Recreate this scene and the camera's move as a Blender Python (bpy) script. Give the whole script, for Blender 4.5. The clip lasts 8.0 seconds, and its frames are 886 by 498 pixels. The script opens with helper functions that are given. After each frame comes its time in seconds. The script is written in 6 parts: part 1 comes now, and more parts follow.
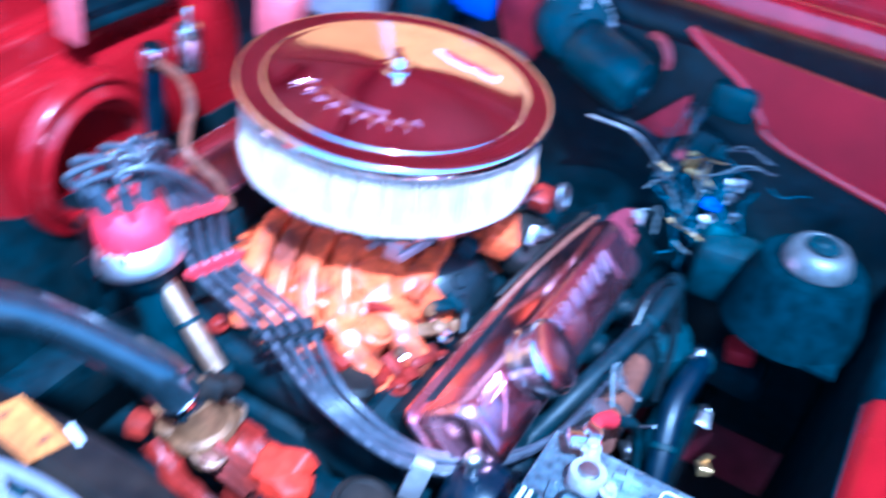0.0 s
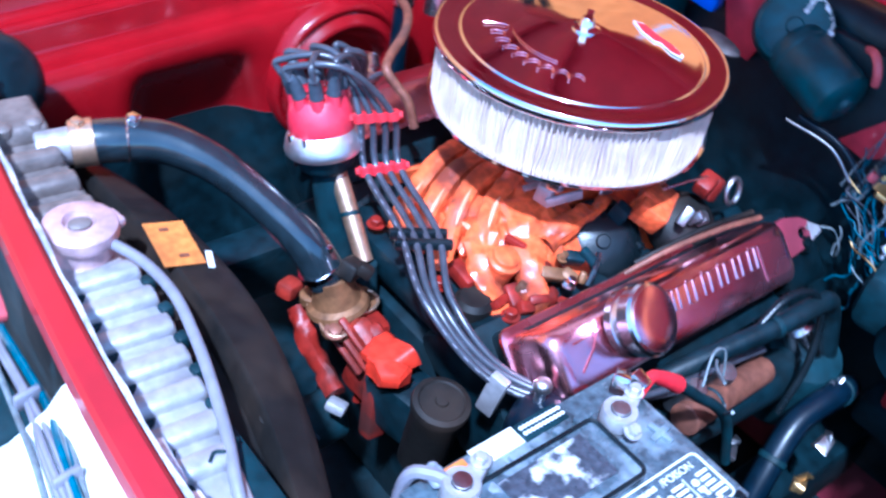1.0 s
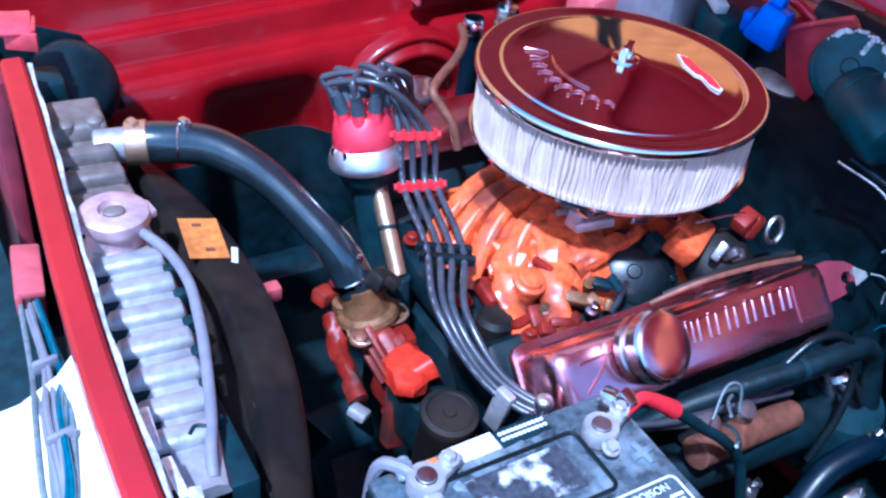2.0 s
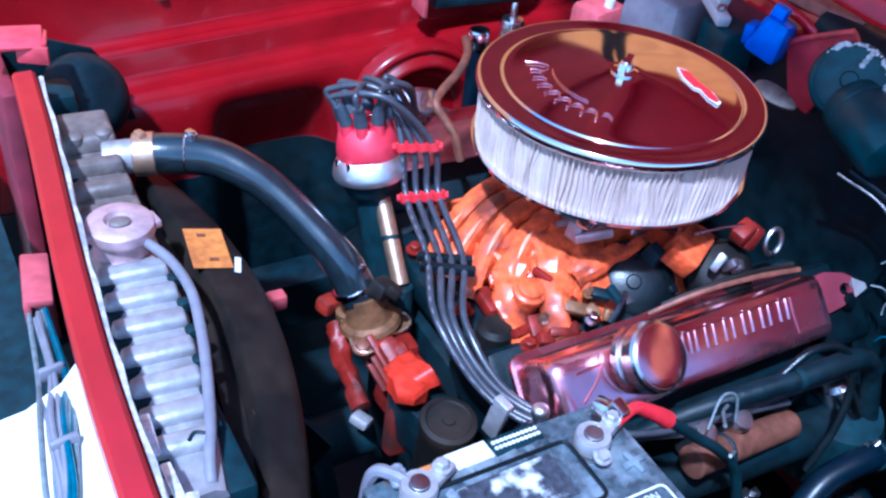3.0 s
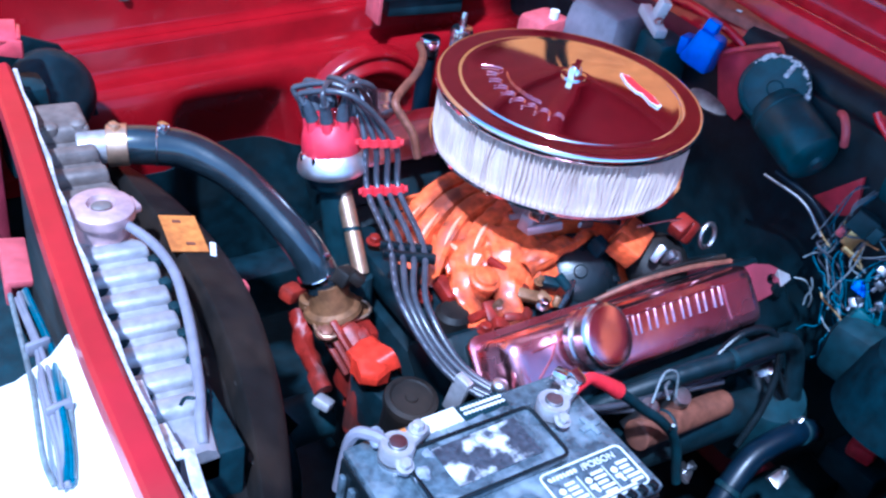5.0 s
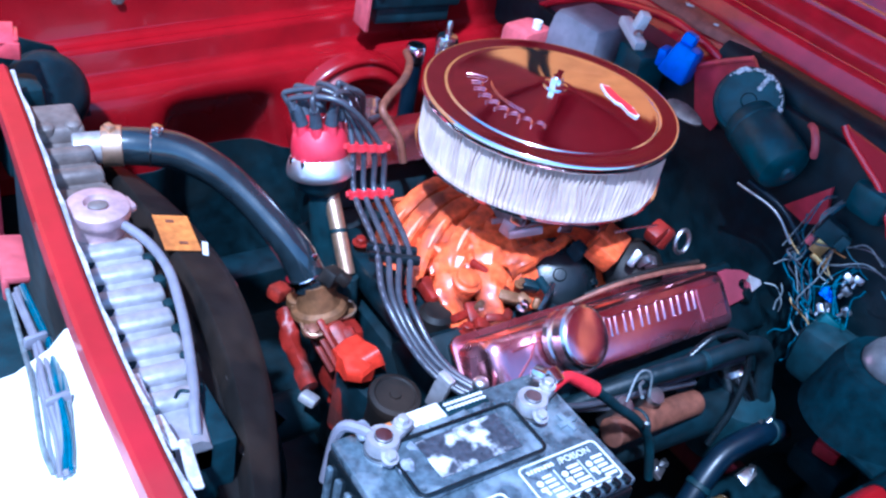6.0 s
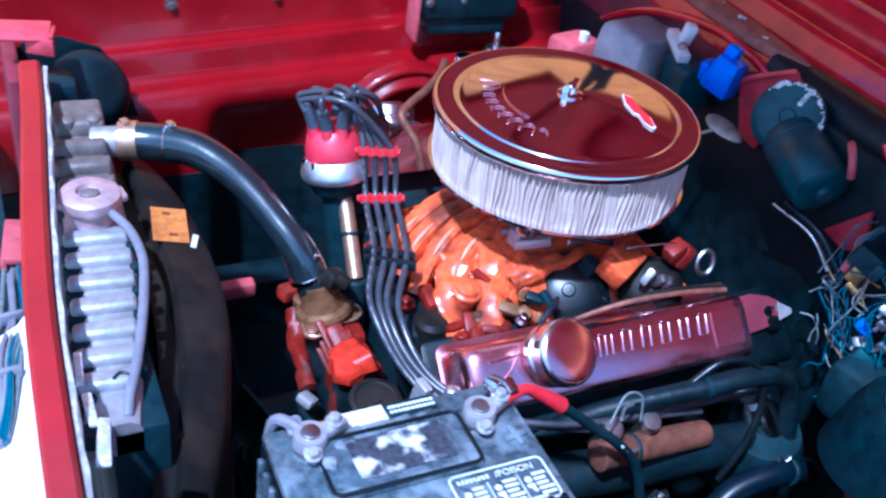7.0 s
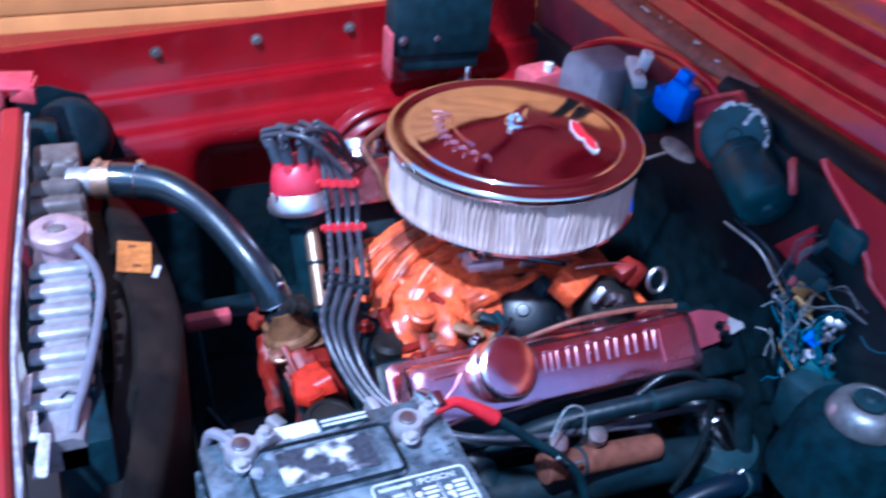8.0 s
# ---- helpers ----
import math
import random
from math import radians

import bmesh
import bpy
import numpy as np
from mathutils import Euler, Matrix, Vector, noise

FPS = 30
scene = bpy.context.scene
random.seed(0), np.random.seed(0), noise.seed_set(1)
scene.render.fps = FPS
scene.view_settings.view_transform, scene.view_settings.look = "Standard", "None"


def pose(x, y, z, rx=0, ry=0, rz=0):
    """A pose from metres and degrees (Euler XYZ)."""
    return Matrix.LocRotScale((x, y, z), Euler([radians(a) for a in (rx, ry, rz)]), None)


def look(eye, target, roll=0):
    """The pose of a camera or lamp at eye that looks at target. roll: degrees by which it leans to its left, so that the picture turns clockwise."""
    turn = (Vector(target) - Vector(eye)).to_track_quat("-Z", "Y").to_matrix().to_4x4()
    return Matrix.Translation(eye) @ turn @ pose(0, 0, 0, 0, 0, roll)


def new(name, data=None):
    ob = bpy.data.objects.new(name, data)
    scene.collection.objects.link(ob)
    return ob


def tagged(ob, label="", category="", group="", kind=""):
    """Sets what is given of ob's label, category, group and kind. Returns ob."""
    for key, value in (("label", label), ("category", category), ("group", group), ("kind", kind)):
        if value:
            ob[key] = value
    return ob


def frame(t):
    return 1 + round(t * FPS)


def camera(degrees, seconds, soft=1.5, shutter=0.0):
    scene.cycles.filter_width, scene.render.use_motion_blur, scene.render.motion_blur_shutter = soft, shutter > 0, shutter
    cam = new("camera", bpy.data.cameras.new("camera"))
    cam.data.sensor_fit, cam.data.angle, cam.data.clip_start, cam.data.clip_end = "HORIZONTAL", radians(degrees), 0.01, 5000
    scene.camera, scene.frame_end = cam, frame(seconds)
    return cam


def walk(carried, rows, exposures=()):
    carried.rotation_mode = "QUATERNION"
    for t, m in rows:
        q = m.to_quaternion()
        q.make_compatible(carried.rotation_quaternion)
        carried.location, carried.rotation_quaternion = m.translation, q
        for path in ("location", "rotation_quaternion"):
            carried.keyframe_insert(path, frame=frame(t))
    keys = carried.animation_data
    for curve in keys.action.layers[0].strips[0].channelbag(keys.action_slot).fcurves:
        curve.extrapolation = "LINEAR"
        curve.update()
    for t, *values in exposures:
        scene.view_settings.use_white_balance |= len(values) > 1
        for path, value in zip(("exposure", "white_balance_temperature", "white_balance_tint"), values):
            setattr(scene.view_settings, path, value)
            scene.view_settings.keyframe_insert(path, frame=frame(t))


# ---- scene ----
cam = camera(48.00, 8.0, soft=2.4, shutter=1.0)
PATH = [
    (0, (-0.8822, -0.4721, 1.4922), (-0.1524, -0.1572, 0.8854), 9.89),
    (0.5, (-0.8688, -0.6282, 1.4991), (-0.2705, -0.1344, 0.8681), 7.75),
    (1, (-0.8553, -0.6944, 1.5003), (-0.3136, -0.1454, 0.8638), 10.11),
    (1.5, (-0.8084, -0.7668, 1.4977), (-0.3250, -0.1478, 0.8787), 9.37),
    (3, (-0.7719, -0.8201, 1.5174), (-0.3353, -0.1583, 0.9079), 7.22),
    (3.5, (-0.7804, -0.8372, 1.5247), (-0.3309, -0.1806, 0.9189), 7.69),
    (4, (-0.8065, -0.8457, 1.5211), (-0.3336, -0.1977, 0.9241), 8.70),
    (4.5, (-0.8324, -0.8519, 1.5190), (-0.3401, -0.2120, 0.9290), 9.61),
    (6, (-0.8839, -0.8890, 1.5511), (-0.3581, -0.2661, 0.9719), 12.33),
    (6.5, (-0.8347, -0.9067, 1.5524), (-0.3412, -0.2535, 0.9781), 12.13),
    (7, (-0.7004, -0.9861, 1.5441), (-0.3051, -0.2728, 0.9653), 8.72),
    (7.5, (-0.6406, -1.0413, 1.5601), (-0.2953, -0.2966, 0.9889), 6.01),
    (8, (-0.6019, -1.0880, 1.5693), (-0.2496, -0.3314, 1.0184), 4.86),
]
EXPOSURE = [(0.0, 1.68), (0.5, 1.32), (1.0, 1.12), (1.5, 0.95), (3.0, 0.66), (4.5, 0.85), (6.0, 0.84), (7.0, 0.6), (8.0, 0.52)]
walk(cam, [(t, look(e, g, r)) for t, e, g, r in PATH], [(t, v, 4200 - 650 * max(0, 1 - t), 1 - 6 * max(0, 1 - t) + 3 * max(0, t - 6.5)) for t, v in EXPOSURE])

# ---- light: open shade under the raised hood, sun from the front near corner ----
world = bpy.data.worlds.new("sky")
scene.world = world
world.use_nodes = True
wn = world.node_tree
sky = wn.nodes.new("ShaderNodeTexSky")
sky.sky_type = "NISHITA"
sky.sun_disc = False
SUN_EL, SUN_AZ = radians(60), radians(215)
sky.sun_elevation = SUN_EL
sky.sun_rotation = radians(90) - SUN_AZ
wn.links.new(sky.outputs[0], wn.nodes["Background"].inputs[0])
wn.nodes["Background"].inputs[1].default_value = 0.14
sun = new("sun", bpy.data.lights.new("sun", "SUN"))
sun.data.energy = 4.6
sun.data.angle = radians(3)
sun.data.color = (1.0, 0.91, 0.93)
sun_dir = Vector((math.cos(SUN_EL) * math.cos(SUN_AZ), math.cos(SUN_EL) * math.sin(SUN_AZ), math.sin(SUN_EL)))
sun.matrix_world = look(sun_dir * 20, (0, 0, 0))


# ---- materials ----
def material(name, color, rough=0.5, metal=0.0, vary=0.15, scale=40.0, dirt=None, dirt_amount=0.3, bump=0.1, bump_scale=300.0,
             coat=0.0, rough_vary=0.15, spec=0.5, sheen=0.0):
    """Base colour with grain at two scales, patches of dirt, uneven gloss and fine relief."""
    m = bpy.data.materials.new(name)
    m.use_nodes = True
    nt = m.node_tree
    n, l = nt.nodes, nt.links
    b = n["Principled BSDF"]
    tc = n.new("ShaderNodeTexCoord")
    n1 = n.new("ShaderNodeTexNoise")
    n1.inputs["Scale"].default_value = scale
    n1.inputs["Detail"].default_value = 6
    n2 = n.new("ShaderNodeTexNoise")
    n2.inputs["Scale"].default_value = scale * 0.22
    n2.inputs["Detail"].default_value = 4
    oi = n.new("ShaderNodeObjectInfo")
    for q in (n1, n2):
        l.new(tc.outputs["Object"], q.inputs["Vector"])
    r1 = n.new("ShaderNodeMapRange")
    r1.inputs["From Min"].default_value, r1.inputs["From Max"].default_value = 0.3, 0.7
    r1.inputs["To Min"].default_value, r1.inputs["To Max"].default_value = 1 - vary, 1 + vary
    l.new(n1.outputs["Fac"], r1.inputs["Value"])
    mul = n.new("ShaderNodeMix")
    mul.data_type, mul.blend_type = "RGBA", "MULTIPLY"
    mul.inputs["Factor"].default_value = 1.0
    mul.inputs["A"].default_value = (*color, 1)
    l.new(r1.outputs["Result"], mul.inputs["B"])
    col = mul.outputs["Result"]
    if dirt:
        r2 = n.new("ShaderNodeMapRange")
        r2.inputs["From Min"].default_value, r2.inputs["From Max"].default_value = 0.5, 0.68
        r2.inputs["To Min"].default_value, r2.inputs["To Max"].default_value = 0.0, dirt_amount
        l.new(n2.outputs["Fac"], r2.inputs["Value"])
        mx = n.new("ShaderNodeMix")
        mx.data_type = "RGBA"
        l.new(r2.outputs["Result"], mx.inputs["Factor"])
        l.new(col, mx.inputs["A"])
        mx.inputs["B"].default_value = (*dirt, 1)
        col = mx.outputs["Result"]
    l.new(col, b.inputs["Base Color"])
    r3 = n.new("ShaderNodeMapRange")
    r3.inputs["From Min"].default_value, r3.inputs["From Max"].default_value = 0.3, 0.7
    r3.inputs["To Min"].default_value, r3.inputs["To Max"].default_value = max(0.02, rough - rough_vary * rough), min(1, rough + rough_vary)
    l.new(n2.outputs["Fac"], r3.inputs["Value"])
    l.new(r3.outputs["Result"], b.inputs["Roughness"])
    b.inputs["Metallic"].default_value = metal
    b.inputs["Specular IOR Level"].default_value = spec
    b.inputs["Coat Weight"].default_value = coat
    b.inputs["Coat Roughness"].default_value = 0.06
    if bump:
        n3 = n.new("ShaderNodeTexNoise")
        n3.inputs["Scale"].default_value = bump_scale
        n3.inputs["Detail"].default_value = 3
        l.new(tc.outputs["Object"], n3.inputs["Vector"])
        bp = n.new("ShaderNodeBump")
        bp.inputs["Strength"].default_value = bump
        bp.inputs["Distance"].default_value = 0.002
        l.new(n3.outputs["Fac"], bp.inputs["Height"])
        l.new(bp.outputs["Normal"], b.inputs["Normal"])
    return m


RED = material("red_body_paint", (0.215, 0.0013, 0.0055), 0.2, 0.0, 0.14, 18, (0.11, 0.003, 0.005), 0.35, 0.03, 500, coat=0.3, rough_vary=0.15, spec=0.35)
RED_DULL = material("red_dusty_paint", (0.19, 0.018, 0.036), 0.5, 0.0, 0.25, 30, (0.09, 0.025, 0.035), 0.5, 0.1, 350)
COWL_RED = material("glossy_red_cowl_paint", (0.58, 0.006, 0.022), 0.12, 0.0, 0.22, 22, (0.26, 0.010, 0.018), 0.5, 0.03, 400, coat=1.0)
BAR_RED = material("red_support_paint", (0.34, 0.008, 0.016), 0.4, 0.0, 0.12, 25, (0.16, 0.03, 0.02), 0.35, 0.05, 300, coat=0.3)
CHROME = material("chrome", (0.85, 0.82, 0.84), 0.06, 1.0, 0.04, 30, None, 0, 0.015, 120, rough_vary=0.05)
BRUSHED = material("brushed_chrome", (0.82, 0.74, 0.77), 0.2, 1.0, 0.06, 40, None, 0, 0.03, 150, rough_vary=0.05)
WORN_CHROME = material("worn_chrome", (0.7, 0.68, 0.7), 0.16, 1.0, 0.12, 60, (0.25, 0.2, 0.18), 0.3, 0.05, 200)
STEEL = material("bare_steel", (0.5, 0.49, 0.5), 0.35, 1.0, 0.2, 80, (0.18, 0.11, 0.07), 0.5, 0.15, 250)
ALUMINIUM = material("dull_aluminium", (0.44, 0.42, 0.44), 0.45, 0.5, 0.2, 70, (0.20, 0.165, 0.15), 0.6, 0.2, 300)
PAPER = material("pleated_filter_paper", (0.60, 0.475, 0.42), 0.85, 0.0, 0.06, 60, (0.46, 0.35, 0.31), 0.3, 0.1, 500)
ORANGE = material("orange_engine_paint", (0.76, 0.115, 0.028), 0.28, 0.0, 0.35, 80, (0.10, 0.024, 0.016), 0.9, 0.15, 120, coat=0.5)
# pale peach that paints the highlights on the casting's edges
HIGHLIGHT_ORANGE = material("pale_highlight_orange", (0.82, 0.36, 0.20), 0.35, 0.0, 0.25, 70, (0.65, 0.16, 0.06), 0.7, 0.2, 200, coat=0.4)
RUST_RED = material("red_orange_engine_paint", (0.20, 0.012, 0.007), 0.45, 0.0, 0.35, 60, (0.03, 0.013, 0.011), 0.85, 0.2, 220, spec=0.35)
BLACK = material("black_paint", (0.007, 0.023, 0.030), 0.5, 0.0, 0.4, 50, (0.018, 0.034, 0.042), 0.5, 0.15, 250, spec=0.25)
BLACK_PLASTIC = material("black_plastic", (0.005, 0.008, 0.010), 0.22, 0.0, 0.25, 60, (0.016, 0.022, 0.026), 0.4, 0.1, 350, spec=0.4)
RUBBER = material("black_rubber", (0.010, 0.015, 0.021), 0.24, 0.0, 0.25, 80, (0.022, 0.029, 0.036), 0.3, 0.05, 300, rough_vary=0.12, spec=1.0)
# lightened base and pale patches stand for glare as well as dust
BATTERY_TOP = material("black_plastic_dust_and_glare", (0.070, 0.092, 0.112), 0.2, 0.0, 0.5, 110, (0.34, 0.39, 0.44), 0.6, 0.3, 140, spec=0.7)
SATIN = material("satin_polished_metal", (0.90, 0.86, 0.88), 0.34, 1.0, 0.08, 60, None, 0, 0.03, 200)
BOOT = material("dusty_blue_grey_rubber", (0.055, 0.065, 0.085), 0.5, 0.0, 0.35, 60, (0.025, 0.03, 0.04), 0.6, 0.12, 250)
WIRE = material("dusty_grey_black_wire", (0.050, 0.051, 0.064), 0.3, 0.0, 0.3, 60, (0.025, 0.025, 0.03), 0.5, 0.05, 300, spec=0.7)
SILVER_FILM = material("silver_film", (0.85, 0.86, 0.9), 0.4, 0.35, 0.35, 120, (0.40, 0.42, 0.50), 0.8, 0.4, 60)
BLOTCHED_FILM = material("blotched_silver_film", (0.05, 0.055, 0.07), 0.3, 0.0, 0.4, 190, (0.88, 0.88, 0.92), 0.95, 0.4, 80)
CRUST = material("pale_corrosion_crust", (0.20, 0.22, 0.27), 0.9, 0.0, 0.5, 150, (0.42, 0.42, 0.48), 0.6, 0.6, 400)
FLAKED = material("flaked_white_paint", (0.62, 0.60, 0.60), 0.6, 0.0, 0.3, 200, (0.2, 0.2, 0.2), 0.6, 0.2, 300)
HOOD_RED = material("red_hood_lining_paint", (0.40, 0.005, 0.022), 0.4, 0.0, 0.15, 12, (0.20, 0.01, 0.02), 0.4, 0.04, 300)
# near black: the tower's own black, and the shade on the near fender
SHADE_BLACK = material("black_and_fender_shade", (0.003, 0.012, 0.017), 0.7, 0.0, 0.5, 50, (0.006, 0.015, 0.020), 0.5, 0.3, 120, spec=0.05)
DULL_STEEL = material("dull_grey_steel", (0.13, 0.14, 0.15), 0.4, 0.5, 0.3, 70, (0.05, 0.05, 0.06), 0.6, 0.2, 300)
# pink-red for the bracket's wear and for the plate edge's highlight
FLANGE_PINK = material("pink_red_wear_and_highlight", (0.55, 0.05, 0.07), 0.35, 0.0, 0.3, 60, (0.30, 0.03, 0.04), 0.5, 0.08, 200, coat=0.4)
TAB_GREY = material("dull_beige_steel", (0.20, 0.165, 0.15), 0.5, 0.5, 0.3, 80, (0.08, 0.065, 0.06), 0.6, 0.15, 200)
PLATE_RED = material("faded_red_plate_paint", (0.50, 0.028, 0.05), 0.4, 0.0, 0.2, 40, (0.28, 0.02, 0.03), 0.5, 0.06, 250, coat=0.3)
# aluminium browned and darkened for the shade on the tank's far end
SHADE_BROWN = material("brown_shade_aluminium", (0.20, 0.165, 0.15), 0.5, 0.35, 0.3, 60, (0.10, 0.075, 0.065), 0.7, 0.25, 200)
CAP_METAL = material("pinkish_pressed_metal", (0.58, 0.40, 0.42), 0.4, 0.4, 0.2, 70, (0.34, 0.24, 0.24), 0.6, 0.15, 300)
HOSE = material("dusty_blue_black_rubber", (0.014, 0.021, 0.026), 0.16, 0.0, 0.3, 60, (0.008, 0.011, 0.014), 0.6, 0.06, 200, spec=1.0, coat=0.7)
SEAL_BROWN = material("faded_red_brown_rubber", (0.27, 0.085, 0.06), 0.6, 0.0, 0.3, 60, (0.14, 0.05, 0.045), 0.5, 0.2, 200)
ARM_RED = material("grimy_red_orange_paint", (0.25, 0.018, 0.009), 0.45, 0.0, 0.45, 60, (0.04, 0.012, 0.010), 0.85, 0.25, 160)
# near black for black parts and for the shade low in the bay
DEEP_BLACK = material("black_and_deep_shade", (0.0045, 0.0125, 0.017), 0.4, 0.0, 0.5, 40, (0.010, 0.016, 0.018), 0.6, 0.35, 90, spec=0.3)
WHITE_INK = material("white_print", (0.75, 0.75, 0.76), 0.6, 0.0, 0.1, 200, (0.3, 0.3, 0.3), 0.4, 0.0)
RED_CAP = material("red_distributor_plastic", (0.62, 0.02, 0.05), 0.38, 0.0, 0.15, 60, (0.25, 0.01, 0.02), 0.3, 0.06, 250, spec=1.0, coat=0.3)
RED_RUBBER = material("red_silicone", (0.65, 0.02, 0.035), 0.4, 0.0, 0.15, 90, (0.2, 0.02, 0.02), 0.4, 0.06, 300)
# chrome with the red hood's reflection mixed into its base colour
HOOD_TINT_CHROME = material("hood_reflection_chrome", (0.95, 0.44, 0.50), 0.17, 1.0, 0.08, 40, (0.62, 0.28, 0.32), 0.25, 0.03, 150)
BRASS = material("brass", (0.62, 0.40, 0.16), 0.3, 0.9, 0.2, 90, (0.22, 0.10, 0.05), 0.5, 0.15, 250)
PALE_BRASS = material("pale_plated_steel", (0.74, 0.48, 0.31), 0.3, 0.85, 0.15, 90, (0.3, 0.2, 0.14), 0.4, 0.1, 250)
ORANGE_RED = material("orange_red_paint", (0.54, 0.028, 0.011), 0.4, 0.0, 0.3, 70, (0.16, 0.012, 0.008), 0.7, 0.2, 180)
TAN_CAST = material("tan_cast_metal", (0.19, 0.088, 0.036), 0.5, 0.3, 0.35, 80, (0.07, 0.030, 0.018), 0.75, 0.3, 200)
LABEL_ORANGE = material("amber_label", (0.56, 0.19, 0.035), 0.5, 0.0, 0.25, 120, (0.30, 0.09, 0.02), 0.7, 0.1, 200)
SHROUD = material("dark_brown_black_plastic", (0.009, 0.008, 0.0075), 0.5, 0.0, 0.35, 40, (0.034, 0.021, 0.014), 0.75, 0.2, 120, spec=0.25)
GREEN_BLACK = material("dark_green_enamel", (0.008, 0.050, 0.062), 0.35, 0.0, 0.4, 50, (0.022, 0.075, 0.085), 0.5, 0.1, 250, spec=0.4)
BLUE = material("blue_plastic", (0.01, 0.13, 0.72), 0.4, 0.0, 0.15, 80, (0.02, 0.06, 0.3), 0.3, 0.05, 300)
GREY = material("grey_plastic", (0.20, 0.19, 0.225), 0.5, 0.0, 0.15, 50, (0.12, 0.11, 0.12), 0.4, 0.08, 300)
WHITE_PLASTIC = material("white_plastic", (0.72, 0.70, 0.70), 0.5, 0.0, 0.1, 60, (0.4, 0.36, 0.33), 0.4, 0.06, 300)
PINK_PLASTIC = material("faded_red_plastic", (0.48, 0.085, 0.10), 0.45, 0.0, 0.2, 60, (0.22, 0.04, 0.05), 0.5, 0.08, 300)
COPPER_BROWN = material("rust_brown_metal", (0.19, 0.070, 0.042), 0.5, 0.25, 0.35, 70, (0.07, 0.035, 0.028), 0.6, 0.2, 200)
BLUE_HOSE = material("blue_black_hose", (0.0025, 0.008, 0.016), 0.3, 0.0, 0.2, 60, (0.008, 0.018, 0.028), 0.4, 0.06, 250, spec=0.35)
TEAL_WIRE = material("teal_wire_jacket", (0.010, 0.085, 0.13), 0.3, 0.0, 0.3, 120, None, 0, 0.0)
PALE_WIRE = material("pale_wire_jacket", (0.15, 0.17, 0.18), 0.4, 0.0, 0.4, 120, None, 0, 0.0)
CONCRETE = material("grey_concrete", (0.26, 0.25, 0.235), 0.9, 0.0, 0.12, 6, (0.16, 0.15, 0.14), 0.5, 0.2, 60)
TAN_WALL = material("warm_tan_boards", (0.68, 0.26, 0.065), 0.6, 0.0, 0.15, 5, (0.45, 0.15, 0.04), 0.5, 0.1, 40)
DAYLIGHT_WHITE = material("blown_daylight_white", (0.8, 0.8, 0.8), 0.35, 0.0, 0.05, 20, (0.6, 0.6, 0.6), 0.3, 0.03, 200)


# ---- building helpers ----
ORIGIN = {}


def thing(name, label, category, at=(0, 0, 0), group="", kind=""):
    ob = new(name)
    ob.location = at
    ob.empty_display_size = 0.02
    ORIGIN[ob] = Vector(at)
    return tagged(ob, label, category, group, kind)


def part(name, bm, mat, parent, label="", smooth=True, angle=40):
    """Links a bmesh, built in the place's own coordinates, as one mesh under a thing or part."""
    o = ORIGIN[parent]
    bmesh.ops.translate(bm, verts=bm.verts, vec=-o)
    me = bpy.data.meshes.new(name)
    if smooth:
        lim = radians(angle)
        for f in bm.faces:
            f.smooth = True
        for e in bm.edges:
            if len(e.link_faces) == 2 and e.calc_face_angle(0) > lim:
                e.smooth = False
    bm.to_mesh(me)
    bm.free()
    me.materials.append(mat)
    ob = new(name, me)
    ob.parent = parent
    ORIGIN[ob] = o
    if label:
        ob["label"] = label
    return ob


def fresh():
    return bmesh.new()


def block(bm, size, at, rot=(0, 0, 0), bevel=0.0, segments=2, taper=None):
    r = bmesh.ops.create_cube(bm, size=1.0)
    vs = r["verts"]
    for v in vs:
        v.co = Vector((v.co.x * size[0], v.co.y * size[1], v.co.z * size[2]))
        if taper and v.co.z > 0:
            v.co.x *= taper[0]
            v.co.y *= taper[1]
    if bevel:
        es = {e for v in vs for e in v.link_edges}
        r = bmesh.ops.bevel(bm, geom=list(es), offset=bevel, segments=segments, affect="EDGES", profile=0.5)
        vs = list({v for f in r["faces"] for v in f.verts} | {v for v in vs if v.is_valid})
    bmesh.ops.transform(bm, verts=vs, matrix=pose(*at, *rot))
    return vs


def lathe(bm, profile, m=None, seg=32, wave=None):
    """Turns (radius, height) pairs about z; m places the result."""
    rings = []
    for r, h in profile:
        if r < 1e-6:
            rings.append([bm.verts.new((0, 0, h))])
        else:
            rings.append([bm.verts.new((r * math.cos(2 * math.pi * i / seg), r * math.sin(2 * math.pi * i / seg), h)) for i in range(seg)])
    for a, b in zip(rings, rings[1:]):
        for i in range(seg):
            j = (i + 1) % seg
            if len(a) == 1 and len(b) == 1:
                continue
            if len(a) == 1:
                bm.faces.new((a[0], b[j], b[i]))
            elif len(b) == 1:
                bm.faces.new((a[i], a[j], b[0]))
            else:
                bm.faces.new((a[i], a[j], b[j], b[i]))
    vs = [v for r in rings for v in r]
    if m is not None:
        bmesh.ops.transform(bm, verts=vs, matrix=m)
    bmesh.ops.recalc_face_normals(bm, faces=list({f for v in vs for f in v.link_faces}))
    return vs


def along(a, b):
    """The pose at a whose z axis points to b."""
    a, b = Vector(a), Vector(b)
    return Matrix.Translation(a) @ (b - a).to_track_quat("Z", "Y").to_matrix().to_4x4()


def rod(bm, a, b, r, seg=16, bevel=0.0, r2=None):
    h = (Vector(b) - Vector(a)).length
    r2 = r if r2 is None else r2
    e = bevel
    if e:
        p = [(0, 0), (r - e, 0), (r, e), (r2, h - e), (r2 - e, h), (0, h)]
    else:
        p = [(0, 0), (r, 0), (r2, h), (0, h)]
    return lathe(bm, p, along(a, b), seg)


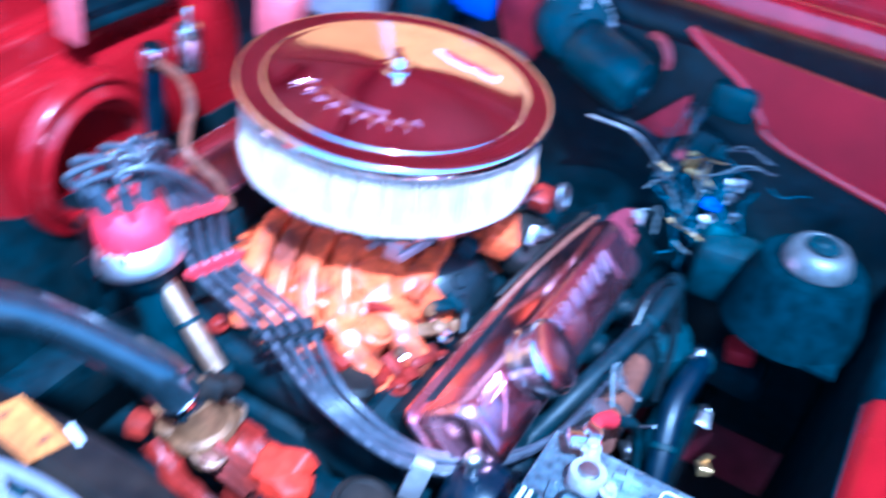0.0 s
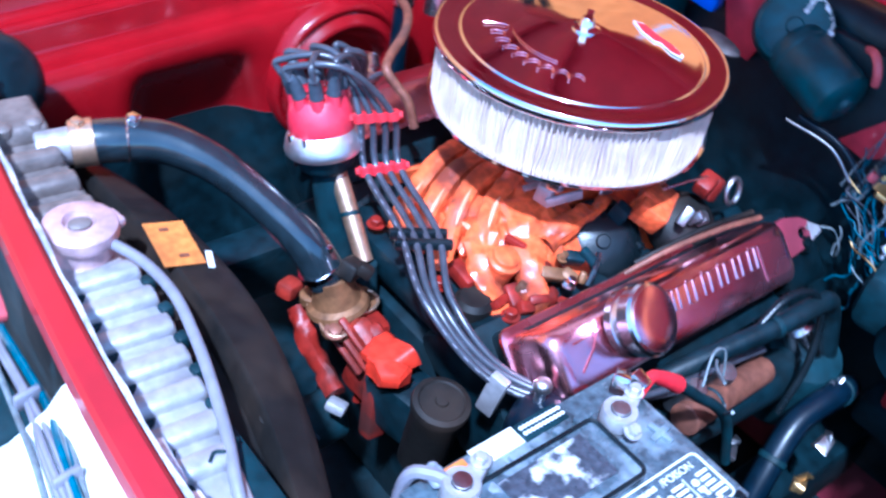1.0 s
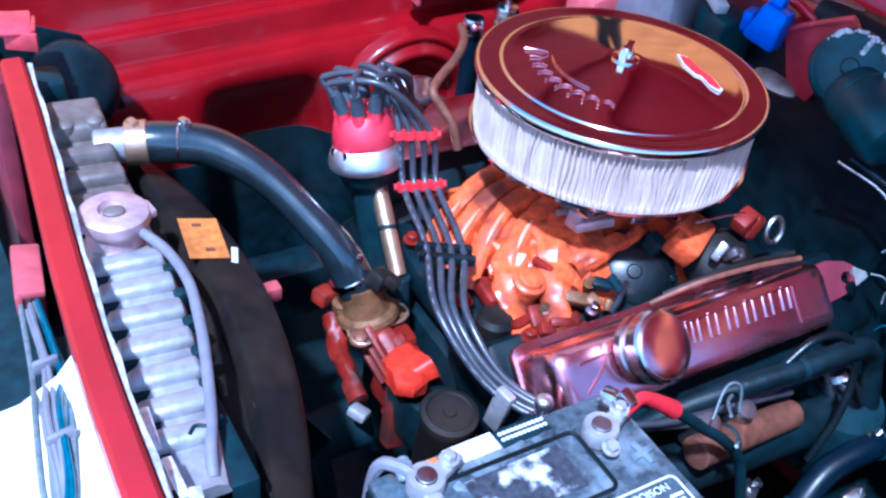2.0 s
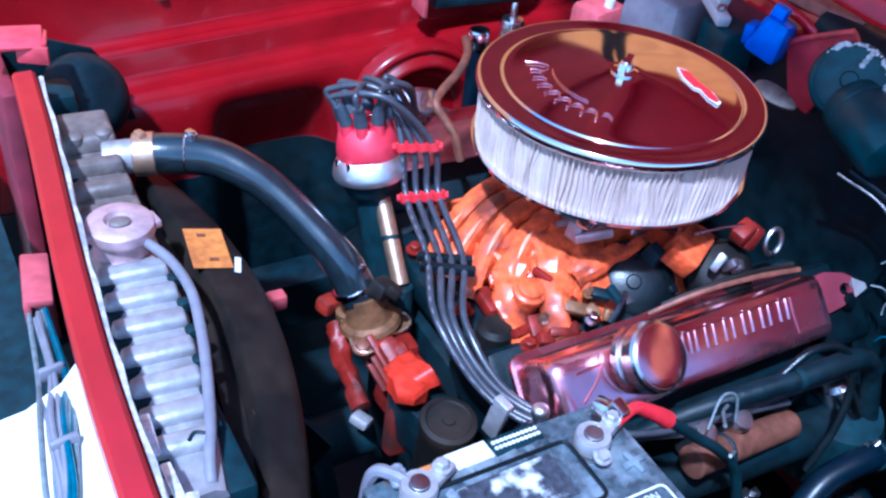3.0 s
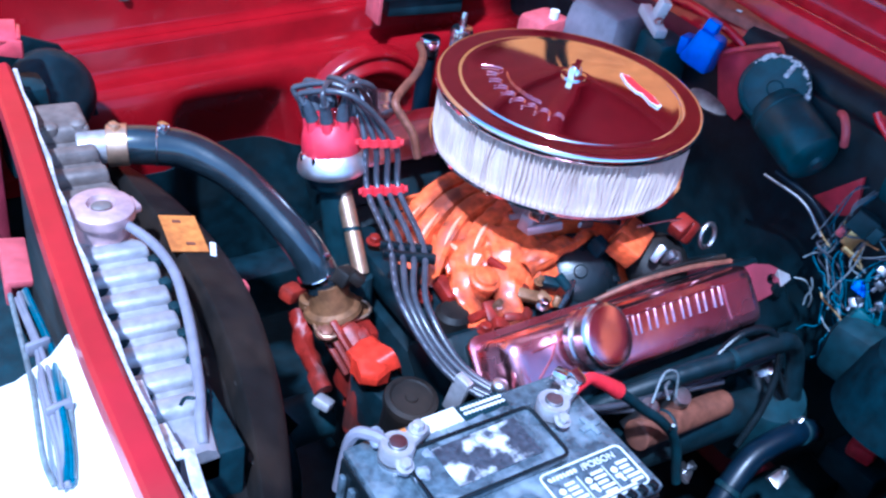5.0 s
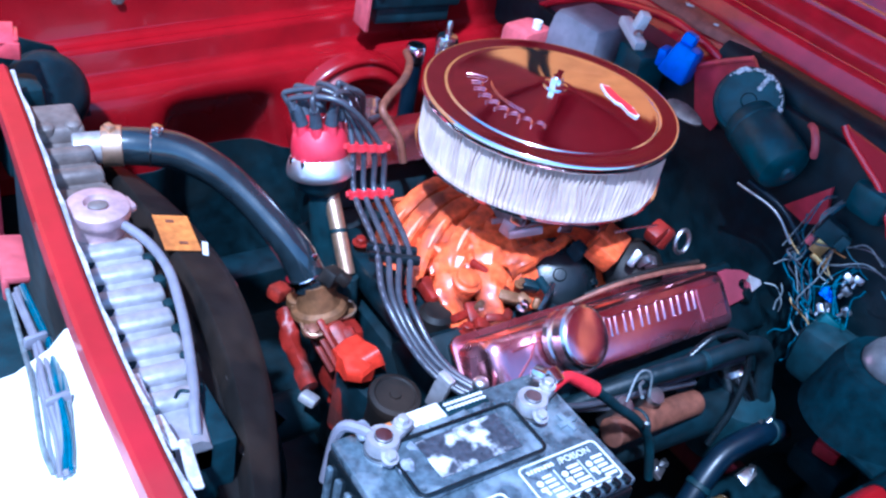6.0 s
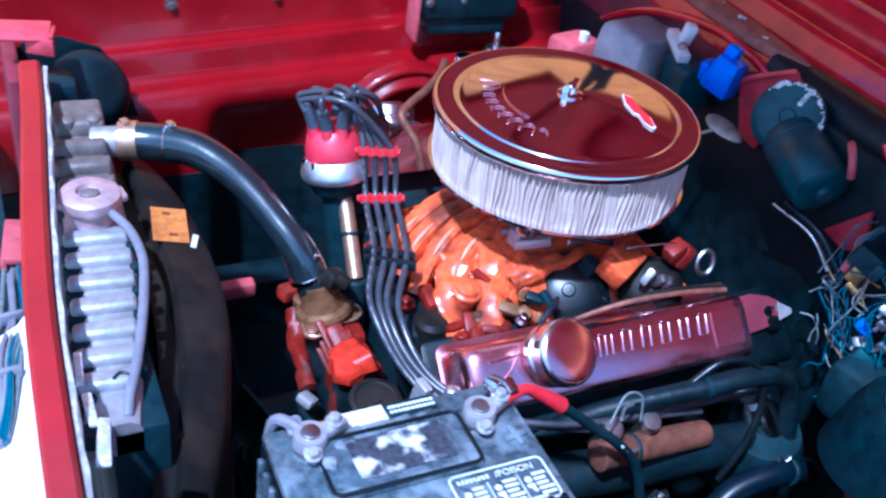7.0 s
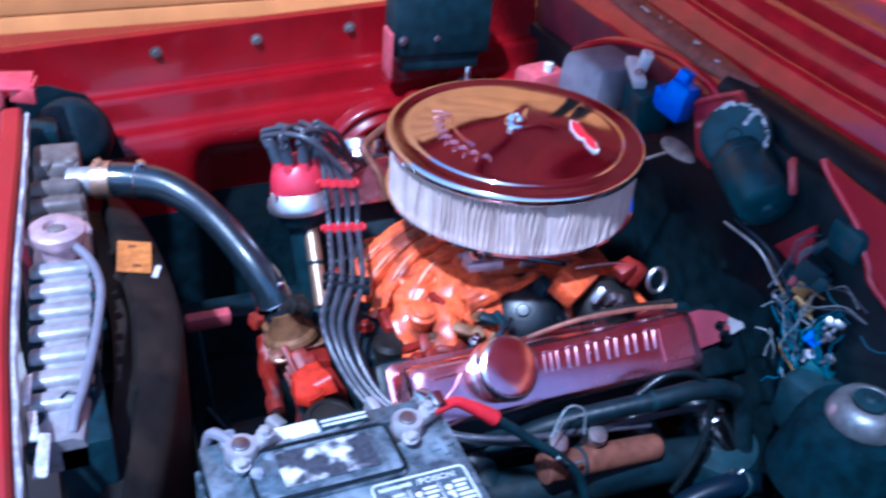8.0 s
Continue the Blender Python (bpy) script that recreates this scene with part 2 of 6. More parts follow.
def spline(points, n=8):
    """A smooth line through the points."""
    p = [Vector(q) for q in points]
    p = [2 * p[0] - p[1]] + p + [2 * p[-1] - p[-2]]
    out = []
    for i in range(1, len(p) - 2):
        for k in range(n):
            t = k / n
            a, b, c, d = p[i - 1:i + 3]
            out.append(0.5 * ((2 * b) + (c - a) * t + (2 * a - 5 * b + 4 * c - d) * t * t + (3 * b - a - 3 * c + d) * t ** 3))
    out.append(p[-2])
    return out


def tube(bm, points, r, seg=10, n=8, smooth=True, radii=None):
    pts = spline(points, n) if smooth and len(points) > 2 else [Vector(q) for q in points]
    rings = []
    side = None
    for i, q in enumerate(pts):
        d = (pts[min(i + 1, len(pts) - 1)] - pts[max(i - 1, 0)]).normalized()
        if side is None:
            side = d.orthogonal().normalized()
        side = (side - d * side.dot(d)).normalized()
        up = d.cross(side)
        rr = r if radii is None else radii(i / (len(pts) - 1))
        rings.append([bm.verts.new(q + rr * (side * math.cos(2 * math.pi * k / seg) + up * math.sin(2 * math.pi * k / seg))) for k in range(seg)])
    for a, b in zip(rings, rings[1:]):
        for k in range(seg):
            j = (k + 1) % seg
            bm.faces.new((a[k], a[j], b[j], b[k]))
    bm.faces.new(rings[0][::-1])
    bm.faces.new(rings[-1])
    return [v for q in rings for v in q]


def prism(bm, outline, depth, m=None, bevel=0.0):
    """Extrudes an outline of (x, y) up z by depth."""
    lo = [bm.verts.new((x, y, 0)) for x, y in outline]
    hi = [bm.verts.new((x, y, depth)) for x, y in outline]
    k = len(outline)
    fs = [bm.faces.new(lo[::-1]), bm.faces.new(hi)]
    fs += [bm.faces.new((lo[i], lo[(i + 1) % k], hi[(i + 1) % k], hi[i])) for i in range(k)]
    vs = lo + hi
    bmesh.ops.recalc_face_normals(bm, faces=fs)
    if bevel:
        r = bmesh.ops.bevel(bm, geom=list(fs[1].edges), offset=bevel, segments=2, affect="EDGES", profile=0.5)
        vs = list({v for f in r["faces"] for v in f.verts} | {v for v in vs if v.is_valid})
    if m is not None:
        bmesh.ops.transform(bm, verts=vs, matrix=m)
    return vs


def sheet(bm, rows):
    """A skin over rows of points."""
    g = [[bm.verts.new(p) for p in r] for r in rows]
    for a, b in zip(g, g[1:]):
        for i in range(len(a) - 1):
            bm.faces.new((a[i], a[i + 1], b[i + 1], b[i]))
    return g


def thick(bm, t):
    """Gives a skin its thickness."""
    bmesh.ops.recalc_face_normals(bm, faces=bm.faces)
    bmesh.ops.solidify(bm, geom=list(bm.faces), thickness=t)
    bmesh.ops.recalc_face_normals(bm, faces=bm.faces)


def hexbolt(bm, at, r=0.007, h=0.006, direction=(0, 0, 1), washer=True):
    m = along(at, Vector(at) + Vector(direction))
    if washer:
        lathe(bm, [(0, 0), (r * 1.5, 0), (r * 1.5, 0.0015), (0, 0.0015)], m, 16)
    lathe(bm, [(0, 0.001), (r, 0.001), (r, h), (r * 0.8, h + 0.0012), (0, h + 0.0012)], m, 6)


# ---- the setting ----
def setting():
    bm = fresh()
    n = 12
    sheet(bm, [[(x, y, 0) for x in np.linspace(-60, 60, n)] for y in np.linspace(-60, 60, n)])
    g = thing("ground", "grey concrete floor under the car", "floor", (0, 0, 0), kind="structure")
    part("slab", bm, CONCRETE, g)
    w = thing("wall_far", "warm tan boarded wall beyond the car", "wall", (0, 2.6, 0), kind="structure")
    bm = fresh()
    block(bm, (9, 0.1, 3.8), (0, 2.7, 1.9))
    part("backing", bm, TAN_WALL, w)
    for i in range(20):
        bm = fresh()
        block(bm, (9, 0.03, 0.185), (0, 2.632, 0.1 + i * 0.19), bevel=0.006)
        part("board", bm, TAN_WALL, w)
    # unseen wall, added and sized to give the chrome tan to reflect
    w = thing("wall_rear", "unseen warm tan boarded wall added behind the car", "wall", (4.6, 0, 0), kind="structure")
    bm = fresh()
    block(bm, (0.1, 8.2, 5.8), (4.7, -1.45, 2.9))
    part("backing", bm, TAN_WALL, w)
    for i in range(30):
        bm = fresh()
        block(bm, (0.03, 8.2, 0.185), (4.632, -1.45, 0.1 + i * 0.19), bevel=0.006)
        part("board", bm, TAN_WALL, w)


setting()


# ---- the car's own body round the engine bay ----
car = thing("car", "red car body with its hood raised over the engine bay", "car", (0, 0, 0))


def fender(side, name, label):
    """The inner fender with its bolted rail, ledges and dropping panel; side is +1 far, -1 near."""
    section = [(0.70, 0.855), (0.655, 0.884), (0.614, 0.899), (0.600, 0.895), (0.594, 0.812), (0.588, 0.802), (0.575, 0.800), (0.564, 0.806), (0.556, 0.804), (0.551, 0.796),
               (0.550, 0.766), (0.543, 0.755), (0.528, 0.752), (0.512, 0.757), (0.502, 0.754), (0.494, 0.744), (0.488, 0.730), (0.484, 0.712), (0.480, 0.685), (0.475, 0.61), (0.470, 0.5), (0.465, 0.25)]
    deep = {13: 0.0, 14: 0.0, 15: 0.03, 16: 0.08, 17: 0.3, 18: 0.72, 19: 1.0, 20: 1.0, 21: 1.0}
    lift = {14: 0.9, 15: 0.7, 16: 0.45, 17: 0.2}
    off = 0.0 if side > 0 else 0.10
    bm = fresh()
    rows = []
    for x in np.linspace(-0.70, 0.34, 70):
        row = []
        for i, (y, z) in enumerate(section):
            yy = y
            if i >= 13:
                # pressed panel, set back between two ribs
                inset = 1 / (1 + math.exp(-(x + 0.350) * 130)) - 1 / (1 + math.exp(-(x + 0.16) * 90))
                yy += 0.06 * inset * deep[i]
            row.append((x, side * (yy + off), z + 0.05 * (x + 0.4) * (1 if i < 14 else lift.get(i, 0))))
        rows.append(row)
    if side > 0:
        sheet(bm, [r[:20] for r in rows])
        thick(bm, 0.003)
        f = part(name, bm, RED, car, label, angle=60)
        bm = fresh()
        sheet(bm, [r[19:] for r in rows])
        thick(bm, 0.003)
        part("fender_foot", bm, DEEP_BLACK, car, "black foot of the fender", angle=60)
    else:
        front = [r for r in rows if r[0][0] < 0.06]
        back = [r for r in rows if r[0][0] > 0.05]
        sheet(bm, [r[:16] for r in front])
        sheet(bm, [r[:10] for r in back])
        thick(bm, 0.003)
        part("near_fender_rail", bm, RED, car, "red fender rail", angle=60)
        # lower skin coloured black for the shade on it
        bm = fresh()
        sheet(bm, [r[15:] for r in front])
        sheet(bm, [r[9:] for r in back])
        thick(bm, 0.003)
        f = part(name, bm, SHADE_BLACK, car, label, angle=60)
    for x in (-0.40, -0.222, -0.047):
        bm = fresh()
        z = 0.862 + 0.05 * (x + 0.4)
        hexbolt(bm, (x, side * (0.5985 + off), z), 0.0075, 0.007, (0, -side, 0))
        part("bolt", bm, TAB_GREY, f, "dull steel hex bolt")
    # outer skin
    bm = fresh()
    sheet(bm, [[(x, side * (y + off), z) for y, z in ((0.70, 0.852), (0.78, 0.845), (0.83, 0.79), (0.85, 0.62), (0.84, 0.3))] for x in np.linspace(-0.95, 0.6, 12)])
    thick(bm, 0.003)
    part("outer_fender", bm, RED, car)
    return f


far_fender = fender(1, "far_inner_fender", "glossy red pressed inner fender with bolted rail")
near_fender = fender(-1, "near_inner_fender", "inner fender coloured black for the deep shade there")


def wheelhouse():
    """Round pressing of the far wheelhouse with its raised rims."""
    bm = fresh()
    m = Matrix.Translation((-0.012, 0.480, 0.655)) @ Matrix.Rotation(radians(90), 4, "X")
    lathe(bm, [(0.130, -0.01), (0.127, 0.010), (0.122, 0.018), (0.116, 0.018), (0.112, 0.014), (0.106, 0.018), (0.102, 0.028), (0.096, 0.031), (0.089, 0.026), (0.084, 0.004),
               (0.05, -0.01), (0.0, -0.012)], m, 56)
    part("wheelhouse", bm, RED, car, "round pressed red wheelhouse", angle=70)


wheelhouse()


def radiator_support():
    bm = fresh()
    ps = [(-0.640, 0.345), (-0.649, 0.22), (-0.660, 0.10), (-0.672, -0.03), (-0.683, -0.18), (-0.688, -0.33), (-0.690, -0.45), (-0.692, -0.58)]
    rows = []
    w = 0.0135
    sec = [(-w, -0.03), (-w, -0.004), (-w + 0.004, 0), (w - 0.004, 0), (w, -0.004), (w, -0.012), (w + 0.004, -0.014), (w + 0.006, -0.020)]
    for q in spline([(a, b, 0) for a, b in ps], 4):
        rows.append([(q.x + dx, q.y, 0.902 + dz) for dx, dz in sec])
    sheet(bm, rows)
    thick(bm, 0.0025)
    bar = part("radiator_support", bm, BAR_RED, car, "red painted radiator support bar", angle=30)
    # worn flange along the rear edge of the bar, whitened for sun glare
    bm = fresh()
    rows = []
    for q in spline([(a, b, 0) for a, b in ps], 4):
        rows.append([(q.x + w + 0.004, q.y, 0.893), (q.x + w + 0.0075 + 0.0015 * math.sin(q.y * 60), q.y, 0.8915), (q.x + w + 0.0085 + 0.001 * math.sin(q.y * 90), q.y, 0.878)])
    sheet(bm, rows)
    thick(bm, 0.002)
    part("flange", bm, SILVER_FILM, bar, "worn bare metal flange, whitened for its glare")
    rng = random.Random(3)
    for x, y, lx, ly in ((-0.655, -0.300, 0.008, 0.044), (-0.650, -0.342, 0.011, 0.052), (-0.657, -0.245, 0.006, 0.050)):
        bm = fresh()
        block(bm, (lx, ly, 0.003), (x, y, 0.868), (rng.uniform(-5, 5), rng.uniform(8, 18), rng.uniform(-8, 4)), 0.0008)
        for v in bm.verts:
            v.co += Vector((noise.noise(v.co * 70), noise.noise(v.co * 70 + Vector((4, 0, 0))), noise.noise(v.co * 70 + Vector((0, 8, 0))))) * 0.004
        part("bent_tab", bm, SILVER_FILM, bar, "bent strip of bright bare metal")
    bm = fresh()
    block(bm, (0.070, 0.045, 0.006), (-0.640, 0.395, 0.922), (12, 0, -12), 0.002)
    block(bm, (0.006, 0.040, 0.026), (-0.606, 0.390, 0.910), (0, 14, -12), 0.002)
    block(bm, (0.040, 0.006, 0.024), (-0.622, 0.372, 0.908), (0, 0, -30), 0.002)
    part("corner_bracket", bm, FLANGE_PINK, car, "pale worn pink-red corner bracket")
    bm = fresh()
    block(bm, (0.02, 0.16, 0.55), (-0.66, 0.42, 0.60), bevel=0.004)
    part("support_panel", bm, RED_DULL, car)
    bm = fresh()
    block(bm, (0.02, 0.18, 0.55), (-0.69, -0.45, 0.58), bevel=0.004)
    part("support_panel", bm, RED_DULL, car)
    # added front panel ahead of the bar; its white stands for blown-out daylight
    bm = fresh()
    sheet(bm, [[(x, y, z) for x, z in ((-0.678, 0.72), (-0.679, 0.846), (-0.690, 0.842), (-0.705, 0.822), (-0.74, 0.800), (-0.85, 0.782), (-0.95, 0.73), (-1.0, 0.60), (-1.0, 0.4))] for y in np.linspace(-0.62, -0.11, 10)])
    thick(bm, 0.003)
    part("front_panel", bm, DAYLIGHT_WHITE, car, "added white front panel standing for blown-out daylight")
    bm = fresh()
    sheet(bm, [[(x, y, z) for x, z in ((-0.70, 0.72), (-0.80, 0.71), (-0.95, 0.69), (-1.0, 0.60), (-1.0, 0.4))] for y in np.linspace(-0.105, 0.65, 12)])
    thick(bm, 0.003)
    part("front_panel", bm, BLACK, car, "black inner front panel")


radiator_support()


def firewall():
    bm = fresh()
    rows = []
    for y in np.linspace(-0.62, 0.62, 26):
        b = 0.012 * math.cos(y * 9)
        rows.append([(0.36 + b, y, 0.2), (0.355 + b, y, 0.6), (0.352 + b * 0.6, y, 0.86), (0.350, y, 0.955), (0.356, y, 0.966)])
    sheet(bm, rows)
    thick(bm, 0.003)
    part("firewall", bm, RED_DULL, car, "dusty red firewall", angle=60)
    # added pad, black to stand for shade on the red firewall
    bm = fresh()
    outline = [(0.60, 0.39), (0.60, 0.86), (0.10, 0.885), (0.03, 0.945), (0.0, 0.962), (-0.31, 0.965), (-0.40, 0.93), (-0.62, 0.85), (-0.62, 0.39)]
    prism(bm, outline, 0.018, Matrix(((0, 0, -1, 0.348), (1, 0, 0, 0), (0, 1, 0, 0), (0, 0, 0, 1))), 0.005)
    part("firewall_shade_pad", bm, DEEP_BLACK, car, "black pad added for the shade on the firewall")
    # cowl: lip, gutters and rounded ridges that rise rearward
    profile = ((0.348, 0.950), (0.352, 0.966), (0.366, 0.985), (0.372, 0.990), (0.395, 0.992), (0.404, 0.978), (0.416, 0.974), (0.430, 0.984), (0.440, 1.006), (0.448, 1.015), (0.456, 1.015), (0.466, 1.003), (0.482, 0.982), (0.503, 0.984),
               (0.520, 1.008), (0.535, 1.030), (0.552, 1.040), (0.570, 1.033), (0.584, 1.018), (0.600, 1.020), (0.613, 1.042), (0.628, 1.048), (0.645, 1.036), (0.665, 1.026), (0.685, 1.040), (0.72, 1.056), (0.80, 1.07))
    bm = fresh()
    rows = []
    for y in np.linspace(-0.72, 0.72, 60):
        k = 0.05 * (y / 0.7) ** 2
        rows.append([(x + k * (x > 0.36), y, z + 0.0016 * noise.noise((x * 22, y * 9, 1.0))) for x, z in profile])
    sheet(bm, rows)
    thick(bm, 0.003)
    part("cowl", bm, COWL_RED, car, "glossy red cowl with rounded ridges and gutters", angle=70)
    # flat dusty seal along the cowl's lip, tapering to a point; a black strip goes on from there
    bm = fresh()
    rows = []
    for y in np.linspace(0.02, -0.66, 40):
        k = 0.05 * (y / 0.7) ** 2
        a = min(1, (0.02 - y) / 0.07)
        rows.append([(0.346, y, 0.958), (0.343, y, 0.972), (0.352 + k * a, y, 0.988), (0.366 + k, y, 0.9945), (0.374 + k + 0.016 * a, y, 0.9955), (0.378 + k + 0.018 * a, y, 0.988)])
    sheet(bm, rows)
    thick(bm, 0.002)
    part("cowl_strip", bm, DEEP_BLACK, car, "black rubber strip over the cowl's lip", angle=60)
    bm = fresh()
    rows = []
    for y in np.linspace(0.66, -0.034, 50):
        k = 0.05 * (y / 0.7) ** 2
        w = 0.003 + 0.021 * min(1, (y + 0.034) / 0.11) ** 0.7 + 0.002 * noise.noise((y * 14, 0, 4.0))
        c = 0.376 + k
        rows.append([(c - w, y, 0.982), (c - w * 0.9, y, 0.994), (c - w * 0.4, y, 0.999), (c + w * 0.4, y, 0.999), (c + w * 0.9, y, 0.995), (c + w, y, 0.985)])
    sheet(bm, rows)
    thick(bm, 0.002)
    seal = part("cowl_seal", bm, SEAL_BROWN, car, "faded red-brown rubber cowl seal", angle=60)
    rng = random.Random(8)
    for i in range(9):
        y = rng.uniform(0.03, 0.45)
        bm = fresh()
        block(bm, (rng.uniform(0.002, 0.006), rng.uniform(0.005, 0.016), 0.002), (0.372 + 0.05 * (y / 0.7) ** 2 + rng.uniform(-0.012, 0.014), y, 1.0005), (0, 0, rng.uniform(-30, 30)), 0.0008)
        for v in bm.verts:
            v.co += Vector((noise.noise(v.co * 150), noise.noise(v.co * 150 + Vector((7, 0, 0))), 0)) * 0.003
        part("paint_fleck", bm, FLAKED, seal, "flake of pale worn paint")
    # pressed bead that arches over the heater housing
    bm = fresh()
    tube(bm, [(0.346, 0.47, 0.84), (0.344, 0.398, 0.891), (0.342, 0.293, 0.942), (0.341, 0.148, 0.978), (0.343, 0.063, 0.976), (0.346, 0.01, 0.965)], 0.0075, 10, 8)
    part("pressed_bead", bm, COWL_RED, car, "arched bead pressed into the firewall")
    # gusset between cowl and near fender, with a rolled lower edge
    edge = [(-0.236, 0.990), (-0.250, 0.978), (-0.284, 0.960), (-0.324, 0.938), (-0.355, 0.905), (-0.40, 0.875), (-0.66, 0.83)]
    bm = fresh()
    prism(bm, edge + [(-0.72, 0.86), (-0.72, 0.975), (-0.30, 0.985)], 0.006, Matrix(((0, 0, -1, 0.332), (1, 0, 0, 0), (0, 1, 0, 0), (0, 0, 0, 1))))
    gusset = part("cowl_gusset", bm, HOOD_RED, car, "red gusset panel at the cowl's near end")
    bm = fresh()
    tube(bm, [(0.327, y, z) for y, z in edge], 0.0055, 10, 6)
    part("rolled_edge", bm, COWL_RED, gusset, "bright rolled edge")


firewall()


def hood():
    h = Vector((0.595, 0, 1.148))
    a = radians(43)
    fwd, up = Vector((-math.cos(a), 0, math.sin(a))), Vector((math.sin(a), 0, math.cos(a)))
    bm = fresh()
    rows = []
    for s in np.linspace(0.04, 1.25, 12):
        rows.append([h + fwd * s + Vector((0, y, 0)) + up * (0.05 + 0.04 * (1 - (y / 0.97) ** 2)) for y in np.linspace(-0.97, 0.97, 16)])
    sheet(bm, rows)
    thick(bm, 0.003)
    skin = part("hood", bm, HOOD_RED, car, "raised red hood panel", angle=60)
    for y in (-0.97, 0.97):
        bm = fresh()
        sheet(bm, [[h + fwd * s + Vector((0, y, 0)) + up * k for k in (0.048, 0.03, 0.005)] for s in np.linspace(0.04, 1.25, 6)])
        thick(bm, 0.003)
        part("hood_lip", bm, RED, skin, "turned-down hood edge")
    for y in (-0.66, 0.66):
        bm = fresh()
        block(bm, (0.045, 0.008, 0.24), (0.575, y, 1.09), (0, 8, 0), 0.003)
        block(bm, (0.045, 0.008, 0.23), (0.530, y * 0.985, 1.09), (0, -10, 0), 0.003)
        part("hood_hinge", bm, BLACK, skin, "black steel hood hinge")
    for s0, s1, y0, y1 in ((0.05, 0.14, -0.70, 0.70), (1.13, 1.23, -0.70, 0.70)):
        bm = fresh()
        m = Matrix.Translation(h) @ Matrix((( fwd.x, 0, up.x, 0), (0, 1, 0, 0), (fwd.z, 0, up.z, 0), (0, 0, 0, 1)))
        vs = block(bm, (s1 - s0, y1 - y0, 0.03), ((s0 + s1) / 2, 0, 0.045), bevel=0.008)
        bmesh.ops.transform(bm, verts=bm.verts, matrix=m)
        part("brace", bm, HOOD_RED, skin)
    for y, t in ((-0.62, 0), (0.62, 0), (-0.3, 14), (0.3, -14)):
        bm = fresh()
        block(bm, (0.96, 0.08, 0.03), (0.66, y, 0.047), (0, 0, t), bevel=0.008)
        bmesh.ops.transform(bm, verts=bm.verts, matrix=m)
        part("brace", bm, HOOD_RED, skin)


hood()


def floor_plate():
    # added plate that keeps the lit ground from showing below the engine
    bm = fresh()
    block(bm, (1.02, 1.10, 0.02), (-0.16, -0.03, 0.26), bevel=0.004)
    part("floor_plate", bm, DEEP_BLACK, car, "black plate added to close the dark floor of the bay")
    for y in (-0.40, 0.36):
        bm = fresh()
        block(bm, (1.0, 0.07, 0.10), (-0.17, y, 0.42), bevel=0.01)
        part("frame_rail", bm, DEEP_BLACK, car, "black chassis rail")


floor_plate()


def shock_tower():
    bm = fresh()
    lathe(bm, [(0.0, 0.69), (0.092, 0.69), (0.090, 0.70), (0.084, 0.722), (0.076, 0.758), (0.066, 0.782), (0.0, 0.786)], Matrix.Translation((0.245, -0.49, 0)), 40)
    block(bm, (0.20, 0.075, 0.010), (0.260, -0.527, 0.692), bevel=0.003)
    t = part("shock_tower", bm, SHADE_BLACK, car, "black painted shock tower")
    bm = fresh()
    lathe(bm, [(0.0, 0.771), (0.045, 0.771), (0.046, 0.776), (0.040, 0.790), (0.034, 0.798), (0.026, 0.800), (0.022, 0.795), (0.014, 0.795), (0.013, 0.803), (0.0, 0.804)], Matrix.Translation((0.245, -0.49, 0.014)), 32)
    part("shock_bushing", bm, DULL_STEEL, t, "pale steel shock absorber bushing cap")
    bm = fresh()
    lathe(bm, [(0, 0.8135), (0.021, 0.8135), (0.020, 0.8165), (0.010, 0.8175), (0.007, 0.822), (0, 0.823)], Matrix.Translation((0.245, -0.49, 0)), 24)
    part("shock_rubber", bm, BLACK, t, "dark rubber centre of the bushing")


shock_tower()


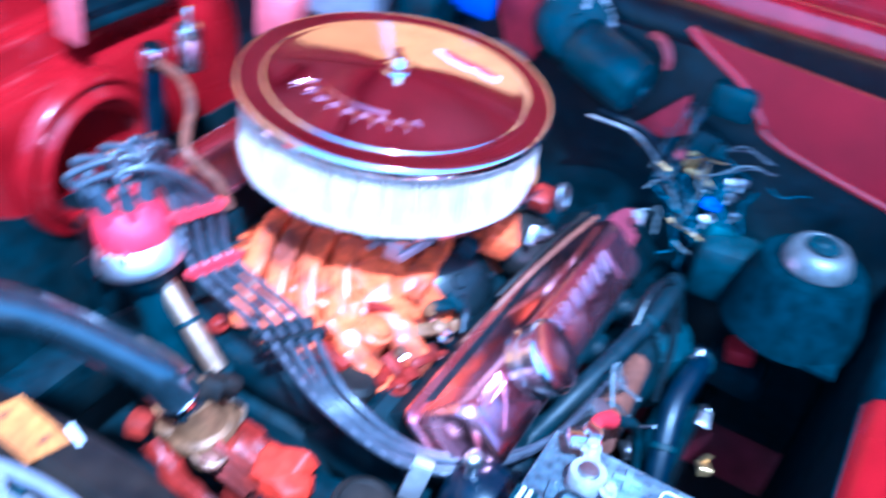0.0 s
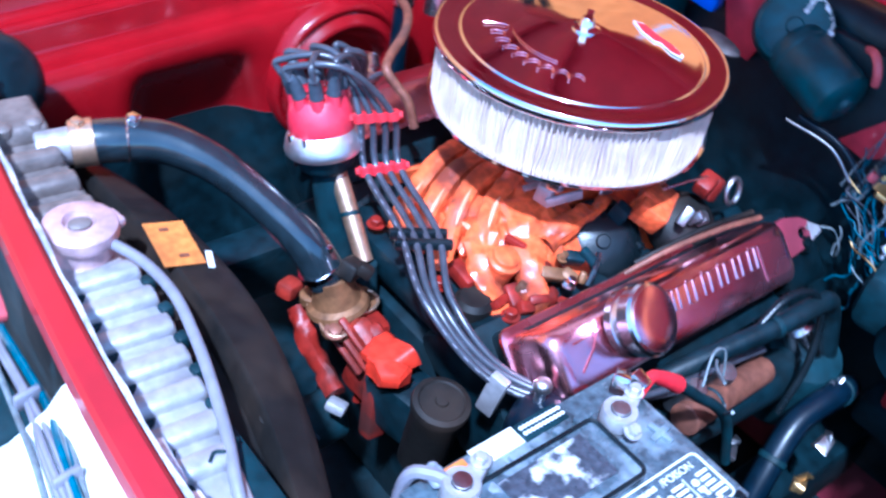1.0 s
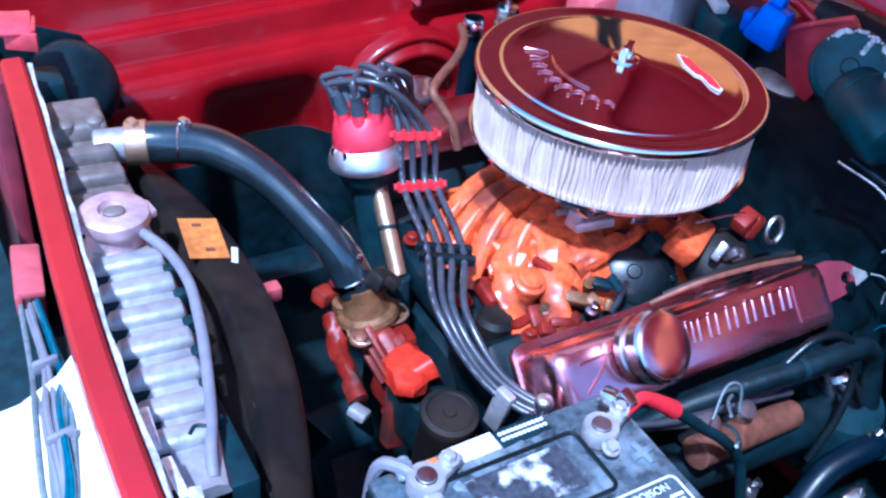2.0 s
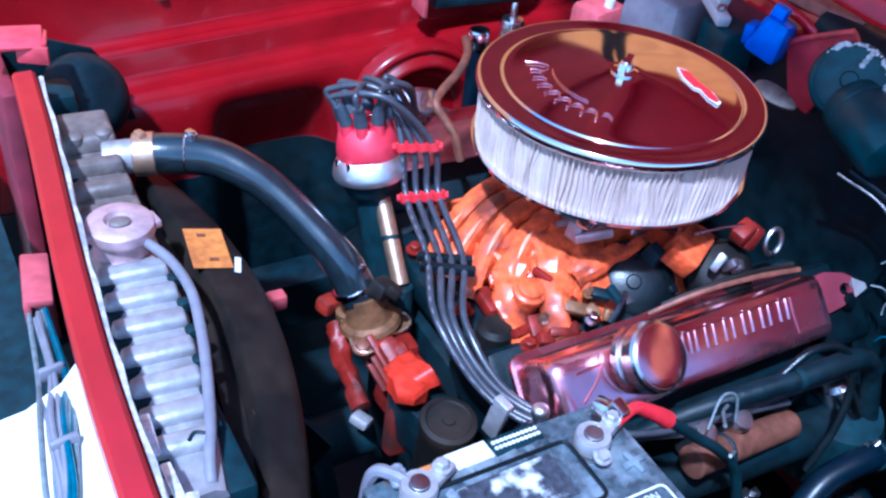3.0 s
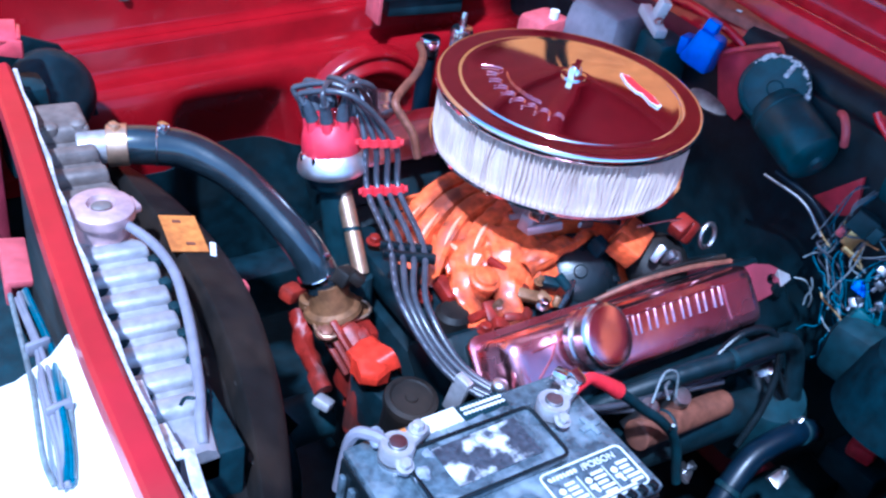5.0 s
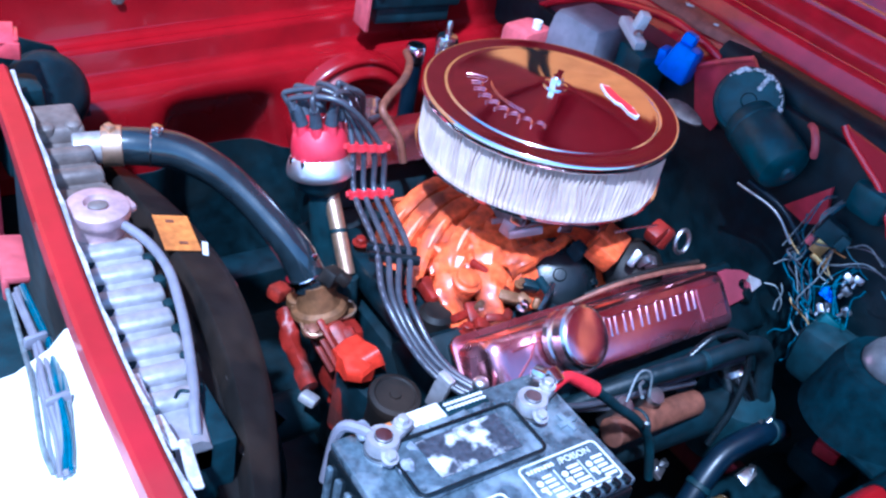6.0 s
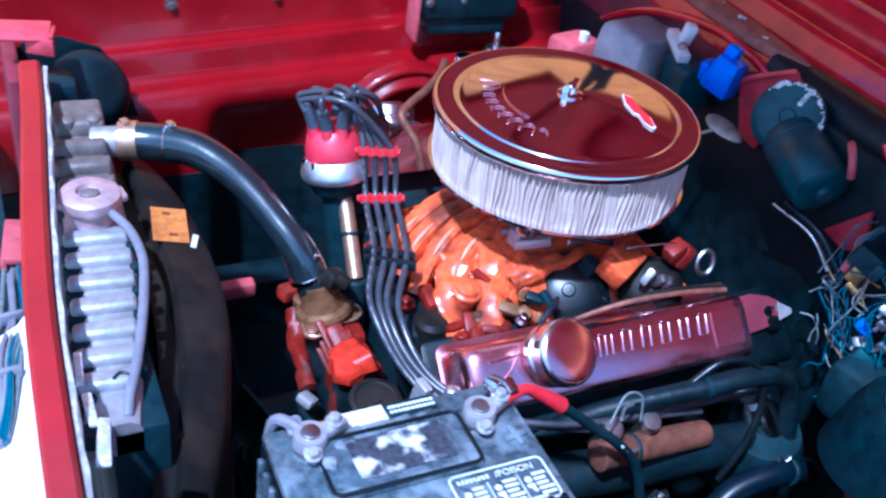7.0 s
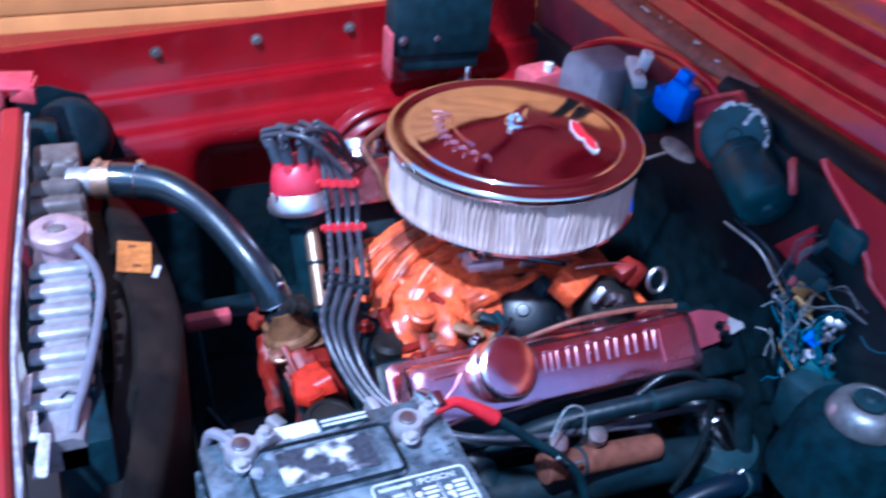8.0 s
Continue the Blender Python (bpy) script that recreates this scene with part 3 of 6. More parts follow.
# ---- air cleaner ----
def air_cleaner():
    ac = thing("air_cleaner", "round chrome air cleaner with white pleated paper filter", "air cleaner", (0, 0, 0.855))
    bm = fresh()
    lathe(bm, [(0.0, 0.856), (0.150, 0.856), (0.168, 0.858), (0.176, 0.862), (0.177, 0.867), (0.172, 0.868), (0.0, 0.868)], None, 96)
    part("base_plate", bm, CHROME, ac)
    bm = fresh()
    seg = 640
    rings = []
    for z in (0.866, 0.878, 0.890, 0.902, 0.914, 0.926, 0.936, 0.946):
        ring = []
        for i in range(seg):
            a = 2 * math.pi * i / seg
            lean = 0.030 * noise.noise((a * 9, z * 20, 0)) + 0.012 * noise.noise((a * 31, z * 34, 7.0))
            w = noise.noise((a * 14, 3.0, z * 6))
            r = 0.1698 + (0.0022 + 0.0030 * w) * (1 if i % 4 in (0, 1) else -1)
            ring.append(bm.verts.new((r * math.cos(a + lean), r * math.sin(a + lean), z)))
        rings.append(ring)
    for p, q in zip(rings, rings[1:]):
        for i in range(seg):
            j = (i + 1) % seg
            bm.faces.new((p[i], p[j], q[j], q[i]))
    part("filter_element", bm, PAPER, ac, "white pleated paper filter", angle=20)
    bm = fresh()
    lathe(bm, [(0.1745, 0.940), (0.1785, 0.941), (0.1800, 0.944), (0.1800, 0.9485), (0.1792, 0.9515), (0.1778, 0.9534), (0.1760, 0.9542), (0.1740, 0.9543), (0.1700, 0.9540), (0.1640, 0.9534), (0.1560, 0.9527), (0.1500, 0.9526), (0.1492, 0.9530), (0.1486, 0.9543),
               (0.1478, 0.9551), (0.1462, 0.9554), (0.143, 0.9555), (0.140, 0.9557), (0.137, 0.9560), (0.120, 0.9582), (0.090, 0.9622), (0.06, 0.9656), (0.03, 0.9686), (0.022, 0.9695), (0.0, 0.9695)], None, 128)
    lid = part("lid", bm, CHROME, ac, "domed chrome lid with a rolled lip", angle=60)
    bm = fresh()
    lathe(bm, [(0.0, 0.969), (0.017, 0.969), (0.017, 0.972), (0.010, 0.974), (0.0085, 0.982), (0.006, 0.985), (0.0, 0.985)], None, 24)
    for s in (1, -1):
        prism(bm, [(0.002, -0.003), (0.017, -0.002), (0.021, 0.006), (0.017, 0.013), (0.004, 0.009)], 0.008,
              Matrix.Translation((0, 0, 0.974)) @ Matrix.Rotation(radians(35 + (180 if s < 0 else 0)), 4, "Z") @ Matrix.Translation((0, 0.004, 0)) @ Matrix.Rotation(radians(90), 4, "X"))
    part("wing_nut", bm, CHROME, lid, "chrome wing nut")
    # raised script, drawn as plain looping strokes
    bm = fresh()
    a0, a1, rad = radians(138), radians(224), 0.107
    pts = []
    for i in range(90):
        s = i / 89
        a = a0 + (a1 - a0) * s
        w = 2 * math.pi * 9 * s
        rr = rad + 0.010 * math.sin(w) * (1.5 if s < 0.12 else 0.75)
        aa = a + 0.035 * math.cos(w)
        pts.append((rr * math.cos(aa), rr * math.sin(aa), 0.9625 - (rr - 0.107) * 0.11))
    tube(bm, [(x, y, z - 0.0006) for x, y, z in pts], 0.0008, 6, 1, smooth=False)
    tube(bm, [(0.088 * math.cos(a), 0.088 * math.sin(a), 0.9642) for a in np.linspace(radians(150), radians(205), 10)], 0.0008, 5, 2)
    part("script_emblem", bm, HOOD_TINT_CHROME, lid, "raised looping script pressed into the lid")
    # small two-tone decal
    def decal(k, z):
        pts = [(0.083, 0.000), (0.095, -0.010), (0.088, -0.040), (0.090, -0.066), (0.082, -0.090), (0.072, -0.093), (0.066, -0.080), (0.071, -0.058), (0.063, -0.052), (0.066, -0.026)]
        pts = [(0.078 + (x - 0.078) * 0.72, y * 0.95 - 0.004) for x, y in pts]
        c = Vector((0.078, -0.046))
        return [((x - c.x) * k + c.x, (y - c.y) * k + c.y) for x, y in pts], z
    for k, z, mt, nm in ((1.0, 0.0006, WHITE_INK, "decal_edge"), (0.92, 0.0011, RED_RUBBER, "decal")):
        o, dz = decal(k, z)
        bm = fresh()
        top = [bm.verts.new((x, y, 0.9592 + 0.115 * (0.12 - math.hypot(x, y)) + dz + 0.0008)) for x, y in o]
        low = [bm.verts.new((v.co.x, v.co.y, v.co.z - 0.001)) for v in top]
        bm.faces.new(top)
        for i in range(len(top)):
            j = (i + 1) % len(top)
            bm.faces.new((top[i], low[i], low[j], top[j]))
        bmesh.ops.recalc_face_normals(bm, faces=bm.faces)
        part(nm, bm, mt, lid, "red decal with a white outline" if nm == "decal" else "", smooth=False)
    # flat bracket tab seen past the rim
    bm = fresh()
    prism(bm, [(0.0135 * math.cos(a) * (1 + 0.15 * math.sin(a)), 0.034 * math.sin(a)) for a in np.linspace(0, 2 * math.pi, 24, endpoint=False)], 0.004, pose(0.274, -0.012, 0.893, 10, -35, 8), 0.001)
    rod(bm, (0.16, 0.0, 0.868), (0.268, -0.004, 0.890), 0.003, 8)
    part("mounting_tab", bm, TAB_GREY, ac, "dull beige bracket tab")


air_cleaner()


# ---- engine ----
engine = thing("engine", "orange painted V8 engine", "engine", (0, 0, 0.3))


def engine_core():
    # block, banks and heads take near black for the shade they lie in
    bm = fresh()
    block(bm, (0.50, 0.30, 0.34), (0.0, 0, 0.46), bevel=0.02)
    core = part("engine_block", bm, DEEP_BLACK, engine, "engine block coloured near black for deep shade")
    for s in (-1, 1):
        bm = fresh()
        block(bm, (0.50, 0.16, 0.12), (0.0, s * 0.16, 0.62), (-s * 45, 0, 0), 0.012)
        part("cylinder_bank", bm, DEEP_BLACK, core)
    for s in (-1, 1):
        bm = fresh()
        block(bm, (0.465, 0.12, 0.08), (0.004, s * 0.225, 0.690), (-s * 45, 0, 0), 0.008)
        part("cylinder_head", bm, DEEP_BLACK, engine)
    # intake manifold: floor, plenum and runners
    bm = fresh()
    block(bm, (0.44, 0.26, 0.03), (0, 0, 0.665), bevel=0.01)
    block(bm, (0.17, 0.15, 0.085), (-0.005, 0, 0.735), bevel=0.018, taper=(0.9, 0.85))
    im = part("intake_manifold", bm, ORANGE, engine, "glossy orange intake manifold")
    for s in (-1, 1):
        for x, x2 in ((-0.165, -0.06), (-0.075, -0.035), (0.075, 0.035), (0.165, 0.06)):
            a, b, c = Vector((x2, s * 0.045, 0.748)), Vector(((x + x2) / 2, s * 0.095, 0.742)), Vector((x * 1.02, s * 0.175, 0.680))
            bm = fresh()
            path = spline([a, b, c], 5)
            rows = []
            for q in path:
                k = (q - a).length / (c - a).length
                w, h = 0.020 + 0.004 * k, 0.017
                rows.append([(q.x + dx * w, q.y - s * dz * h * 0.35, q.z + dz * h) for dx, dz in ((-1, -1), (-1, 0.55), (-0.7, 0.95), (0.7, 0.95), (1, 0.55), (1, -1))])
            sheet(bm, rows)
            bmesh.ops.recalc_face_normals(bm, faces=bm.faces)
            part("runner", bm, ORANGE, im, angle=30)
    # broad cast hump that slopes out from under the filter, and its rounded runners
    bm = fresh()
    rows = []
    for u in np.linspace(0, 1, 40):
        row = []
        for v in np.linspace(0, 1, 60):
            x = -0.07 - 0.125 * v + 0.02 * u * v
            y = 0.085 - 0.155 * u - 0.012 * v
            z = 0.783 - 0.042 * v ** 1.8 - 0.016 * abs(u - 0.45) ** 1.5
            for v0, h, w, u0, u1 in ((0.66 + 0.10 * u, 0.008, 0.035, 0.1, 0.8), (0.86 + 0.05 * u, 0.009, 0.035, 0.05, 0.55), (0.90 - 0.02 * u, 0.008, 0.03, 0.55, 0.95), (0.42 + 0.2 * u, 0.005, 0.05, 0.3, 1.0)):
                gate = 1 / (1 + math.exp(-(u - u0) * 30)) - 1 / (1 + math.exp(-(u - u1) * 30))
                z += gate * h * math.exp(-((v - v0) / w) ** 2)
            # folds that run out from under the filter, deep between the runners
            fold = abs(math.sin(math.pi * (u * 3.6 + 0.35 * v + 0.25 * noise.noise((x * 14, y * 14, 9.0)))))
            z += 0.010 * (fold ** 0.8 - 0.6) * min(1, v * 2.2)
            z += 0.0022 * noise.noise((x * 22, y * 22, 2.0)) + 0.0004 * noise.noise((x * 110, y * 110, 5.0))
            row.append((x, y, z))
        rows.append(row)
    sheet(bm, rows)
    thick(bm, 0.02)
    # four rounded runners fan out over it towards the front
    for pts in (((-0.055, 0.088, 0.783), (-0.125, 0.078, 0.775), (-0.190, 0.056, 0.748), (-0.216, 0.044, 0.712)), ((-0.060, 0.056, 0.786), (-0.135, 0.042, 0.776), (-0.196, 0.014, 0.748), (-0.219, 0.002, 0.712)),
                ((-0.065, 0.026, 0.786), (-0.140, 0.006, 0.775), (-0.192, -0.028, 0.745), (-0.210, -0.044, 0.710)), ((-0.070, -0.004, 0.784), (-0.130, -0.030, 0.772), (-0.172, -0.066, 0.745), (-0.187, -0.090, 0.712))):
        rb = fresh()
        rr = []
        line = spline(pts, 8)
        for i, q in enumerate(line):
            t = i / (len(line) - 1)
            d = (line[min(i + 1, len(line) - 1)] - line[max(i - 1, 0)]).normalized()
            side = d.cross(Vector((0, 0, 1))).normalized()
            up = side.cross(d)
            w, hh = 0.0150 - 0.002 * t, 0.0165
            ring = []
            for k in range(17):
                a = 2 * math.pi * k / 16
                ca, sa = math.cos(a), math.sin(a)
                b = (abs(ca) ** 3.6 + abs(sa) ** 3.6) ** (-1 / 3.6)
                p = q + side * ca * b * w + up * (sa * b * hh - 0.012)
                ring.append(p + (side * ca + up * sa) * 0.0035 * noise.noise(p * 55))
            rr.append(ring)
        sheet(rb, rr)
        bmesh.ops.remove_doubles(rb, verts=rb.verts, dist=0.0001)
        bmesh.ops.recalc_face_normals(rb, faces=rb.faces)
        part("fan_runner", rb, ORANGE, im, "rounded orange runner with a flat crest", angle=28)
        # strip along the crest, pale to paint its highlight
        rb = fresh()
        j0 = 7 + len(pts[0]) + int(pts[0][1] * 90)
        crest = [line[j] + Vector((0, -0.006, 0.0042)) for j in range(max(6, j0 - 4), max(6, j0 - 4) + 7)]
        tube(rb, crest, 0.003, 7, 2, radii=lambda t: 0.0030 * math.sin(math.pi * min(0.97, 0.06 + 0.88 * t)))
        part("cast_ridge", rb, HIGHLIGHT_ORANGE, im, "casting edge coloured pale for its highlight")
    bmesh.ops.translate(bm, verts=bm.verts, vec=(0, 0, -0.012))
    part("plenum_front", bm, ORANGE, im, "broad sloping orange casting with raised ridges", angle=50)
    for pts, r0, r1 in (([(-0.118, -0.015, 0.762), (-0.160, -0.052, 0.752), (-0.186, -0.092, 0.734), (-0.187, -0.120, 0.715), (-0.186, -0.14, 0.695)], 0.022, 0.014),
                        ([(-0.095, -0.040, 0.768), (-0.113, -0.080, 0.758), (-0.136, -0.112, 0.744), (-0.149, -0.145, 0.722), (-0.152, -0.16, 0.70)], 0.024, 0.015),
                        ([(-0.075, -0.010, 0.768), (-0.080, -0.060, 0.764), (-0.092, -0.098, 0.748), (-0.100, -0.125, 0.72)], 0.028, 0.018),
                        ([(-0.105, -0.100, 0.760), (-0.055, -0.098, 0.770), (-0.005, -0.092, 0.770), (0.03, -0.085, 0.765)], 0.013, 0.013)):
        bm = fresh()
        rows = []
        line = spline(pts, 7)
        for i, q in enumerate(line):
            d = (line[min(i + 1, len(line) - 1)] - line[max(i - 1, 0)]).normalized()
            side = d.cross(Vector((0, 0, 1))).normalized()
            up = side.cross(d)
            r = r0 + (r1 - r0) * i / (len(line) - 1)
            ring = []
            for k in range(21):
                a = 2 * math.pi * k / 20
                ca, sa = math.cos(a), math.sin(a)
                b = r * (abs(ca) ** 3.2 + abs(sa) ** 3.2) ** (-1 / 3.2)
                w = q + side * ca * b * (1.3 - 0.5 * i / (len(line) - 1)) + up * (sa * b * 0.7 - 0.006)
                ring.append(w + (side * ca + up * sa) * 0.009 * noise.noise(w * 48))
            rows.append(ring)
        sheet(bm, rows)
        bmesh.ops.remove_doubles(bm, verts=bm.verts, dist=0.0001)
        bmesh.ops.recalc_face_normals(bm, faces=bm.faces)
        part("front_runner", bm, ORANGE, im, "rough cast orange manifold runner", angle=22)
    # sharp casting edges with their highlight put into a pale colour
    for u0, u1, v0, dv in ((0.62, 0.9, 0.90, -0.02),):
        pts = []
        for u in np.linspace(u0, u1, 9):
            v = v0 + dv * u
            x = -0.07 - 0.125 * v + 0.02 * u * v
            y = 0.085 - 0.155 * u - 0.012 * v
            z = 0.783 - 0.042 * v ** 1.8 - 0.016 * abs(u - 0.45) ** 1.5 + 0.0075 + 0.004 * noise.noise((x * 30, y * 30, 2.0))
            pts.append((x, y, z))
        bm = fresh()
        tube(bm, pts, 0.003, 7, 3, radii=lambda t: 0.0048 * math.sin(math.pi * min(0.97, 0.08 + 0.84 * t)))
        part("cast_ridge", bm, HIGHLIGHT_ORANGE, im, "casting edge coloured pale for its highlight")
    # dark red blocks by the runners, standing for the shade in the gaps
    for at, size, rot in (((-0.168, -0.128, 0.716), (0.020, 0.030, 0.020), (30, 0, -10)), ((-0.120, -0.112, 0.735), (0.020, 0.034, 0.020), (20, 10, 20)), ((-0.205, -0.075, 0.725), (0.018, 0.040, 0.020), (10, 0, 0)), ((-0.188, -0.128, 0.717), (0.030, 0.012, 0.016), (35, 10, 15)), ((-0.150, -0.152, 0.722), (0.026, 0.012, 0.014), (40, 0, -20)), ((-0.138, -0.088, 0.757), (0.010, 0.030, 0.012), (10, 0, 25))):
        bm = fresh()
        block(bm, size, at, rot, 0.004)
        part("gap_shade_block", bm, RUST_RED, im, "dark red block standing for the shade of a gap")
    bm = fresh()
    lathe(bm, [(0, -0.04), (0.018, -0.04), (0.019, -0.006), (0.021, -0.005), (0.021, 0.000), (0.017, 0.002), (0.0155, 0.007), (0.011, 0.009), (0, 0.0095)], Matrix.Translation((-0.164, -0.100, 0.752)) @ Matrix.Rotation(radians(14), 4, "X"), 28)
    part("plug_dome", bm, ORANGE, im, "round orange blanking plug")
    bm = fresh()
    rod(bm, (-0.212, -0.105, 0.60), (-0.213, -0.110, 0.722), 0.024, 20, 0.006)
    part("oil_filler_stub", bm, SHROUD, engine, "dark round stub at the front of the valley")
    for at, size, rot, mt in (((-0.118, -0.137, 0.736), (0.034, 0.016, 0.018), (30, 10, -30), TAN_CAST), ((-0.100, -0.148, 0.733), (0.016, 0.020, 0.022), (20, -25, 15), TAN_CAST), ((-0.132, -0.155, 0.722), (0.020, 0.014, 0.016), (35, 0, 40), RUST_RED),
                              ((-0.168, -0.150, 0.715), (0.022, 0.016, 0.018), (30, 15, -10), RUST_RED), ((-0.085, -0.158, 0.733), (0.012, 0.010, 0.016), (10, 30, 50), TAN_CAST), ((-0.160, -0.130, 0.727), (0.014, 0.012, 0.020), (20, 5, 25), TAN_CAST)):
        bm = fresh()
        block(bm, size, at, rot, 0.004)
        part("cast_bracket", bm, mt, im, "small dirty cast bracket")
    for at, r, h, mt in (((-0.112, -0.160, 0.735), 0.006, 0.012, WORN_CHROME), ((-0.098, -0.130, 0.748), 0.005, 0.010, TAN_CAST)):
        bm = fresh()
        hexbolt(bm, at, r, h, (0.1, -0.3, 1))
        part("sender_fitting", bm, mt, im, "tarnished metal sender fitting")
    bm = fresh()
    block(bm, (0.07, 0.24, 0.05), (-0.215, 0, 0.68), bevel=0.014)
    part("front_crossover", bm, DEEP_BLACK, im, "near-black water crossover")
    for x, y, z in ((-0.19, -0.15, 0.712), (-0.12, -0.165, 0.708), (0.12, -0.165, 0.708), (-0.235, -0.07, 0.718), (-0.235, 0.06, 0.718)):
        bm = fresh()
        hexbolt(bm, (x, y, z), 0.008, 0.009)
        part("manifold_bolt", bm, RUST_RED, engine, "grimy red bolt head")
    bm = fresh()
    block(bm, (0.15, 0.12, 0.05), (0.005, 0, 0.802), bevel=0.01)
    lathe(bm, [(0.0, 0.83), (0.062, 0.825), (0.066, 0.84), (0.064, 0.857), (0, 0.857)], None, 32)
    rod(bm, (-0.09, -0.04, 0.79), (0.09, -0.07, 0.80), 0.004, 8)
    carb = part("carburettor", bm, ALUMINIUM, engine, "dull aluminium carburettor under the air cleaner")
    bm = fresh()
    block(bm, (0.03, 0.02, 0.035), (-0.07, -0.075, 0.825), (0, 15, 20), 0.004)
    part("linkage", bm, WORN_CHROME, carb)
    # round black vacuum cap at the manifold's near side
    bm = fresh()
    m = along((-0.012, -0.112, 0.722), (-0.052, -0.167, 0.790))
    lathe(bm, [(0, -0.02), (0.050, -0.02), (0.054, 0.0), (0.057, 0.006), (0.057, 0.012), (0.051, 0.017), (0.047, 0.023), (0.037, 0.029), (0.022, 0.033), (0.010, 0.034), (0.008, 0.037), (0, 0.0375)], m, 36)
    for k in range(5):
        q = m @ Vector((0.052 * math.cos(k * 1.26), 0.052 * math.sin(k * 1.26), 0.014))
        block(bm, (0.012, 0.010, 0.012), tuple(q), (40, 20, 60 * k), 0.002)
    part("vacuum_canister", bm, BLACK_PLASTIC, engine, "round black vacuum canister")
    # choke housing, orange block, cast lever
    bm = fresh()
    block(bm, (0.056, 0.040, 0.036), (0.040, -0.142, 0.786), (24, -12, 28), 0.004)
    block(bm, (0.012, 0.042, 0.038), (0.034, -0.1425, 0.7865), (24, -12, 28), 0.003)
    part("choke_cover", bm, ORANGE, engine, "square orange choke cover")
    bm = fresh()
    block(bm, (0.030, 0.022, 0.024), (0.107, -0.163, 0.810), (10, -20, 10), 0.004)
    block(bm, (0.022, 0.026, 0.034), (0.124, -0.160, 0.798), (0, 30, 0), 0.005)
    part("choke_lever", bm, RUST_RED, engine)
    bm = fresh()
    tube(bm, [(0.035, -0.150, 0.818), (0.07, -0.157, 0.822), (0.105, -0.162, 0.822)], 0.0018, 6, 4)
    part("choke_rod", bm, WORN_CHROME, engine)
    bm = fresh()
    prev = [(0.153 + 0.014 * math.cos(a), -0.177 + 0.004 * math.sin(a), 0.792 + 0.017 * math.sin(a)) for a in np.linspace(-1.4, 4.5, 16)]
    tube(bm, prev, 0.0035, 7, 2)
    part("lifting_eye", bm, STEEL, engine, "steel wire lifting eye")
    bm = fresh()
    lathe(bm, [(0, 0), (0.042, 0), (0.046, 0.01), (0.043, 0.024), (0.030, 0.036), (0, 0.04)], along((0.092, -0.152, 0.738), (0.066, -0.20, 0.800)), 28)
    egr = part("egr_valve", bm, SHROUD, engine, "dirty brown-black round valve housing")
    for at, size, rot in (((0.062, -0.176, 0.785), (0.020, 0.012, 0.026), (20, 30, 40)), ((0.078, -0.182, 0.780), (0.012, 0.012, 0.024), (35, 10, 10)), ((0.090, -0.184, 0.775), (0.016, 0.010, 0.018), (30, -20, 60))):
        bm = fresh()
        block(bm, size, at, rot, 0.003)
        part("valve_fitting", bm, STEEL, egr, "bright metal fitting")
    # linkage and fuel line along the near head
    bm = fresh()
    tube(bm, [(-0.10, -0.175, 0.720), (0.0, -0.200, 0.768), (0.08, -0.215, 0.783), (0.155, -0.225, 0.782)], 0.0035, 8, 6)
    part("fuel_line", bm, COPPER_BROWN, engine, "dark brown fuel line")
    bm = fresh()
    tube(bm, [(-0.02, -0.18, 0.745), (0.02, -0.19, 0.762), (0.08, -0.20, 0.776), (0.16, -0.21, 0.778)], 0.0035, 8, 6)
    part("fuel_line", bm, SHROUD, engine)


engine_core()


def carburettor_linkage():
    """Levers, a spring and rubber lines beside the carburettor, half hidden by the filter."""
    for name, size, at, rot, mt in (("lever", (0.050, 0.006, 0.014), (-0.070, -0.088, 0.800), (0, -12, -20), ALUMINIUM), ("bracket", (0.020, 0.020, 0.026), (-0.082, -0.068, 0.800), (10, 0, 20), ALUMINIUM),
                                    ("lever", (0.034, 0.005, 0.010), (-0.012, -0.104, 0.802), (0, 20, 10), STEEL), ("bracket", (0.018, 0.022, 0.030), (0.006, -0.120, 0.770), (20, 0, 15), BLACK),
                                    ("bracket", (0.026, 0.014, 0.020), (-0.082, -0.135, 0.745), (25, 10, -30), BLACK), ("lever", (0.012, 0.030, 0.010), (-0.070, -0.150, 0.752), (30, 0, 20), BLACK)):
        bm = fresh()
        block(bm, size, at, rot, 0.003)
        part(name, bm, mt, engine)
    for pts in ([(-0.06, -0.06, 0.80), (-0.01, -0.10, 0.81), (0.04, -0.115, 0.80)], [(-0.09, -0.172, 0.733), (-0.075, -0.165, 0.748), (-0.055, -0.150, 0.752)]):
        bm = fresh()
        tube(bm, pts, 0.004, 8, 6)
        part("vacuum_line", bm, RUBBER, engine, "thin black rubber vacuum line")


carburettor_linkage()


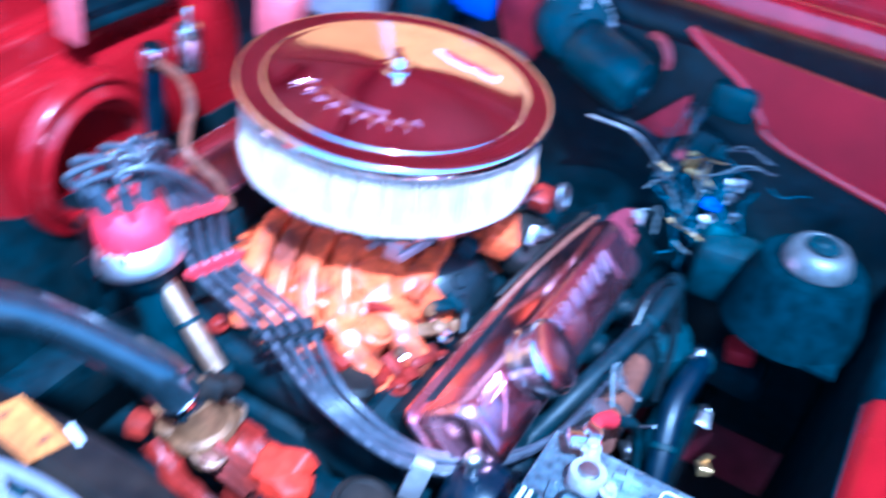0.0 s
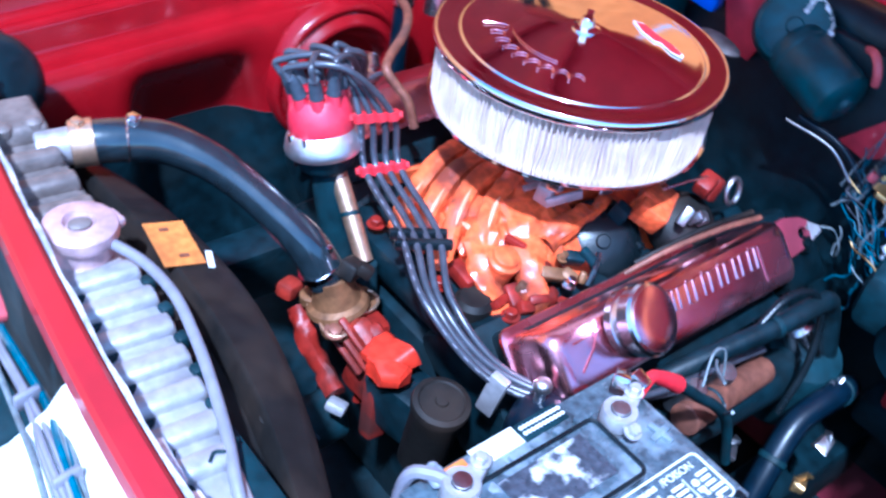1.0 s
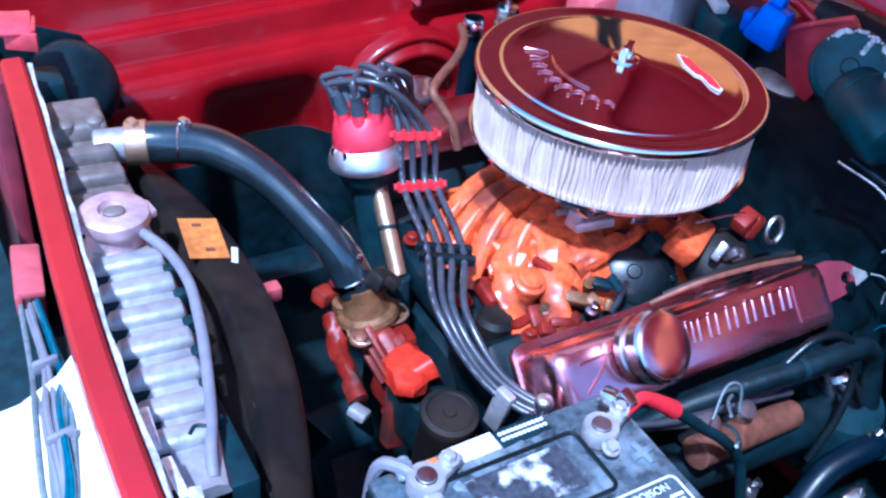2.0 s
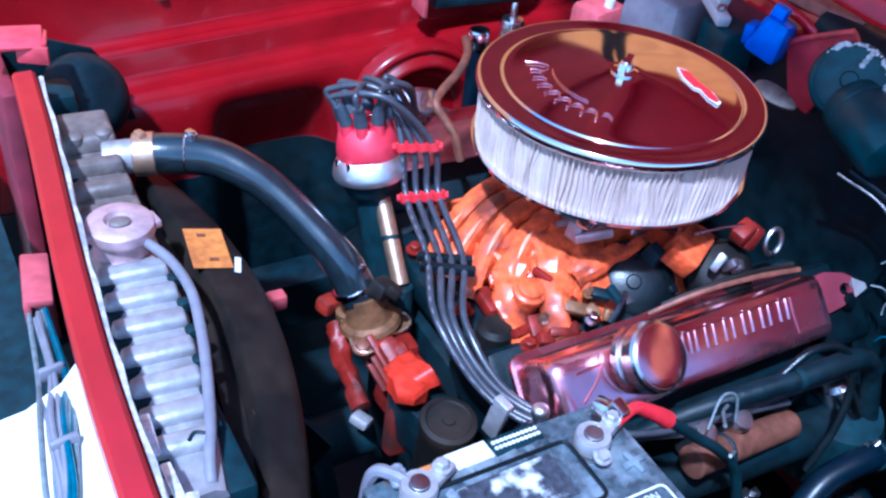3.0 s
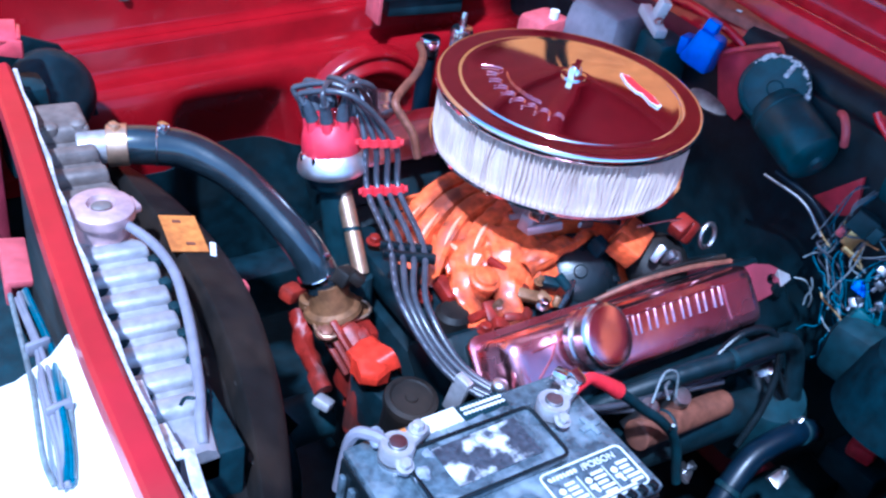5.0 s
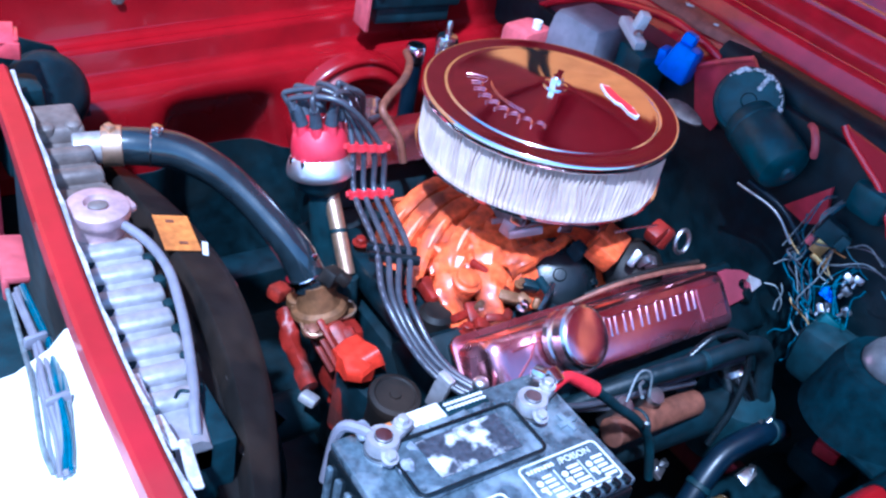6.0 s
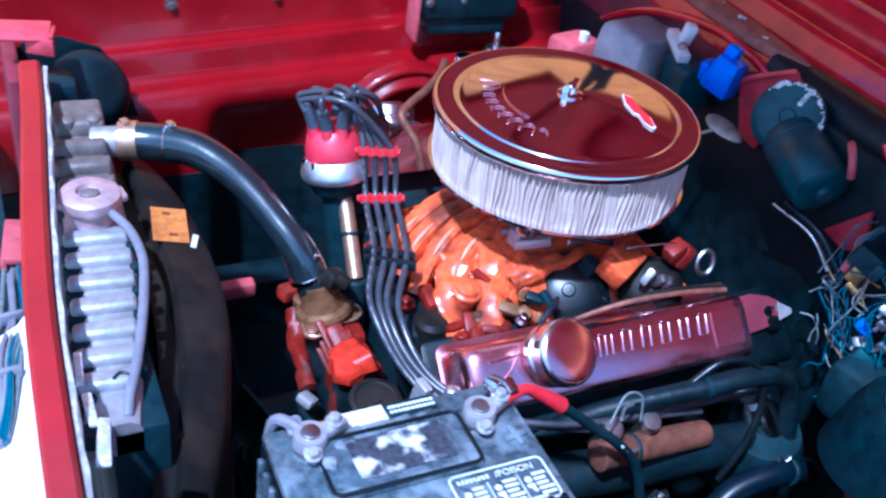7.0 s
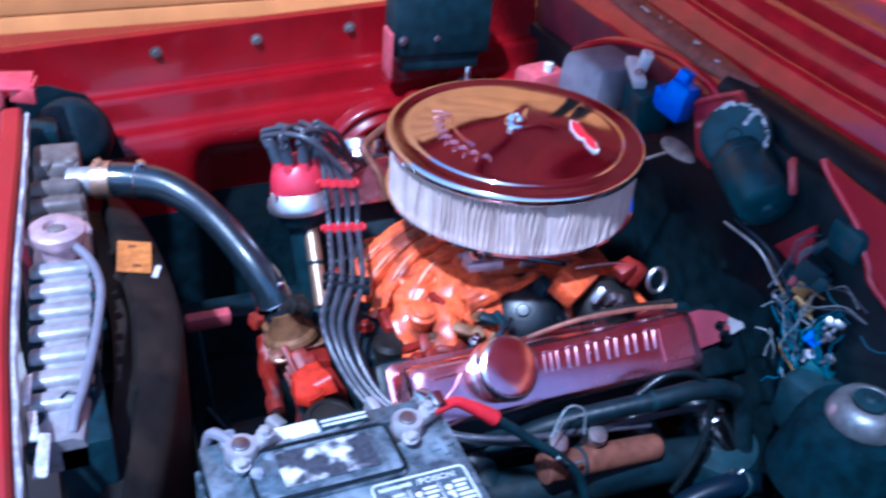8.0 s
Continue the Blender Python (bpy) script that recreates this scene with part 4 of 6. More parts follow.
def front_drive():
    """Thermostat housing, water pump and pulleys at the engine's nose."""
    bm = fresh()
    lathe(bm, [(0, 0), (0.038, 0), (0.040, 0.004), (0.038, 0.010), (0.031, 0.014), (0.027, 0.028), (0.0275, 0.052), (0.0, 0.052)], along((-0.318, 0.012, 0.655), (-0.333, 0.032, 0.75)), 28)
    for a in (0.3, 2.2):
        lathe(bm, [(0, -0.004), (0.014, -0.004), (0.014, 0.007), (0.010, 0.009), (0, 0.009)], Matrix.Translation((-0.318 + 0.036 * math.cos(a), 0.012 + 0.036 * math.sin(a), 0.655)), 16)
    outline = []
    for k in range(36):
        a = 2 * math.pi * k / 36
        r = 0.039 + 0.012 * math.cos(3 * (a - radians(232)))
        outline.append((r * math.cos(a), r * math.sin(a)))
    prism(bm, outline, 0.011, Matrix.Translation((-0.318, 0.010, 0.646)), 0.003)
    th = part("thermostat_housing", bm, TAN_CAST, engine, "tan cast thermostat housing with a three-cornered flange")
    bm = fresh()
    tube(bm, [(-0.318 + x * 1.01, 0.010 + y * 1.01, 0.6565) for x, y in outline + outline[:1]], 0.0022, 7, 1, smooth=False)
    part("flange_rim", bm, PALE_BRASS, th, "flange edge rubbed bright")
    bm = fresh()
    block(bm, (0.030, 0.024, 0.024), (-0.312, 0.002, 0.722), (10, 20, 25), 0.005)
    block(bm, (0.016, 0.020, 0.016), (-0.304, -0.014, 0.728), (30, 10, 50), 0.004)
    rod(bm, (-0.322, -0.004, 0.716), (-0.300, -0.012, 0.734), 0.0055, 10, 0.001)
    part("clamp_screw", bm, SHROUD, th, "grimy dark hose clamp screw housing")
    bm = fresh()
    hexbolt(bm, (-0.346, -0.023, 0.657), 0.009, 0.006, (-0.1, -0.2, 1.0), True)
    part("housing_bolt", bm, COPPER_BROWN, th, "reddish bolt head")
    bm = fresh()
    block(bm, (0.06, 0.11, 0.04), (-0.302, 0.012, 0.632), (0, 8, 0), 0.012)
    wp = part("water_pump", bm, RUST_RED, engine, "red-orange cast water pump")
    for pts, r in (([(-0.345, 0.060, 0.628), (-0.350, 0.030, 0.606), (-0.353, -0.008, 0.590), (-0.356, -0.050, 0.578)], 0.0125), ([(-0.290, -0.010, 0.635), (-0.285, -0.012, 0.58), (-0.29, -0.02, 0.50)], 0.012), ([(-0.318, -0.020, 0.655), (-0.308, -0.055, 0.660), (-0.300, -0.090, 0.650)], 0.010)):
        bm = fresh()
        tube(bm, pts, r, 12, 6, radii=lambda t: r * (1.05 + 0.12 * math.sin(t * 4 + 1)))
        for v in bm.verts:
            v.co += Vector((noise.noise(v.co * 55), noise.noise(v.co * 55 + Vector((5, 0, 0))), noise.noise(v.co * 55 + Vector((0, 9, 0))))) * 0.006
        part("pump_arm", bm, RUST_RED, wp, "grimy red-orange cast arm")
    bm = fresh()
    block(bm, (0.022, 0.026, 0.014), (-0.361, -0.060, 0.568), (10, 20, 35), 0.004)
    part("arm_foot", bm, ALUMINIUM, wp, "pale metal foot of the arm")
    # ribbed dark red casting between the thermostat and the cover
    bm = fresh()
    block(bm, (0.030, 0.085, 0.070), (-0.312, -0.045, 0.630), (35, -12, 8), 0.010, taper=(0.9, 0.85))
    for i in range(3):
        block(bm, (0.010, 0.070, 0.008), (-0.330 - 0.002 * i, -0.048 + 0.010 * i, 0.652 - 0.015 * i), (38, -12, 8), 0.003)
    part("casting", bm, ARM_RED, wp, "grimy dark red ribbed casting")
    bm = fresh()
    block(bm, (0.030, 0.026, 0.022), (-0.350, 0.072, 0.652), (0, 10, 20), 0.006)
    part("pump_ear", bm, ARM_RED, wp)
    bm = fresh()
    rod(bm, (-0.33, -0.02, 0.50), (-0.42, -0.02, 0.50), 0.035, 20, 0.004)
    part("pump_shaft", bm, BLACK, wp)
    bm = fresh()
    prism(bm, [(-0.032, -0.018), (-0.022, -0.036), (0.002, -0.034), (0.005, -0.022), (0.024, -0.030), (0.031, -0.010), (0.026, 0.010), (0.030, 0.026), (0.010, 0.034), (-0.012, 0.030), (-0.016, 0.016), (-0.029, 0.012), (-0.024, 0.0)], 0.022,
          pose(-0.318, -0.095, 0.650, -8, -10, 12), 0.0075)
    for v in bm.verts:
        v.co += Vector((noise.noise(v.co * 40), noise.noise(v.co * 40 + Vector((5, 0, 0))), noise.noise(v.co * 40 + Vector((0, 9, 0))))) * 0.010
    block(bm, (0.034, 0.030, 0.020), (-0.318, -0.082, 0.640), (0, 0, 30), 0.005)
    part("pump_cover", bm, ORANGE_RED, engine, "bright orange-red flange cover")
    bm = fresh()
    block(bm, (0.055, 0.10, 0.10), (-0.290, -0.055, 0.585), (6, 0, 8), 0.014, taper=(0.8, 0.8))
    block(bm, (0.030, 0.024, 0.11), (-0.322, -0.085, 0.585), (-10, 8, 0), 0.006)
    part("pump_body", bm, RUST_RED, wp, "dark red cast pump body")
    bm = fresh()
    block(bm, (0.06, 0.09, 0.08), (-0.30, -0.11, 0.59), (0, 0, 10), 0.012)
    part("timing_cover", bm, DEEP_BLACK, engine)
    bm = fresh()
    m = Matrix.Translation((-0.322, -0.192, 0.672)) @ Matrix.Rotation(radians(8), 4, "X")
    lathe(bm, [(0, -0.10), (0.028, -0.10), (0.030, -0.01), (0.033, 0.0), (0.034, 0.008), (0.033, 0.013), (0.027, 0.015), (0.025, 0.013), (0.008, 0.013), (0.007, 0.016), (0, 0.0165)], m, 32)
    part("power_steering_reservoir", bm, SHROUD, engine, "black round reservoir with a flat dull cap")
    bm = fresh()
    m = along((-0.40, -0.01, 0.44), (-0.50, -0.01, 0.44))
    lathe(bm, [(0, 0), (0.085, 0), (0.09, 0.004), (0.08, 0.012), (0.09, 0.020), (0.085, 0.026), (0, 0.026)], m, 36)
    part("fan_pulley", bm, BLACK, engine)
    bm = fresh()
    for k in range(5):
        a = 2 * math.pi * k / 5 + 0.5
        block(bm, (0.004, 0.055, 0.17), (0, 0, 0.115), (0, 0, 28))
        vs = list(bm.verts)[-8:]
        bmesh.ops.transform(bm, verts=vs, matrix=Matrix.Translation((-0.445, -0.01, 0.46)) @ Matrix.Rotation(a, 4, "X"))
    part("fan", bm, BLACK, engine, "black steel cooling fan")
    bm = fresh()
    block(bm, (0.022, 0.030, 0.012), (-0.345, -0.018, 0.515), (20, 20, 30), 0.004)
    block(bm, (0.014, 0.016, 0.024), (-0.350, -0.040, 0.510), (10, 30, 0), 0.004)
    part("bypass_fitting", bm, ALUMINIUM, engine, "bright metal fitting")


front_drive()


def valve_cover(side, label):
    """A chrome rocker cover with a filler cap on its sloping face."""
    c = Vector((0.0, side * 0.262, 0.775))
    vc = thing("valve_cover", label, "valve cover", c - Vector((0, 0, 0.05)))
    m = Matrix.Translation(c) @ Matrix.Rotation(radians(-side * 45) if side > 0 else radians(45), 4, "X")
    bm = fresh()
    # local: x along the engine, y up-slope, z out of the face
    def loop(hx, hy, z, r):
        out = []
        for cx, cy, a0 in ((hx - r, hy - r, 0), (-hx + r, hy - r, 90), (-hx + r, -hy + r, 180), (hx - r, -hy + r, 270)):
            for k in range(5):
                a = radians(a0 + 22.5 * k)
                out.append(bm.verts.new((cx + r * math.cos(a), cy + r * math.sin(a), z)))
        return out
    ls = [loop(0.212, 0.051, -0.075, 0.012), loop(0.212, 0.051, -0.070, 0.012), loop(0.208, 0.043, -0.068, 0.012), loop(0.207, 0.041, -0.020, 0.014), loop(0.204, 0.038, -0.006, 0.014),
          loop(0.198, 0.033, 0.0, 0.014), loop(0.186, 0.025, 0.0015, 0.012)]
    bmesh.ops.translate(bm, verts=bm.verts, vec=(-0.038, -0.017, 0))
    for a, b in zip(ls, ls[1:]):
        for i in range(20):
            j = (i + 1) % 20
            bm.faces.new((a[i], a[j], b[j], b[i]))
    bm.faces.new(ls[-1])
    bm.faces.new(ls[0][::-1])
    bmesh.ops.transform(bm, verts=bm.verts, matrix=m)
    body = part("cover", bm, HOOD_TINT_CHROME, vc, "", angle=35)
    # raised name drawn as plain upright strokes with short end bars
    x = -0.066
    for kinds in ("nnl", "uo", "n-", "uo", "-u", "uo"):
        gap = 0.0092 if len(kinds) == 3 else 0.0125
        for i, k in enumerate(kinds):
            bm = fresh()
            block(bm, (0.0009, 0.0265, 0.0026), (x + i * gap, -0.006, 0.002), (0, 0, -6), 0.0004)
            for kk, dy in (("n", 0.0075), ("u", -0.0195), ("o", 0.0075), ("-", -0.006)):
                if k == kk:
                    side = 1 if i == 0 else -1
                    block(bm, (gap * 0.85, 0.0011, 0.0026), (x + i * gap + side * gap * 0.45 + (0.0008 if dy > 0 else -0.0008), dy, 0.002), (0, 0, -6), 0.0004)
            bmesh.ops.transform(bm, verts=bm.verts, matrix=m)
            part("raised_stroke", bm, CHROME, body, "pale raised stroke")
        x += 0.0335 if len(kinds) == 3 else 0.0290
    # flat pad at the rear end, tipped slightly forward
    bm = fresh()
    v = [bm.verts.new(q) for q in ((0.103, -0.041, 0.0), (0.149, -0.041, 0.0), (0.149, 0.007, 0.0), (0.103, 0.007, 0.0), (0.1045, -0.0395, 0.0034), (0.1475, -0.0395, 0.0046), (0.1475, 0.0055, 0.0046), (0.1045, 0.0055, 0.0034))]
    for q in ((4, 5, 6, 7), (0, 1, 5, 4), (1, 2, 6, 5), (2, 3, 7, 6), (3, 0, 4, 7), (3, 2, 1, 0)):
        bm.faces.new([v[k] for k in q])
    bmesh.ops.transform(bm, verts=bm.verts, matrix=m)
    part("end_pad", bm, HOOD_TINT_CHROME, body, "flat polished pad", smooth=False)
    # pressed crease lines towards the front
    for p in (((-0.215, 0.002), (-0.12, 0.0065), (0.14, 0.007)), ((-0.214, -0.030), (-0.190, -0.012), (-0.178, 0.004))):
        bm = fresh()
        tube(bm, [(px, py, 0.0012) for px, py in p], 0.0016, 6, 1, smooth=False)
        bmesh.ops.transform(bm, verts=bm.verts, matrix=m)
        part("crease", bm, HOOD_TINT_CHROME, body)
    if side < 0:
        # tapered lug behind the cover: faded red plate with a hole, its tip rubbed pale
        mm = m @ Matrix.Translation((0.203, -0.006, -0.016)) @ Matrix.Diagonal((0.92, 0.78, 1, 1))
        bm = fresh()
        hole = [(0.006 + 0.010 * math.cos(a), -0.004 + 0.010 * math.sin(a)) for a in np.linspace(0.6, 0.6 + 2 * math.pi, 17)]
        prism(bm, [(0.016, 0.002), (0.026, 0.010), (0.010, 0.022), (-0.022, 0.032), (-0.045, 0.030), (-0.045, -0.034), (-0.010, -0.030), (0.020, -0.024), (0.026, -0.012)] + hole[::-1][:15], 0.006, mm)
        lug = part("rear_lug", bm, RED_DULL, vc, "faded red tapered lug with a hole", smooth=False)
        bm = fresh()
        prism(bm, [(0.024, 0.010), (0.046, -0.006), (0.046, -0.015), (0.020, -0.023)], 0.0065, mm, 0.001)
        part("lug_tip", bm, ALUMINIUM, lug, "pale rubbed tip")
        bm = fresh()
        block(bm, (0.085, 0.07, 0.05), (0.205, -0.262, 0.712), (45, 0, 0), 0.01)
        block(bm, (0.022, 0.02, 0.02), (0.212, -0.268, 0.745), (45, 0, 20), 0.005)
        part("head_end", bm, DEEP_BLACK, vc, "black end of the cylinder head")
        bm = fresh()
        mm = m @ Matrix.Translation((-0.135, -0.004, 0.0)) @ Matrix.Rotation(radians(8), 4, "Y")
        lathe(bm, [(0, 0), (0.036, 0), (0.039, 0.003), (0.039, 0.012), (0.034, 0.015), (0.034, 0.019), (0.040, 0.022), (0.041, 0.036), (0.039, 0.040), (0.036, 0.042), (0.0355, 0.0421), (0, 0.0422)], mm, 40)
        cap = part("breather_cap", bm, BRUSHED, vc, "round chrome oil breather cap", angle=9)
        bm = fresh()
        lathe(bm, [(0, 0.0422), (0.0345, 0.0422), (0.0350, 0.0426), (0.033, 0.0434), (0.015, 0.0440), (0, 0.0441)], mm, 40)
        part("cap_face", bm, HOOD_TINT_CHROME, cap, "shiny slightly domed cap face", angle=60)


valve_cover(-1, "chrome valve cover with raised strokes, tinted for the red hood's reflection")
valve_cover(1, "chrome far valve cover behind the air cleaner")


# ---- cooling ----
def radiator():
    rad = thing("radiator", "radiator with ribbed grey top tank and filler cap", "radiator", (-0.61, 0.0, 0.35))
    bm = fresh()
    block(bm, (0.055, 0.60, 0.46), (-0.612, 0.0, 0.60), bevel=0.004)
    part("core", bm, BLACK, rad, "black radiator core")
    # tank body: low, long, its rear side bulging at the middle
    left = lambda y: -0.621 - 0.040 * (0.31 - y) / 0.6
    right = lambda y: -0.556 - 0.014 * (0.31 - y) / 0.35 if y > -0.04 else -0.570 - 0.040 * ((-0.04 - y) / 0.26) ** 1.3
    bm = fresh()
    rows = []
    for y in np.linspace(0.312, -0.30, 50):
        l, r = left(y), right(y)
        rows.append([(l, y, 0.80), (l, y, 0.832), (l + 0.004, y, 0.838), (l + 0.012, y, 0.841), (r - 0.012, y, 0.841), (r - 0.003, y, 0.836), (r, y, 0.828), (r, y, 0.80)])
    tank = None
    for a, b, mt, nm, lb in ((18, 50, ALUMINIUM, "top_tank", "dull grey top tank"), (0, 19, SHADE_BROWN, "tank_end", "far end of the tank, coloured brown and dark for shade")):
        bm = fresh()
        g = sheet(bm, rows[a:b])
        bm.faces.new([v for v in g[0]])
        bm.faces.new([v for v in g[-1]][::-1])
        bmesh.ops.recalc_face_normals(bm, faces=bm.faces)
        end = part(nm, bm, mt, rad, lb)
        tank = tank or end
    # broad crosswise ribs, black blocks for the notches' shade, a raised far-end box
    for y in (0.197, 0.150, 0.105, -0.004, -0.045, -0.086, -0.127, -0.168, -0.207, -0.243):
        l, r = left(y) - 0.003, right(y) - 0.004
        h = 0.014 + 0.02 * max(0, y)
        bm = fresh()
        block(bm, (r - l, 0.0265, h), ((l + r) / 2, y, 0.838 + h / 2), (0, 0, -4), 0.005, 2, taper=(0.95, 0.74))
        for v in bm.verts:
            v.co.z += 0.0012 * noise.noise(v.co * 60)
        part("rib", bm, SHADE_BROWN if y > 0.09 else ALUMINIUM, end if y > 0.09 else tank)
    bm = fresh()
    block(bm, (right(0.28) - left(0.28), 0.076, 0.022), ((left(0.28) + right(0.28)) / 2, 0.272, 0.849), (0, 0, -4), 0.006, 3, taper=(0.93, 0.86))
    box = part("end_box", bm, SHADE_BROWN, rad, "brown-grey raised box of the tank")
    for x in (-0.607, -0.574):
        bm = fresh()
        lathe(bm, [(0, -0.012), (0.009, -0.012), (0.011, -0.004), (0.010, 0.001), (0.006, 0.004), (0, 0.0045)], Matrix.Translation((x, 0.247, 0.860)), 16)
        part("boss", bm, SHADE_BROWN, box)
    for i in range(13):
        y = 0.215 - i * 0.0412
        if abs(y - 0.045) < 0.03:
            continue
        bm = fresh()
        lathe(bm, [(0, 0), (0.0105, 0), (0.0105, 0.016), (0.009, 0.0185), (0, 0.019)], Matrix.Translation((left(y) + 0.003, y - 0.0205, 0.824)), 12)
        part("notch_dark_block", bm, BLACK, tank, "black block for the shade of a notch between the ribs")
    for i in range(6):
        y = -0.0245 - i * 0.0412
        bm = fresh()
        block(bm, (0.012, 0.013, 0.016), (right(y) - 0.003, y, 0.837), (0, 0, 6), 0.003)
        part("notch_dark_block", bm, BLACK, tank, "black block for the shade of a notch between the ribs")
    bm = fresh()
    m = Matrix.Translation((-0.606, 0.045, 0))
    lathe(bm, [(0, 0.835), (0.030, 0.835), (0.030, 0.858), (0.034, 0.860), (0.036, 0.864), (0.035, 0.874), (0.031, 0.877), (0.016, 0.878), (0.015, 0.875), (0.013, 0.872), (0, 0.872)], m, 32)
    for s in (1, -1):
        block(bm, (0.020, 0.024, 0.010), (-0.606 + s * 0.030, 0.045, 0.867), (0, 0, 10), 0.003)
    cap = part("filler_cap", bm, CAP_METAL, rad, "pale pinkish pressure cap")
    bm = fresh()
    lathe(bm, [(0, 0.870), (0.0115, 0.870), (0.0115, 0.875), (0.009, 0.8765), (0, 0.877)], Matrix.Translation((-0.606, 0.045, 0)) @ Matrix.Diagonal((1, 0.8, 1, 1)), 20)
    part("cap_rivet", bm, SHADE_BROWN, cap, "dark centre of the cap")
    # overflow tube that runs along the tank's rear edge
    bm = fresh()
    tube(bm, [(-0.590, 0.025, 0.862), (-0.573, -0.02, 0.861), (-0.568, -0.07, 0.859), (-0.575, -0.12, 0.857), (-0.586, -0.17, 0.855), (-0.604, -0.235, 0.850), (-0.616, -0.268, 0.846), (-0.622, -0.290, 0.838)], 0.0055, 10, 6)
    part("overflow_tube", bm, GREY, rad, "pale grey overflow tube")
    bm = fresh()
    rod(bm, (-0.580, 0.228, 0.834), (-0.540, 0.217, 0.838), 0.021, 20, 0.002)
    part("outlet", bm, ALUMINIUM, rad)
    # slot in the near end of the tank
    bm = fresh()
    tube(bm, [(-0.628, -0.250, 0.8525), (-0.621, -0.244, 0.8535), (-0.613, -0.247, 0.8525)], 0.0018, 6, 5)
    part("slot", bm, BLACK, tank)


radiator()


def fan_shroud():
    sh = thing("fan_shroud", "dark brown-black plastic fan shroud behind the radiator", "fan shroud", (-0.53, -0.02, 0.40))
    bm = fresh()
    rows = []
    for y in np.linspace(0.26, -0.345, 40):
        k = (y + 0.03) / 0.31
        drop = 0.055 * k * k
        xr = -0.478 - 0.075 * max(0, -k) ** 1.8 - 0.03 * max(0, k) ** 2
        z = 0.822 - drop * 0.7
        x0 = -0.562 - 0.052 * max(0, -k) ** 2
        rows.append([(x0 - 0.004, y, z - 0.05), (x0, y, z - 0.024), (x0 + 0.020, y, z - 0.028), (x0 + 0.027, y, z - 0.002), (x0 + 0.031, y, z + 0.002), (xr - 0.014, y, z - 0.006), (xr - 0.003, y, z - 0.014), (xr + 0.002, y, z - 0.032), (xr + 0.002, y, z - 0.30)])
    sheet(bm, rows)
    thick(bm, 0.004)
    part("shroud_panel", bm, SHROUD, sh, "", angle=50)
    for y in (0.20, -0.20, -0.285):
        k = (y + 0.03) / 0.31
        bm = fresh()
        lathe(bm, [(0, 0), (0.010, 0), (0.011, 0.004), (0.006, 0.007), (0, 0.0075)], Matrix.Translation((-0.522 - 0.06 * max(0, -k) ** 1.8, y, 0.812 - 0.0385 * k * k)), 14)
        part("rivet", bm, SHROUD, sh)
    bm = fresh()
    block(bm, (0.043, 0.073, 0.0016), (-0.5185, 0.032, 0.8235), (-1, 10, -8), 0.0005)
    lab = part("label", bm, LABEL_ORANGE, sh, "amber paper label", smooth=False)
    for i in range(2):
        bm = fresh()
        block(bm, (0.010, 0.005, 0.0008), (-0.5185, 0.055 - i * 0.046, 0.8250), (-1, 10, -8))
        part("printed_bar", bm, COPPER_BROWN, lab, smooth=False)
    bm = fresh()
    block(bm, (0.007, 0.026, 0.0012), (-0.496, -0.002, 0.8185), (-1, 14, -20), 0.0004)
    part("label", bm, WHITE_PLASTIC, sh, "torn white label corner", smooth=False)


fan_shroud()


def radiator_hose():
    h = thing("radiator_hose", "thick black rubber upper radiator hose", "hose", (-0.43, 0.14, 0.80))
    pts = [(-0.545, 0.218, 0.838), (-0.511, 0.207, 0.840), (-0.459, 0.187, 0.835), (-0.421, 0.155, 0.820), (-0.395, 0.125, 0.800), (-0.371, 0.090, 0.774), (-0.349, 0.052, 0.745), (-0.335, 0.030, 0.712), (-0.330, 0.022, 0.695)]
    bm = fresh()
    tube(bm, pts, 0.024, 20, 8, radii=lambda t: 0.0235 + 0.002 * math.sin(t * 9))
    part("hose", bm, HOSE, h)
    for a, b, mt, nm in (((-0.546, 0.219, 0.838), (-0.522, 0.211, 0.840), PALE_BRASS, "yellow metal hose clamp"), ((-0.4905, 0.1995, 0.839), (-0.4885, 0.1987, 0.839), CHROME, "thin bright wire clamp"),
                         ((-0.339, 0.031, 0.714), (-0.3365, 0.0285, 0.707), CHROME, "bright steel hose clamp")):
        bm = fresh()
        rod(bm, a, b, 0.0268, 28, 0.001)
        c = Vector(a)
        block(bm, (0.010, 0.014, 0.012), (c.x + 0.008, c.y - 0.004, c.z + 0.0275), (0, 0, 20), 0.002)
        part("hose_clamp", bm, mt, h, nm)


radiator_hose()


